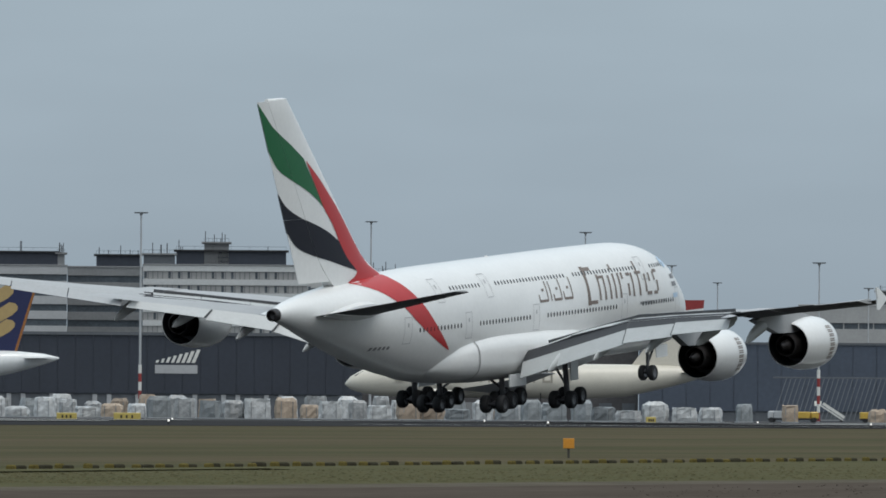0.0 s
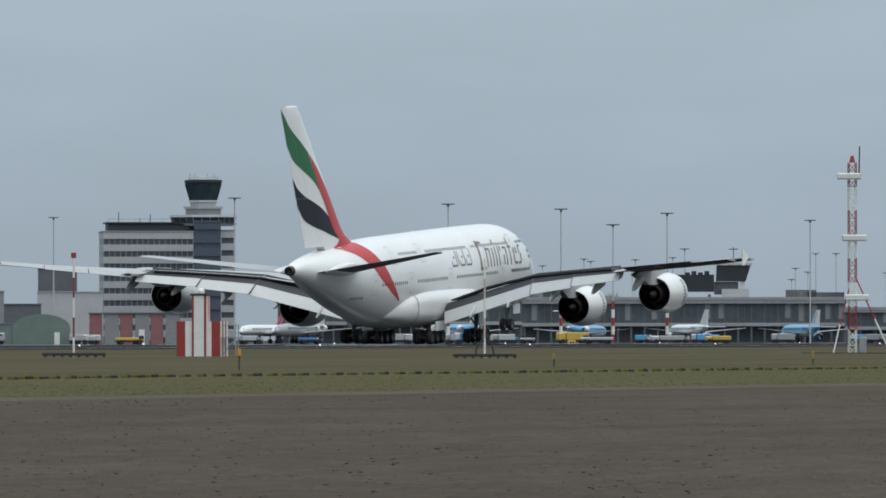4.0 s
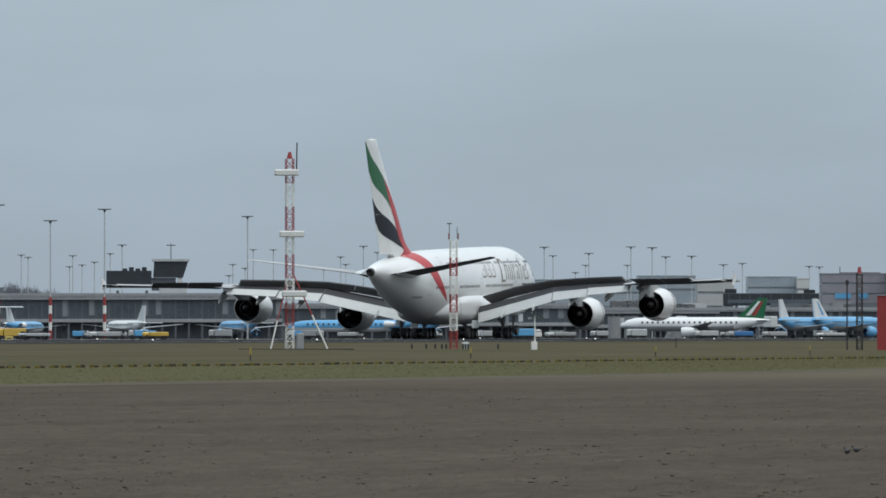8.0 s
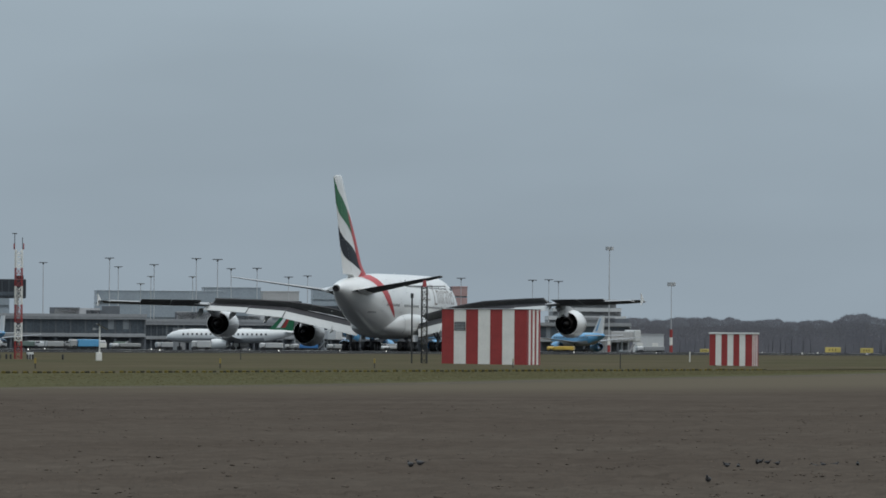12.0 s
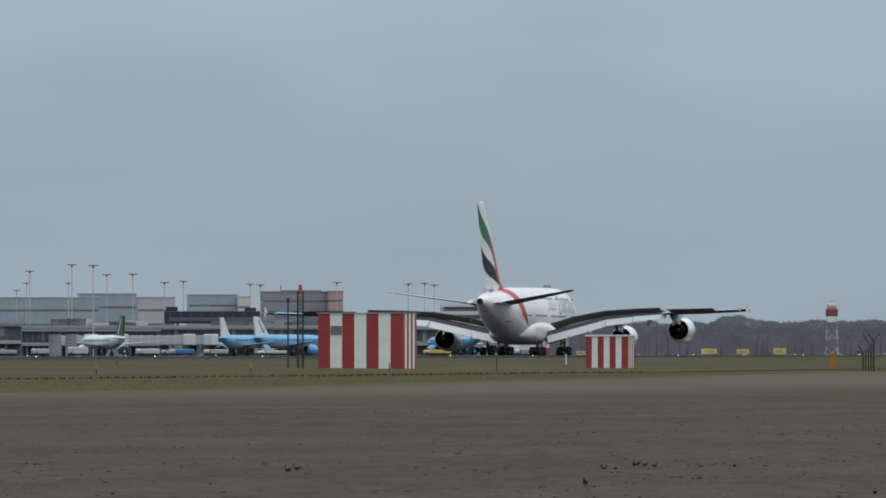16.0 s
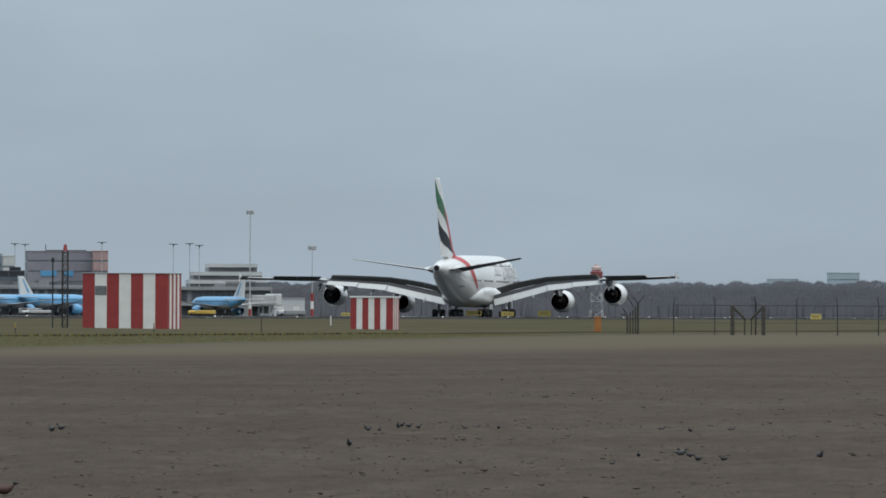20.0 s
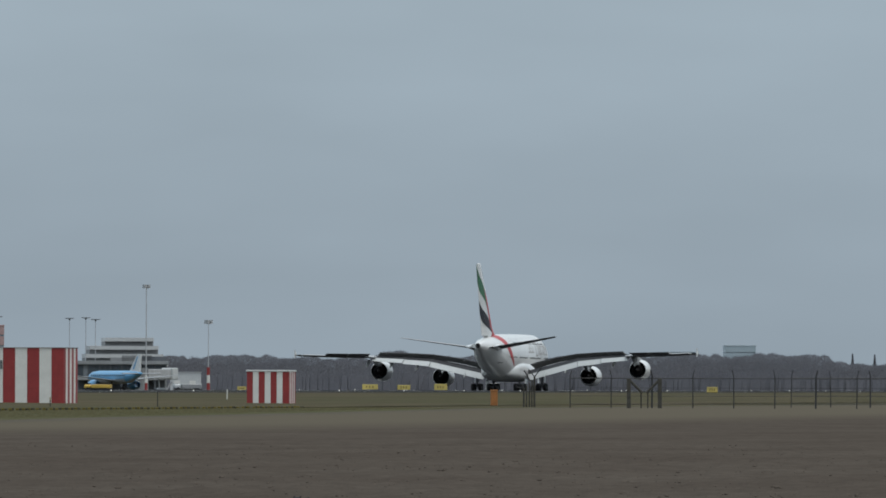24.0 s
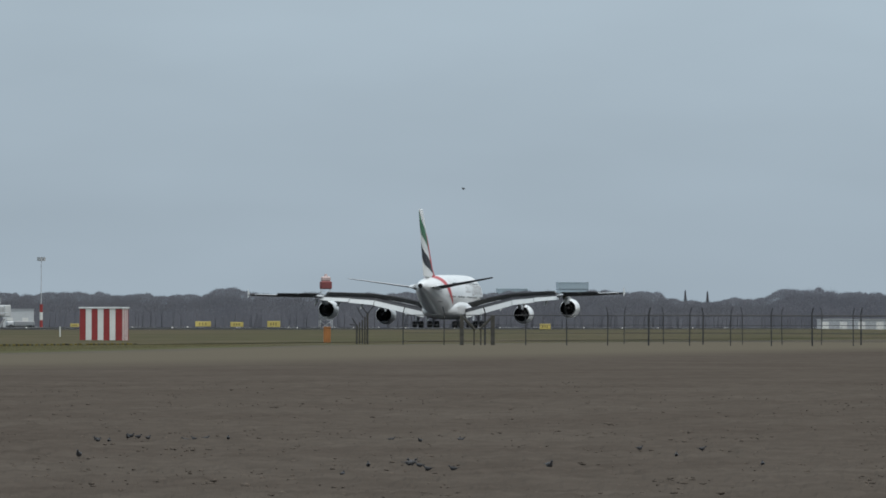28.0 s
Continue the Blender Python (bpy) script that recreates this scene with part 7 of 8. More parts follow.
office("tower_office", 70.449, 70.522, 2475, 28.38, 9, M_CONCRETEDARK, M_CONCRETE, "banded end bay of the office block")

# buildings left of the main tower
office("grey_block", 67.554, 68.342, 2350, 27.77, 5, M_BEIGE, M_BEIGE, "pale grey office block with few windows", roof_units=((0.58, 0.82, 3.2, M_SLATE),), band_share=0.74, mullions=9)
office("grey_block", 68.191, 68.707, 2420, 26.52, 5, M_BEIGE, M_BEIGE, "taller pale grey block with grouped windows", band_share=0.7, mullions=6)
D = 1950.0
w = across(66.614, 68.572, D)
bh = thing("blue_hangar", spot((66.614 + 68.572) / 2, D, -0.4), "large dark blue hangar with ribbed cladding", "building")
hh = 15.34
for i in range(14):
    block(bh, "cladding_panel", M_HAZYBLUEHALL, -w / 2 + w * i / 14, -w / 2 + w * (i + 1) / 14 - 0.08, 0, 0.4, 2.0, hh)
block(bh, "core", M_SLATE, -w / 2, w / 2, 0.42, 35, -0.3, hh - 0.1)
block(bh, "roof_edge", M_SLATE, -w / 2 - 0.2, w / 2 + 0.2, -0.2, 35, hh, hh + 0.5)
for i in range(6):
    block(bh, "hangar_door", M_SLATE, -w / 2 + w * (i + 0.1) / 6, -w / 2 + w * (i + 0.9) / 6, 0.3, 0.41, -0.3, 1.9)

# low sheds, containers and huts along the apron
def shed(name, az0, az1, d, h, mat, label, arched=False, doors=0, roof=None):
    w_ = across(az0, az1, d)
    t = thing(name, spot((az0 + az1) / 2, d, -0.4), label, "building")
    bm = bmesh.new()
    if arched:
        loft(bm, [[Vector((w_ / 2 * math.cos(math.pi * i / 12), y, h * 0.55 + h * 0.45 * math.sin(math.pi * i / 12))) for i in range(13)] + [Vector((-w_ / 2, y, -0.3)), Vector((w_ / 2, y, -0.3))] for y in (0, 8.0)])
    else:
        box(bm, -w_ / 2, w_ / 2, 0, 8, -0.3, h, 0.05)
    part("shell", bm, mat, t)
    if not arched:
        block(t, "roof", roof or M_CONCRETE, -w_ / 2 - 0.2, w_ / 2 + 0.2, -0.2, 8.2, h, h + 0.2)
    for i in range(doors):
        x = -w_ / 2 + w_ * (i + 0.25) / doors
        block(t, "door", M_WHITEPAINT, x, x + w_ / doors * 0.4, -0.06, -0.004, -0.1, min(h * 0.8, 2.6), "white door")
    return t


M_WAREHOUSE = material("dark_warehouse_cladding", (0.105, 0.10, 0.102), 0.75, vary=0.2, size=7.0, gloss=0.2)
M_BLUESTORE = material("dull_blue_cladding", (0.075, 0.135, 0.23), 0.7, vary=0.12, size=5.0)
wh = shed("warehouse", 64.984, 66.610, 1960, 14.89, M_WAREHOUSE, "long low dark grey warehouse behind the cargo apron", False, 0, M_SLATE)
w_ = across(64.984, 66.610, 1960)
for k in range(12):
    x = -w_ / 2 + w_ * (k + 0.3) / 12
    block(wh, "roller_door", M_SLATE if k % 4 else M_CONCRETEDARK, x, x + 2.6, -0.08, -0.004, -0.2, 3.4, "dark roller door")
shed("plant_house", 65.292, 65.561, 2010, 20.56, M_SLATE, "dark slate block above the warehouse", False, 0, M_SLATE)
shed("blue_store", 65.046, 65.185, 2150, 20.58, M_BLUESTORE, "dull blue store behind the warehouse", False, 0, M_SLATE)
hut = shed("arched_hut", 69.22, 69.56, 1650, 5.2, M_GREENHUT, "grey-green hut with an arched roof", True)
block(hut, "door", M_WHITEPAINT, 2.2, 3.1, -0.06, -0.004, -0.1, 2.1, "narrow white door")
shed("long_shed", 68.96, 69.212, 1720, 3.6, M_GREENHUT, "low grey-green shed on the apron", False, 0, M_GREENHUT)
shed("storage_container", 68.70, 68.85, 1710, 2.9, M_BLUESTORE, "dull blue storage container on the apron", False, 0, M_BLUESTORE)
shed("pale_hall", 69.366, 69.75, 2300, 12.0, M_CONCRETE, "low pale hall behind the green hut", False, 0)
shed("slate_block", 69.37, 69.60, 2400, 18.3, M_SLATE, "dark slate block behind the pale hall", False, 0, M_SLATE)
for k in range(6):
    a0 = 69.672 + 0.09 * k
    shed("storage_container", a0, a0 + (0.085 if k % 2 else 0.075), 1680, 5.3, M_CONCRETEDARK if k % 2 else M_CONTAINER, "dull grey storage container" if k % 2 else "brick red storage container", False, 1 if k == 3 else 0, M_SLATE)
shed("grey_hall", 68.624, 69.389, 2000, 8.04, M_SLATE, "dark grey flat-roofed hall behind the apron", False, 5, M_SLATE)
shed("grey_hall", 68.598, 69.170, 1850, 10.01, M_CONCRETEDARK, "grey flat-roofed hall with doors", False, 4)


# the long terminal piers
M_CANOPY = material("pale_canopy", (0.30, 0.31, 0.32), 0.75, vary=0.14, size=5.0)
M_BLIND = material("drawn_blind", (0.24, 0.26, 0.275), 0.6, vary=0.15, size=2.0)


def pier(az0, az1, d, h_roof, h_wall, bays, label, depth=25.0, canopy=True):
    w_ = across(az0, az1, d)
    t = thing("terminal_pier", spot((az0 + az1) / 2, d, -0.4), label, "building")
    block(t, "ground_floor", M_SLATE, -w_ / 2, w_ / 2, 1.5, depth, -0.3, h_wall * 0.42, "dark ground floor")
    block(t, "glazing", M_STRIPGLASS, -w_ / 2, w_ / 2, 0.6, depth, h_wall * 0.5, h_wall, "long dark window wall")
    block(t, "floor_edge", M_PIERROOF, -w_ / 2 - 0.1, w_ / 2 + 0.1, 0.2, depth, h_wall * 0.42, h_wall * 0.5)
    block(t, "roof", M_PIERROOF, -w_ / 2 - 0.4, w_ / 2 + 0.4, -0.5, depth + 0.5, h_wall, h_roof, "flat pale roof edge", 0.08)
    block(t, "canopy", M_CANOPY, -w_ / 2 - 0.1, w_ / 2 + 0.1, -2.6, 0.18, h_wall * 0.42, h_wall * 0.42 + 0.75, "long pale walkway canopy", 0.05)
    block(t, "parapet", M_CANOPY, -w_ / 2 - 0.45, w_ / 2 + 0.45, -0.6, -0.52, h_roof - 0.5, h_roof + 0.12)
    rr = random.Random(int(az0 * 31))
    for k in range(bays + 1):
        x = -w_ / 2 + w_ * k / bays
        block(t, "column", M_PIERFRAME, x - 0.16, x + 0.16, 0.25, 0.55, h_wall * 0.42 + 0.77, h_wall - 0.02)
        block(t, "leg", M_SLATE, x - 0.2, x + 0.2, -2.3, -1.9, -0.3, h_wall * 0.42 - 0.01)
    for k in range(bays):
        x = -w_ / 2 + w_ * (k + 0.5) / bays
        block(t, "mullion", M_PIERFRAME, x - 0.05, x + 0.05, 0.45, 0.58, h_wall * 0.5 + 0.02, h_wall - 0.02)
        if rr.random() < 0.4:
            block(t, "blind", M_BLIND, x + 0.1, x + w_ / bays * 0.42, 0.5, 0.57, h_wall * 0.5 + rr.uniform(0.1, 1.2), h_wall - 0.05, "pale drawn blind")
    for k in range(max(3, bays // 3)):
        x = -w_ / 2 + w_ * rr.random()
        ww = rr.uniform(1.5, 5)
        block(t, "roof_plant", rr.choice((M_CONCRETEDARK, M_SLATE, M_CONCRETE)), max(x - ww, -w_ / 2), min(x + ww, w_ / 2), 6, 10, h_roof, h_roof + rr.uniform(0.7, 2.0))
    return t


pier(70.785, 72.216, 2080, 10.36, 9.16, 22, "long two-storey glazed terminal pier")
pier(72.078, 74.121, 2150, 9.98, 8.61, 26, "terminal pier with grey window band")
pier(74.125, 75.875, 2110, 7.61, 6.51, 20, "terminal pier with tall windows")
pier(75.878, 76.686, 2180, 6.80, 5.54, 24, "low terminal pier with jet bridges")
pier(76.690, 77.817, 2260, 7.06, 6.14, 20, "distant low terminal pier")
pier(78.203, 78.726, 1980, 6.09, 5.40, 8, "pier end with a flat canopy", 12)


def roof_cabin(az0, az1, d, z0, z1, label, flare=False):
    w_ = across(az0, az1, d)
    t = thing("pier_control_cabin", spot((az0 + az1) / 2, d, -0.4), label, "building", "pier control cabins")
    if flare:
        bm = bmesh.new()
        zm = z0 + (z1 - z0) * 0.45
        loft(bm, [[Vector((x * s, y, z)) for x, y in ((w_ * 0.08, 0), (w_ * 0.45, 0), (w_ * 0.45, 8), (w_ * 0.08, 8))] for s, z in ((1.0, zm), (1.14, z1))])
        part("cab", bm, M_CABIN, t, "flared glazed cab")
        block(t, "cab_roof", M_CONCRETE, w_ * 0.06, w_ * 0.53, -0.3, 8.3, z1, z1 + 0.5)
        block(t, "cab_base", M_BAND, w_ * 0.38, w_ * 0.44, 0.3, 7.5, z0, zm - 0.05)
        block(t, "body", M_CABIN, -w_ / 2, w_ * 0.06, 0, 8, z0 + 0.6, z0 + (z1 - z0) * 0.68, "black box cabin")
        block(t, "link", M_SLATE, w_ * 0.061, w_ * 0.36, 1, 8, z0, zm - 0.1)
        for k in range(4):
            block(t, "roof_plant", M_CABIN, -w_ * 0.3 + w_ * 0.08 * k, -w_ * 0.24 + w_ * 0.08 * k, 2, 5, z0 + (z1 - z0) * 0.68, z0 + (z1 - z0) * 0.68 + 0.5 + 0.3 * (k % 2))
        bm = bmesh.new()
        rod(bm, (w_ * 0.3, 4, z1 + 0.5), (w_ * 0.3, 4, z1 + 4.0), 0.1)
        rod(bm, (w_ * 0.3 - 1, 4, z1 + 3.6), (w_ * 0.3 + 1, 4, z1 + 3.6), 0.1)
        part("aerial", bm, M_STEELDARK, t)
    else:
        block(t, "body", M_CABIN, -w_ / 2, w_ / 2, 0, 8, z0, z1, "dark box cabin", 0.15)
        block(t, "plant", M_CABIN, -w_ * 0.48, -w_ * 0.36, 1, 5, z1, z1 + 1.0)
        block(t, "plant", M_CABIN, w_ * 0.34, w_ * 0.46, 1, 4, z1, z1 + 0.8)
        for k in range(8):
            block(t, "cladding_seam", M_SLATE, -w_ * 0.44 + w_ * 0.11 * k, -w_ * 0.44 + w_ * 0.11 * k + 0.08, -0.03, -0.004, z0 + 0.2, z1 - 0.3)
        block(t, "lower_panel", M_STRIPGLASS, -w_ * 0.45, w_ * 0.45, -0.05, -0.004, z0 + 0.6, z0 + 1.4)
    for s in (-0.36, 0.0, 0.36):
        block(t, "stilt", M_CONCRETEDARK, w_ * s - 0.3, w_ * s + 0.3, 2, 3, z0 - 3.9, z0)
    return t


roof_cabin(71.348, 71.722, 2086, 10.92, 15.26, "dark box cabin standing on the pier roof")
roof_cabin(73.085, 73.561, 2157, 10.71, 17.18, "dark control cabin with a flared glazed end", True)
roof_cabin(74.809, 75.174, 2117, 11.04, 15.19, "black box cabin on stilts above the pier")
roof_cabin(76.717, 77.282, 2267, 7.63, 10.51, "long low black box on the pier roof")


# jet bridges
def jet_bridge(az, d, ln, turn, label):
    t = thing("jet_bridge", spot(az, d, -0.4, turn) @ Matrix.Diagonal((0.62, 0.62, 0.62, 1.0)), label, "jet bridge", "jet bridges")
    tun = part("tunnel", boxm(-ln / 2, ln / 2, -1.5, 1.5, 4.2, 7.2, 0.15), M_CONCRETE, t, "long pale tunnel")
    for k in range(int(ln / 3)):
        part("tunnel_rib", boxm(-ln / 2 + 1 + 3 * k, -ln / 2 + 1.2 + 3 * k, -1.58, 1.58, 4.15, 7.28), M_BAND, tun)
    part("head", boxm(ln / 2, ln / 2 + 3.6, -2.2, 2.2, 3.9, 7.7, 0.25), M_BAND, t)
    part("rotunda", (lambda b: (rod(b, (-ln / 2 - 1.5, 0, -0.2), (-ln / 2 - 1.5, 0, 7.6), 2.2, seg=14), b)[-1])(bmesh.new()), M_CONCRETEDARK, t)
    for x in (ln * 0.3,):
        part("drive_leg", (lambda b: (rod(b, (x, -1.2, 0), (x, -1.2, 4.2), 0.35), rod(b, (x, 1.2, 0), (x, 1.2, 4.2), 0.35), rod(b, (x - 0.2, -1.9, 0.6), (x - 0.2, 1.9, 0.6), 0.6, seg=12), b)[-1])(bmesh.new()), M_STEELGREY, t)
    part("stairs", (lambda b: (box(b, -0.5, 4.5, -2.4, -1.7, 0, 0.25, m=Matrix.Translation((ln / 2 - 4, 0, 0.2)) @ Matrix.Rotation(radians(-40), 4, "Y")), b)[-1])(bmesh.new()), M_STEELGREY, t)


for az, d, ln, tn in ((76.320, 2050, 14, 5), (76.650, 2060, 22, -12), (76.900, 2075, 9, -30), (76.180, 2080, 10, 20), (78.663, 1960, 15, 60)):
    jet_bridge(az, d, ln, tn, "pale enclosed jet bridge on wheeled legs")

# parked aircraft
jet(62.086, 1800, 176, 70, M_JETWHITE, M_JETWHITE, M_TAILNAVY, "white cargo jet with gold plumes on a navy tail", dia=6.6, span=60, fin_h=13.0, lift=2.9, fwd=0.08, fin_te=(-0.445, -0.385), feather=M_TAILGOLD)
jet(65.97, 1740, 180, 66, M_JETCREAM, M_JETCREAM, M_JETCREAM, "cream cargo jet with red, white and green bands on its tail", dia=6.2, tip=((M_REDPAINT, 0.82, 0.995), (M_JETWHITE, 0.75, 0.82), (M_TAILGREEN, 0.66, 0.75)), span=60, bars=10, fin_h=11.6, lift=1.3, fin_te=(-0.472, -0.455), fwd=0.11)
for az, d, hd, L, top, belly, tail, lab, kw in (
        (68.503, 1780, 112, 28, M_SKYBLUE, M_JETWHITE, M_JETWHITE, "light blue and white jet beside parked trucks", {}),
        (70.917, 2000, 250, 30, M_JETGREY, M_JETGREY, M_JETWHITE, "grey T-tailed jet parked nose away", {"t_tail": True}),
        (70.699, 2000, 250, 28, M_JETWHITE, M_JETGREY, M_REDPAINT, "white jet with a red tail tip", {"tail_mark": (M_SKYBLUE,)}),
        (70.889, 2000, 250, 28, M_JETWHITE, M_JETGREY, M_JETWHITE, "white T-tailed jet parked nose away", {"t_tail": True}),
        (71.866, 1950, 102, 28, M_SKYBLUE, M_JETWHITE, M_JETWHITE, "light blue jet parked at an angle by the pier", {"t_tail": True}),
        (72.602, 1950, 74, 26, M_SKYBLUE, M_JETWHITE, M_JETWHITE, "light blue T-tailed jet at the pier", {"t_tail": True}),
        (73.208, 2000, 106, 28, M_JETWHITE, M_JETGREY, M_JETWHITE, "white jet with a tall white tail", {}),
        (74.935, 2000, 107, 28, M_SKYBLUE, M_JETWHITE, M_JETWHITE, "light blue jet with white tail on the apron", {}),
        (73.867, 2040, 106, 28, M_SKYBLUE, M_JETWHITE, M_JETWHITE, "light blue jet with a white tail by the pier", {"tail_mark": (M_SKYBLUE,)}),
        (77.174, 2110, 74, 35, M_SKYBLUE, M_JETGREY, M_JETWHITE, "light blue jet with a white tail at the gate", {}),
        (77.450, 2130, 64, 36, M_SKYBLUE, M_JETGREY, M_JETWHITE, "light blue wide jet at the gate", {"tail_mark": (M_SKYBLUE,)}),
        (78.429, 1900, 110, 30, M_SKYBLUE, M_JETGREY, M_JETWHITE, "small light blue jet at the end of the pier", {"tail_mark": (M_SKYBLUE,)})):
    jet(az, d, hd, L, top, belly, tail, lab, **kw)
ROLLING = jet(74.550, 1960, 166, 28, M_SKYBLUE, M_JETWHITE, M_JETWHITE, "light blue T-tailed jet rolling along the apron", t_tail=True)
# the belly grey puts the shade under this white hull into colour
TAXIING = jet(76.553, 1985, 172, 31, M_JETWHITE, M_JETGREY, M_TAILGREEN, "white jet with a green and red tail taxiing past", dia=2.9, tail_mark=(M_JETWHITE, M_REDPAINT), fin_h=3.9)


# ground vehicles and stairs
def truck(az, d, ln, h, mat, cab, label, turn=0.0):
    t = thing("service_truck", spot(az, d, -0.4, turn), label, "truck", "service trucks")
    part("load_box", boxm(-ln / 2, ln * 0.22, -1.2, 1.2, 0.7, h, 0.08), mat, t)
    cb_ = part("cab", boxm(ln * 0.24, ln / 2, -1.15, 1.15, 0.6, min(h, 2.5), 0.2), cab, t)
    part("windscreen", boxm(ln * 0.3, ln * 0.48, -1.17, -1.155, 1.5, min(h, 2.5) - 0.25), M_GLASS, cb_)
    part("chassis", boxm(-ln / 2, ln / 2, -0.9, 0.9, 0.42, 0.66), M_STEELDARK, t)
    for x in (-ln * 0.33, ln * 0.34):
        for y in (-1.0, 1.0):
            part("wheel", (lambda b: (rod(b, (x, y - 0.15, 0.45), (x, y + 0.15, 0.45), 0.45, seg=12), b)[-1])(bmesh.new()), M_TYRE, t)


def air_stairs(az, d, turn, label):
    t = thing("passenger_stairs", spot(az, d, -0.4, turn) @ Matrix.Diagonal((0.66, 0.66, 0.66, 1.0)), label, "stairs", "passenger stairs")
    part("flight", (lambda b: (box(b, -3.6, 3.6, -1.0, 1.0, -0.2, 0.2, m=Matrix.Translation((0, 0, 2.6)) @ Matrix.Rotation(radians(-33), 4, "Y")), b)[-1])(bmesh.new()), M_WHITEPAINT, t)
    for y in (-1.0, 1.0):
        part("rail", (lambda b: (box(b, -3.6, 3.6, y - 0.05, y + 0.05, 0.4, 1.2, m=Matrix.Translation((0, 0, 2.6)) @ Matrix.Rotation(radians(-33), 4, "Y")), b)[-1])(bmesh.new()), M_WHITEPAINT, t)
    part("landing", boxm(3.0, 5.0, -1.1, 1.1, 4.5, 4.75), M_WHITEPAINT, t)
    part("landing_rail", boxm(3.0, 5.0, -1.15, -1.05, 4.75, 5.9), M_WHITEPAINT, t)
    part("frame", (lambda b: (rod(b, (4.2, 0.8, 0.3), (4.2, 0.8, 4.6), 0.14), rod(b, (4.2, -0.8, 0.3), (4.2, -0.8, 4.6), 0.14), box(b, -3.5, 4.6, -0.9, 0.9, 0.4, 0.7), b)[-1])(bmesh.new()), M_STEELGREY, t)
    for x in (-2.6, 3.6):
        part("wheel", (lambda b: (rod(b, (x, -1.0, 0.4), (x, 1.0, 0.4), 0.4, seg=12), b)[-1])(bmesh.new()), M_TYRE, t)


for az, tn in ((67.752, 180), (71.652, 0)):
    air_stairs(az, 1800.0, tn, "white mobile passenger stairs")
rng = random.Random(31)
cols = ((M_VEHWHITE, M_VEHWHITE, "white service truck on the apron"), (M_VEHYELLOW, M_VEHYELLOW, "yellow service truck on the apron"), (M_VEHBLUE, M_VEHWHITE, "blue and white catering truck on the apron"), (M_SKYBLUE, M_VEHWHITE, "light blue service truck on the apron"), (M_GREENHUT, M_VEHWHITE, "green container truck on the apron"))
for az, h, k in ((67.444, 3.2, 0), (67.577, 3.0, 1), (68.011, 3.0, 1), (68.643, 2.6, 3), (69.090, 3.4, 4), (69.497, 2.6, 2), (69.655, 2.8, 0), (69.908, 2.0, 1), (70.619, 2.4, 0), (71.243, 2.6, 0), (71.493, 3.0, 0), (71.891, 3.2, 2), (71.983, 2.2, 0), (72.116, 2.0, 2), (72.517, 3.4, 1), (72.66, 2.0, 0), (73.073, 2.4, 0), (73.374, 2.3, 1), (73.757, 3.0, 0), (74.522, 2.2, 0), (74.993, 2.4, 0), (75.369, 2.6, 0), (75.515, 3.2, 3), (75.568, 3.0, 3), (75.758, 2.2, 0), (76.620, 2.6, 0), (76.819, 2.4, 2), (77.317, 2.6, 0), (77.351, 2.0, 0), (78.325, 2.2, 1), (78.850, 2.4, 0)):
    mat, cab_, lab = cols[k]
    truck(az, rng.uniform(1620, 1700), rng.uniform(3.5, 5.5), h * 0.6, mat, cab_, lab, rng.choice((0, 180)) + rng.uniform(-12, 12))
for i in range(34):
    az = rng.uniform(67.745, 77.085)
    mat, cab_, lab = cols[rng.choices(range(5), (7, 0.8, 2, 2, 1))[0]]
    truck(az, rng.uniform(1640, 1770), rng.uniform(2.4, 4.4), rng.uniform(1.1, 1.9), mat, cab_, lab, rng.choice((0, 180)) + rng.uniform(-20, 20))

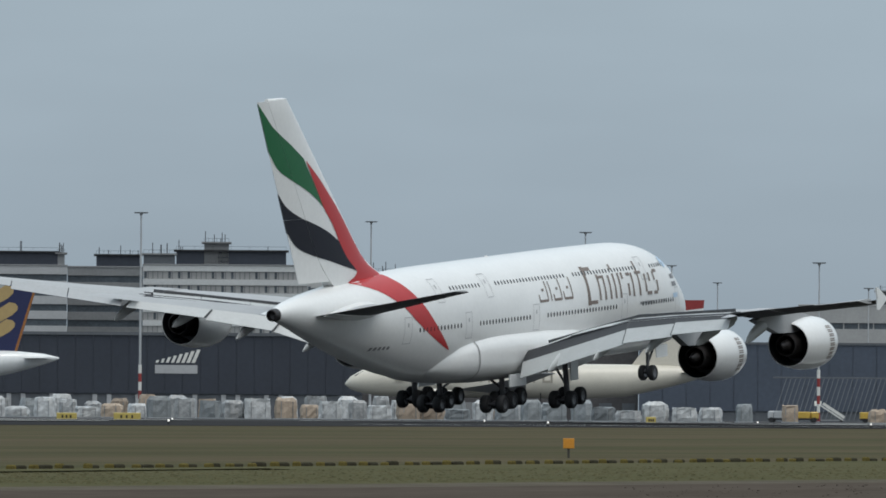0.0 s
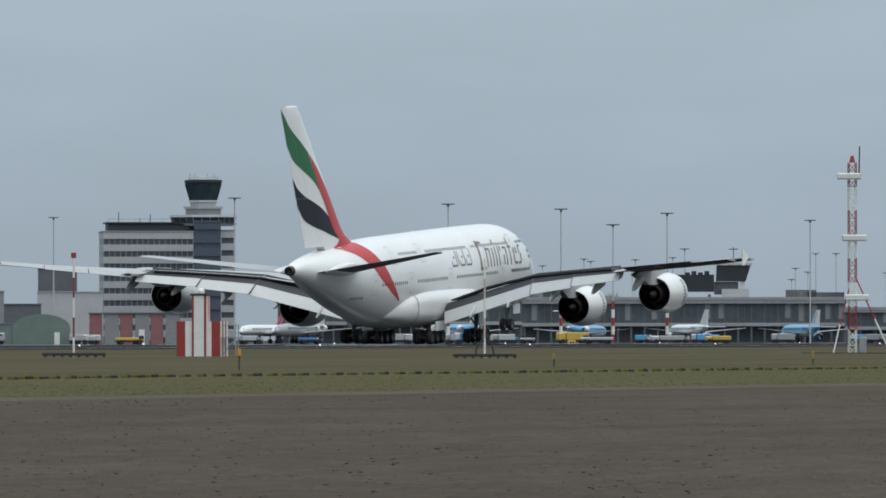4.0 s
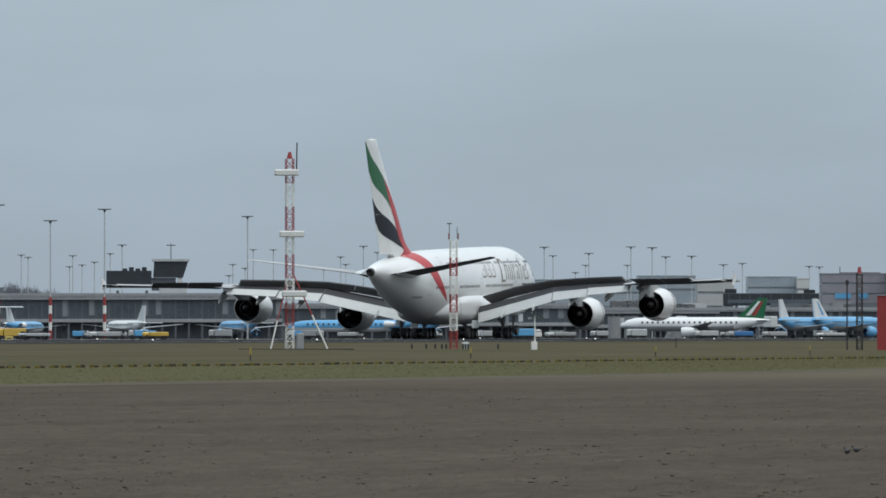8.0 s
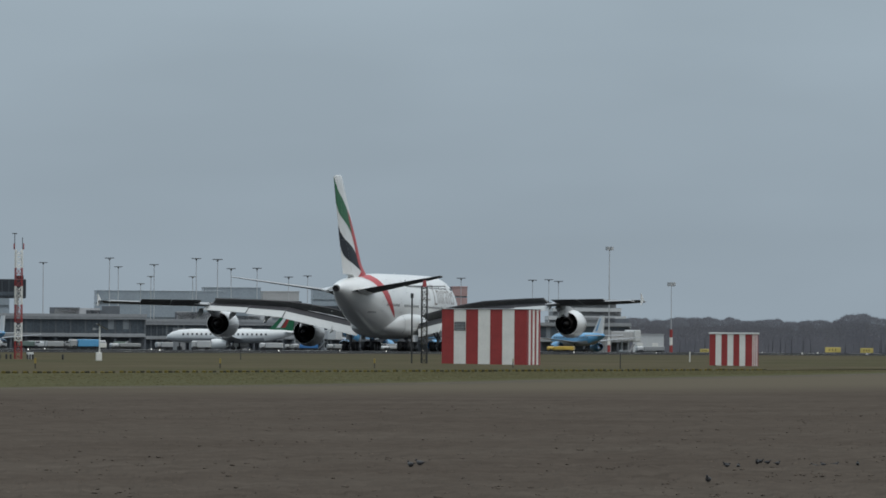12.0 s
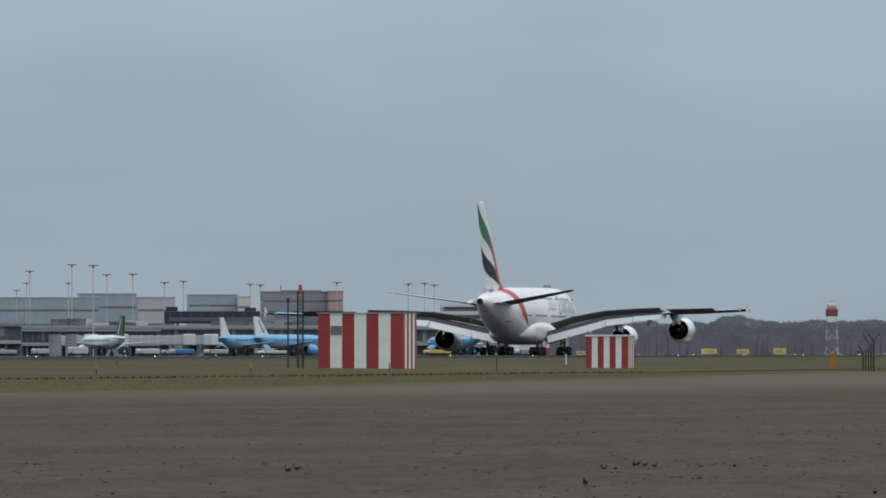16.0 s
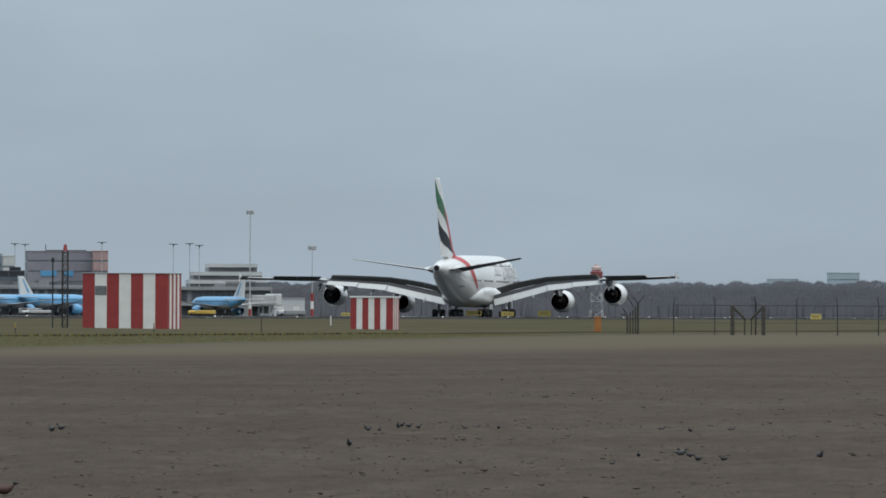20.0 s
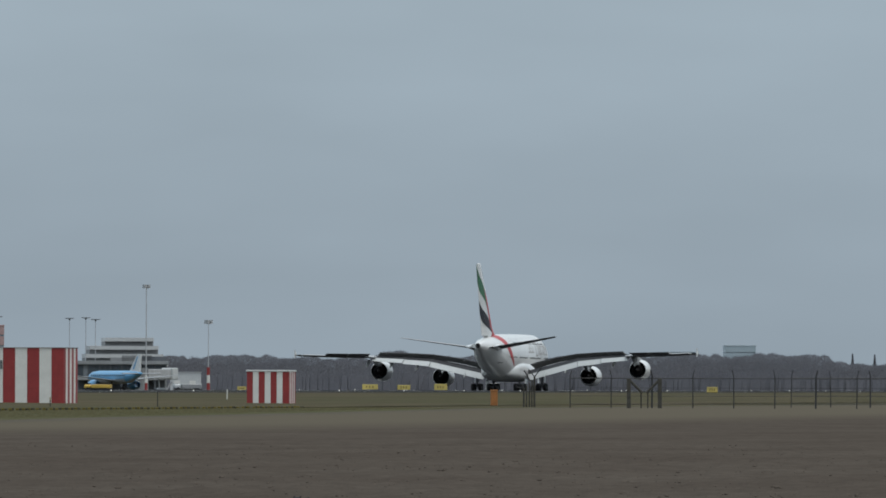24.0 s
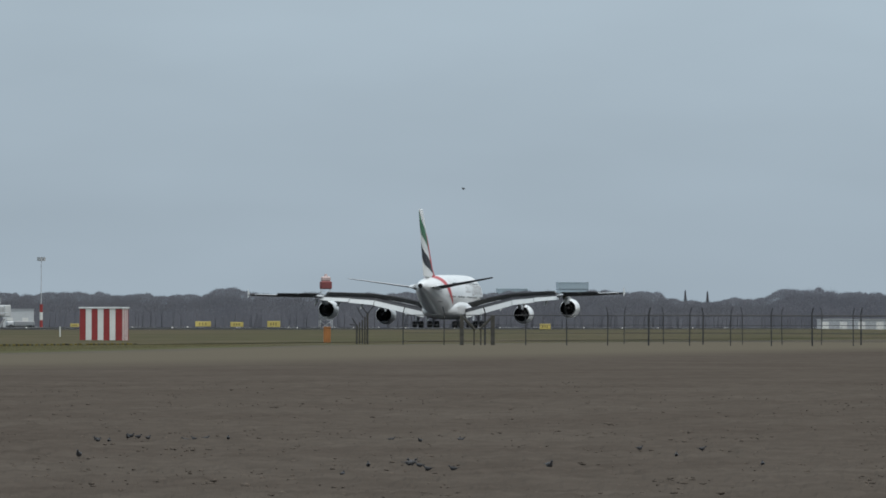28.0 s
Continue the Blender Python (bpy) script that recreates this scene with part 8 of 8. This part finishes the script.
# floodlight masts: bearing, distance, height
for az, d, h, bands, st in (
        (63.675, 1700, 35.73, 6, 0), (65.030, 1900, 38.41, 0, 0), (66.293, 1900, 36.62, 0, 0), (66.802, 2200, 34.87, 0, 0), (67.073, 2400, 33.81, 0, 0), (67.671, 1700, 27.82, 6, 0),
        (67.962, 2200, 30.05, 0, 0), (68.742, 2000, 33.02, 0, 0), (69.462, 2200, 28.39, 0, 0), (70.528, 1850, 27.71, 0, 0), (71.115, 2700, 23.64, 0, 0), (71.389, 2600, 23.58, 0, 0),
        (71.730, 2700, 24.98, 0, 0), (71.785, 1750, 25.14, 4, 0), (72.072, 2800, 24.04, 0, 0), (72.235, 2700, 25.23, 0, 0), (72.341, 2900, 22.62, 0, 0), (72.450, 1750, 24.22, 5, 0),
        (72.585, 2700, 22.99, 0, 0), (72.625, 2800, 23.15, 0, 0), (72.756, 1750, 21.40, 5, 0), (72.869, 2850, 20.80, 0, 0), (72.887, 2700, 22.79, 0, 0), (72.942, 2850, 21.29, 0, 0),
        (73.015, 2850, 22.12, 0, 0), (73.075, 1750, 23.45, 5, 0), (73.108, 2850, 24.60, 0, 0), (73.178, 2300, 22.09, 0, 0), (73.807, 2850, 18.18, 0, 0), (73.830, 2850, 21.44, 0, 0),
        (73.903, 2850, 20.33, 0, 0), (73.917, 1950, 24.57, 0, 0), (73.950, 2850, 25.75, 0, 0), (74.069, 2850, 25.74, 0, 0), (74.365, 2850, 20.01, 0, 0), (74.465, 2800, 23.22, 0, 0),
        (74.495, 2850, 21.43, 0, 0), (74.599, 2500, 23.58, 0, 0), (74.681, 2850, 24.97, 0, 0), (74.801, 2500, 22.97, 0, 0), (75.274, 2600, 22.88, 0, 0), (75.664, 2300, 21.53, 0, 0),
        (75.716, 2700, 22.71, 0, 0), (75.848, 2850, 19.00, 0, 0), (75.908, 2850, 21.15, 0, 0), (75.927, 2400, 20.88, 0, 0), (76.154, 2850, 21.15, 0, 0), (76.175, 2300, 21.57, 0, 0),
        (76.300, 2150, 20.05, 0, 0), (76.380, 2350, 19.63, 0, 0), (76.533, 2300, 19.37, 0, 0), (76.719, 2500, 18.78, 0, 0), (76.831, 2600, 19.83, 0, 0), (77.224, 2600, 19.03, 0, 0),
        (77.284, 2600, 18.87, 0, 0), (77.735, 2500, 18.79, 0, 0), (78.156, 2500, 18.42, 0, 0), (78.252, 2500, 18.58, 0, 0), (78.309, 2500, 18.16, 0, 0), (78.608, 1950, 21.31, 2, 1),
        (78.974, 1850, 13.56, 3, 1)):
    lamp_mast(az, d, h, bands, (2.0 if d < 2100 else 1.9) if st == 0 else 0.7, st)

# distant office blocks
for az0, az1, d, ztop, mat, lab, fl in (
        (76.222, 76.554, 3500, 21.79, M_OFFICEBLUE, "distant bluish office block", 7), (76.567, 76.780, 3600, 21.06, M_CONCRETE, "distant pale office block", 7), (76.866, 77.152, 3450, 21.13, M_OFFICEBLUE, "distant bluish office slab", 8), (77.156, 77.226, 3440, 20.43, M_BAND, "distant white office end", 8), (77.299, 77.685, 3300, 21.27, M_MAUVE, "distant mauve hotel block with a blue sign", 9), (77.688, 77.771, 3290, 21.36, M_SALMON, "distant salmon-pink end tower of the hotel", 9),
        (75.589, 76.333, 3300, 19.28, M_OFFICEBLUE, "distant bluish office row", 7), (74.777, 75.076, 3350, 19.89, M_OFFICEBLUE, "distant grey office block", 6), (81.665, 81.838, 4300, 16.82, M_OFFICEHAZE, "distant bluish glass office", 8), (82.018, 82.197, 4300, 19.68, M_OFFICEHAZE, "distant stepped office block", 9)):
    far = office("distant_office", az0, az1, d, ztop, max(3, fl - 3), mat, mat, lab, band_share=0.82, turn=3, glass=M_OFFICEBLUE if mat is M_OFFICEHAZE else M_OFFICEDIM)
    if mat is M_MAUVE:
        for x0, x1 in ((-6.7, -1.3), (1.5, 4.4)):
            block(far, "sign_board", M_SKYBLUE, x0, x1, -0.2, -0.1, 13.0, 14.8, "light blue sign board")
# stepped white car park
cp = thing("parking_garage", spot(78.476, 2600, -0.4, 4), "stepped white parking garage with open decks", "building")
z0 = 14.04
for k in range(5):
    zz = z0 - 2.2 * k
    block(cp, "deck", M_BAND, -8 - 1.1 * k + (3 if k == 0 else 0), 8 + 1.3 * k, 0, 16, zz - 1.0, zz, "white deck edge")
    # grey walls between the decks put their inner shade in colour
    block(cp, "shadow_wall", M_CONCRETEDARK, -8 - 1.1 * k + (3 if k == 0 else 0), 8 + 1.3 * k, 1.5, 15, zz - 2.2, zz - 1.02)
block(cp, "core", M_CONCRETE, -7, 7, 3, 14, -0.3, z0 - 11)
# white shed at the far right
shed("white_shed", 83.542, 84.187, 2500, 2.57, M_CONCRETE, "long white shed beyond the fence", False, 6)
shed("white_shed", 78.749, 78.931, 2600, 4.80, M_BAND, "small white shed before the trees", False, 2)


# ---- trees ----
def make_tree(seed, h):
    """A bare winter tree: trunk, limbs, and a crown of fine twig sprays."""
    rr = random.Random(seed)
    vs, fs = [], []
    bm = bmesh.new()
    rod(bm, (0, 0, -0.3), (0, 0, h * 0.45), h * 0.022, h * 0.013, 6)
    tips = []
    for k in range(9):
        q = rr.uniform(0, 6.283)
        z0 = h * rr.uniform(0.22, 0.45)
        ln = h * rr.uniform(0.25, 0.48)
        up = rr.uniform(0.5, 1.2)
        e = Vector((math.cos(q) * ln * 0.7, math.sin(q) * ln * 0.7, z0 + ln * up * 0.75))
        rod(bm, (0, 0, z0), e, h * 0.009, h * 0.003, 4)
        tips.append((Vector((0, 0, z0)), e))
    rod(bm, (0, 0, h * 0.45), (rr.uniform(-0.4, 0.4), 0, h * 0.86), h * 0.012, h * 0.003, 4)
    tips.append((Vector((0, 0, h * 0.45)), Vector((0, 0, h * 0.9))))
    trunk = bpy.data.meshes.new("trunk")
    bm.to_mesh(trunk)
    bm.free()
    trunk.materials.append(M_BARK)
    # the crown: clouds of fine twigs about the limbs, thinning outwards
    for a, b in tips:
        c = a.lerp(b, rr.uniform(0.7, 0.9))
        c.x, c.y = c.x * 0.6, c.y * 0.6
        c.z = min(c.z, h * 0.72)
        r = h * rr.uniform(0.2, 0.27)
        for j in range(900):
            u = Vector((rr.gauss(0, 1), rr.gauss(0, 1), rr.gauss(0.2, 1))).normalized()
            p = c + u * r * rr.random() ** 0.45
            e = (u + Vector((rr.gauss(0, 0.7), rr.gauss(0, 0.7), rr.gauss(0.3, 0.7)))) * rr.uniform(0.25, 0.7)
            w = e.cross(Vector((rr.gauss(0, 1), rr.gauss(0, 1), rr.gauss(0, 1)))).normalized() * 0.06
            i = len(vs)
            vs += [tuple(p - w), tuple(p + w), tuple(p + e)]
            fs.append((i, i + 1, i + 2))
    crown = bpy.data.meshes.new("crown")
    crown.from_pydata(vs, [], fs)
    crown.materials.append(M_HAZETWIG)
    return trunk, crown


KINDS = [make_tree(100 + k, 14.0) for k in range(6)]


SKYLINE = [(78.6, 10.0), (79.9, 10.3), (80.04, 11.6), (80.12, 11.8), (80.2, 10.3), (81.2, 10.6), (81.6, 10.9), (82.2, 11.2), (82.62, 10.9), (82.72, 8.2), (82.85, 8.0), (82.95, 9.0), (83.25, 9.3), (83.38, 12.4), (83.55, 12.5), (83.68, 10.8), (84.9, 11.3)]


def wood_top(az):
    """Height of the far wood's skyline by bearing."""
    return lerp_table(SKYLINE, az)[0]


def plant(az, d, h, lab):
    t = thing("tree", spot(az, d, -0.4, random.Random(int(az * 1e4)).uniform(0, 360)), lab, "tree", "bare trees")
    tr, cr = random.Random(int(az * 7e3) + int(d)).choice(KINDS)
    s = Matrix.Diagonal((h / 14, h / 14, h / 14, 1))
    share("trunk", tr, t, s)
    share("crown", cr, t, s, "fine bare twigs, tinted blue-grey for haze")


rng = random.Random(77)
n = 0
for row, (d, k, dz) in enumerate(((3030, 0.11, 1.5), (3090, 0.16, 0.0))):
    az = 78.603
    while az < 84.4:
        h = wood_top(az) * rng.uniform(0.93, 1.06) + 0.5 * noise.noise((az * 2.3, row * 3.0, 0))
        plant(az, d + rng.uniform(-60, 60), h, "bare winter tree in a distant wood")
        az += k * rng.uniform(0.7, 1.3)
        n += 1
for az0, az1, d, h in ((72.115, 72.814, 3600, 17), (71.011, 71.410, 3700, 15), (72.460, 72.859, 3700, 17)):
    az = az0
    while az < az1:
        plant(az, d + rng.uniform(-40, 40), h + rng.uniform(-2, 3), "bare winter tree far behind the piers")
        az += 0.05 * rng.uniform(0.7, 1.3)
# the body of the wood: a soft mass of bare crowns, fuzzy with twigs along its rounded top
def wood_mass():
    az0, az1 = 78.603, 84.7
    n_, m_ = 3200, 16
    az = np.linspace(az0, az1, n_)
    rg = np.random.default_rng(9)

    def clumps(ka, kk, seed):
        g = np.random.default_rng(seed).normal(0, 1, (n_, m_))
        for ax, r in ((0, ka), (1, kk)):
            for _ in range(2):
                g = sum(np.roll(g, q, axis=ax) for q in range(-r, r + 1)) / (2 * r + 1)
        return g / g.std()

    # skyline: the upper hull of many rounded crowns
    top = np.full(n_, 7.0)
    c = az0
    while c < az1:
        w, h = rg.uniform(0.05, 0.15), wood_top(c) - 0.7 + 0.5 * noise.noise((c * 2.1, 0, 0)) + rg.uniform(-0.7, 0.5)
        top = np.maximum(top, 5.0 + (h - 5.0) * np.sqrt(np.clip(1 - ((az - c) / w) ** 2, 0, 1)))
        c += rg.uniform(0.03, 0.09)
    top += rg.normal(0, 0.06, n_)
    k = np.linspace(0, 1, m_)
    A = np.repeat(np.radians(az)[:, None], m_, 1)
    d = 2955 + 3 * k[None] + 0.05 * clumps(30, 4, 6)
    z = -0.9 + (0.8 * top[:, None] + 0.5) * k[None]
    v = np.stack([-d * np.cos(A), d * np.sin(A), z], 2)
    i = (np.arange(n_ - 1)[:, None] * m_ + np.arange(m_ - 1)[None]).reshape(-1, 1)
    quads = (i + np.array([[0, m_, m_ + 1, 1]])).tolist()
    # twigs before and above the mass, thinning out towards the tops
    q = 170000
    ia = rg.integers(1, n_ - 1, q)
    f = 1.0 - np.abs(rg.normal(0, 0.26, q))
    f = np.where(f < 0.05, rg.uniform(0.2, 0.9, q), f)
    dist = rg.uniform(2905, 2953, q)
    aa = np.radians(az[ia] + rg.uniform(-0.001, 0.001, q))
    p = np.stack([-dist * np.cos(aa), dist * np.sin(aa), top[ia] * f], 1)
    out = rg.normal(0, 1, (q, 3))
    out[:, 2] = np.abs(out[:, 2]) * 1.3 + 0.4
    out *= (rg.uniform(0.25, 0.9, q) / np.linalg.norm(out, axis=1))[:, None]
    side = np.cross(out, rg.normal(0, 1, (q, 3)))
    side *= 0.06 / np.linalg.norm(side, axis=1)[:, None]
    tw = np.stack([p - side, p + side, p + out], 1).reshape(-1, 3)
    tris = (n_ * m_ + np.arange(3 * q).reshape(-1, 3)).tolist()
    # trunks: slender upright wedges along the edge of the wood
    m2 = 260
    ta, td = np.radians(rg.uniform(az0, az1, m2)), rg.uniform(2898, 2950, m2)
    th, tr = rg.uniform(4.0, 8.0, m2), rg.uniform(0.1, 0.22, m2)
    foot = np.stack([-td * np.cos(ta), td * np.sin(ta), np.full(m2, -0.6)], 1)
    ring = np.array([[-1.0, 0, 0], [0.5, -0.87, 0], [0.5, 0.87, 0]])
    tv = np.concatenate([foot[:, None] + ring[None] * tr[:, None, None], (foot + np.stack([rg.normal(0, 0.3, m2), rg.normal(0, 0.3, m2), th], 1))[:, None]], 1).reshape(-1, 3)
    o = n_ * m_ + 3 * q + 4 * np.arange(m2)[:, None]
    tris += np.concatenate([o + np.array([[0, 1, 3]]), o + np.array([[1, 2, 3]]), o + np.array([[2, 0, 3]])]).tolist()
    tw = np.concatenate([tw, tv])
    me = bpy.data.meshes.new("woodland")
    me.from_pydata(v.reshape(-1, 3).tolist() + tw.tolist(), [], quads + tris)
    me.materials.append(M_HAZEWOOD)
    me.materials.append(M_HAZETWIG)
    me.polygons.foreach_set("material_index", [0] * len(quads) + [1] * (len(me.polygons) - len(quads)))
    me.polygons.foreach_set("use_smooth", [True] * (len(quads)) + [False] * (len(me.polygons) - len(quads)))
    tagged(new("woodland", me), "dense mass of a distant bare wood, tinted blue-grey for haze", "woods", kind="stuff")


wood_mass()
# two slender poplars above the skyline of the wood
for az, h in ((82.767, 11.9), (82.897, 11.6)):
    t = thing("poplar", spot(az, 3060, -0.4), "slender bare poplar rising above the distant wood", "tree", "bare trees")
    part("trunk", (lambda b: (rod(b, (0, 0, -0.2), (0, 0, h * 0.96), 0.35, 0.05, 6), b)[-1])(bmesh.new()), M_BARK, t)
    rr = random.Random(int(h * 100))
    vs, fs = [], []
    for j in range(900):
        z = h * rr.uniform(0.35, 1.0)
        q = rr.uniform(0, 6.283)
        r_ = 1.0 * (1.03 - z / h) ** 0.6 * rr.random() ** 0.5
        c = Vector((r_ * math.cos(q), r_ * math.sin(q), z))
        i = len(vs)
        vs += [tuple(c + Vector((-0.06, 0, -0.15))), tuple(c + Vector((0.06, 0.06, -0.15))), tuple(c + Vector((rr.gauss(0, 0.06), rr.gauss(0, 0.06), 0.3)))]
        fs.append((i, i + 1, i + 2))
    me = bpy.data.meshes.new("crown")
    me.from_pydata(vs, [], fs)
    me.materials.append(M_HAZETWIG)
    share("crown", me, t, Matrix(), "narrow upright crown of bare twigs")


def motions():
    walk(airliner, [
        (0.0, on_runway(678.6, 1.44, 3.60, 0.20, 0.64)),
        (0.5, on_runway(707.6, 1.00, 3.75, 0.20, 0.82)),
        (1.0, on_runway(738.1, 0.45, 3.90, 0.20, 1.00)),
        (1.5, on_runway(768.1, 0.30, 3.65, 0.20, 0.72)),
        (2.0, on_runway(799.1, 0.25, 3.40, 0.20, 0.45)),
        (2.5, on_runway(829.2, 0.17, 2.90, 0.20, 0.33)),
        (3.0, on_runway(859.6, 0.10, 2.40, 0.20, 0.20)),
        (3.5, on_runway(889.7, 0.08, 2.38, 0.20, 0.17)),
        (5.5, on_runway(1009.7, 0.00, 2.30, 0.20, 0.03)),
        (6.0, on_runway(1039.2, 0.00, 2.10, 0.20, 0.00)),
        (6.5, on_runway(1067.7, 0.00, 1.65, 0.20, 0.03)),
        (7.0, on_runway(1096.4, 0.00, 1.20, 0.20, 0.05)),
        (7.5, on_runway(1124.8, 0.00, 1.00, 0.20, 0.08)),
        (8.0, on_runway(1153.0, 0.00, 0.80, 0.20, 0.10)),
        (8.5, on_runway(1180.7, 0.00, 0.60, 0.20, 0.09)),
        (9.0, on_runway(1208.0, 0.00, 0.40, 0.20, 0.08)),
        (9.5, on_runway(1234.1, 0.00, 0.20, 0.20, 0.06)),
        (10.0, on_runway(1259.8, 0.00, 0.00, 0.20, 0.05)),
        (10.5, on_runway(1285.6, 0.00, -0.14, 0.20, 0.04)),
        (11.0, on_runway(1312.2, 0.00, -0.28, 0.20, 0.02)),
        (11.5, on_runway(1338.7, 0.00, -0.41, 0.20, 0.01)),
        (12.0, on_runway(1364.7, 0.00, -0.55, 0.20, 0.00)),
        (12.5, on_runway(1389.8, 0.00, -0.51, 0.20, 0.01)),
        (14.5, on_runway(1486.3, 0.00, -0.34, 0.20, 0.03)),
        (15.0, on_runway(1509.6, 0.00, -0.30, 0.20, 0.04)),
        (15.5, on_runway(1532.3, 0.00, -0.30, 0.20, 0.04)),
        (16.0, on_runway(1554.8, 0.00, -0.30, 0.20, 0.05)),
        (16.5, on_runway(1576.9, 0.00, -0.30, 0.20, 0.06)),
        (17.0, on_runway(1598.8, 0.00, -0.30, 0.20, 0.06)),
        (17.5, on_runway(1620.5, 0.00, -0.30, 0.20, 0.07)),
        (18.0, on_runway(1642.0, 0.00, -0.30, 0.20, 0.08)),
        (18.5, on_runway(1663.4, 0.00, -0.30, 0.20, 0.08)),
        (19.0, on_runway(1684.5, 0.00, -0.30, 0.20, 0.09)),
        (19.5, on_runway(1705.3, 0.00, -0.30, 0.20, 0.09)),
        (20.0, on_runway(1726.0, 0.00, -0.30, 0.20, 0.10)),
        (20.5, on_runway(1746.2, 0.00, -0.30, 0.20, 0.11)),
        (21.0, on_runway(1766.2, 0.00, -0.30, 0.20, 0.11)),
        (21.5, on_runway(1786.2, 0.00, -0.30, 0.20, 0.12)),
        (22.0, on_runway(1806.1, 0.00, -0.30, 0.20, 0.12)),
        (22.5, on_runway(1825.7, 0.00, -0.30, 0.20, 0.13)),
        (24.5, on_runway(1900.8, 0.00, -0.30, 0.20, 0.16)),
        (25.0, on_runway(1918.7, 0.00, -0.30, 0.20, 0.16)),
        (25.5, on_runway(1936.0, 0.00, -0.30, 0.20, 0.17)),
        (26.0, on_runway(1953.0, 0.00, -0.30, 0.20, 0.18)),
        (26.5, on_runway(1969.9, 0.00, -0.30, 0.20, 0.18)),
        (27.0, on_runway(1986.8, 0.00, -0.30, 0.20, 0.19)),
        (27.5, on_runway(2003.7, 0.00, -0.30, 0.20, 0.19)),
        (28.0, on_runway(2020.6, 0.00, -0.30, 0.20, 0.20)),
    ])
    for ob, side, (y0, y1, sh, drop), piv, shut, opened in SPOILERS:
        m0 = Matrix.Translation(-piv) @ hinged(side, y0, y1, sh, drop, shut)[0]
        m1 = Matrix.Translation(-piv) @ hinged(side, y0, y1, sh, drop, opened)[0]
        walk(ob, [(0.0, m0), (3.6, m0), (4.8, m1), (5.5, m1), (28.0, m1)])
    # the wings bend upwards while they carry, and settle on the ground
    for wing, piv, outer, piv_o, side in WINGS:
        bend = [(0.0, 1.0, 3.3), (1.0, 0.4, 3.2), (2.0, 0.9, 2.9), (3.0, 2.1, 2.2), (4.6, 1.7, 1.2), (6.0, 1.0, 0.5), (8.0, 0.1, 0.0), (28.0, 0.1, 0.0)]
        if side < 0:
            bend = [(0.0, 5.3, 1.5), (1.0, 5.5, 1.6), (2.0, 5.2, 1.6), (3.0, 3.5, 1.9), (4.6, 1.8, 1.2), (6.0, 0.6, 0.5), (8.0, -0.3, 0.0), (28.0, -0.3, 0.0)]
        inner = [(t, Matrix.Translation(piv) @ Matrix.Rotation(radians(-side * d), 4, "Y")) for t, d, e in bend]
        walk(wing, inner)
        walk(outer, [(t, m @ Matrix.Translation(piv_o - piv) @ Matrix.Rotation(radians(-side * b[2]), 4, "Y")) for (t, m), b in zip(inner, bend)])
    # the legs hang out with their bogies tilted, and are pressed in at touchdown
    for ob, hub, kind_ in GEARS:
        drop, tilt = (0.12, 0.0) if kind_ == "nose_gear" else (0.42, 7.0)

        def hung(k):
            return Matrix.Translation(hub + Vector((0, 0, -drop * k))) @ Matrix.Rotation(radians(tilt * k), 4, "X") @ Matrix.Translation(-hub)
        walk(ob, [(0.0, hung(1)), (0.6, hung(1)), (1.1, hung(0.55)), (1.8, hung(0.2)), (3.0, hung(0)), (28.0, hung(0))])
    for ob, deg in zip(RUDDERS, (9.0, 2.0)):
        le, te = fin_chord(ob.location.z)
        base = Matrix.Translation(ob.location)
        axis = Vector((0, -3.5, 6.0)).normalized()
        def swing(d):
            return base @ Matrix.Rotation(radians(d), 4, axis)
        walk(ob, [(0.0, swing(0)), (0.5, swing(deg * 0.8)), (1.0, swing(-deg)), (1.5, swing(0)), (3.0, swing(2)), (6.0, swing(0)), (28.0, swing(0))])

    # the smoke wells up from the tarmac behind the wheels, spreads and stays low
    for ob, x, y, z, t0 in PUFFS:
        walk(ob, [(0.0, pose(x, y - 2, -5.5, rz=20)), (t0 - 0.2, pose(x, y - 2, -5.5, rz=20)), (t0 + 0.5, pose(x, y - 1, z * 0.45, rz=20)), (t0 + 1.2, pose(x, y, z, rz=21)), (6.0, pose(x - 1.5, y + 4, z + 0.8, rz=19)), (28.0, pose(x - 8, y + 14, z + 2.0, rz=15))])

    # the green-tailed jet taxies along the apron and turns away towards its gate
    walk(TAXIING, [(t, spot(az, 1985, -0.4, hd)) for t, az, hd in ((0.0, 77.07, 176), (5.0, 76.76, 174), (8.0, 76.553, 172), (10.0, 76.45, 166), (12.5, 76.38, 145), (15.0, 76.36, 115), (17.0, 76.37, 100), (20.0, 76.37, 96), (28.0, 76.37, 94))])

    walk(ROLLING, [(t, spot(az, 1960, -0.4, 166)) for t, az in ((0.0, 75.26), (6.0, 74.74), (8.0, 74.55), (10.0, 74.35), (11.0, 74.25), (14.0, 74.0), (20.0, 73.6), (28.0, 73.3))])

    def fly(az, el, turn):
        p = polar(az, 260.0, EYE[2] + 260.0 * math.tan(radians(el)))
        return pose(p.x, p.y, p.z, 0, 0, turn)
    walk(FLYER, [(0.0, fly(118.0, 1.2, 200)), (14.0, fly(97.0, 1.2, 200)), (22.0, fly(84.6, 1.15, 200)), (24.5, fly(82.731, 1.0449, 200)), (25.0, fly(82.490, 0.9842, 200)), (25.5, fly(82.207, 0.9789, 200)), (26.0, fly(81.969, 0.9492, 200)),
                 (26.5, fly(81.780, 0.9398, 200)), (27.0, fly(81.605, 0.8930, 200)), (27.5, fly(81.490, 0.8464, 200)), (28.0, fly(81.458, 0.7930, 200))])


motions()
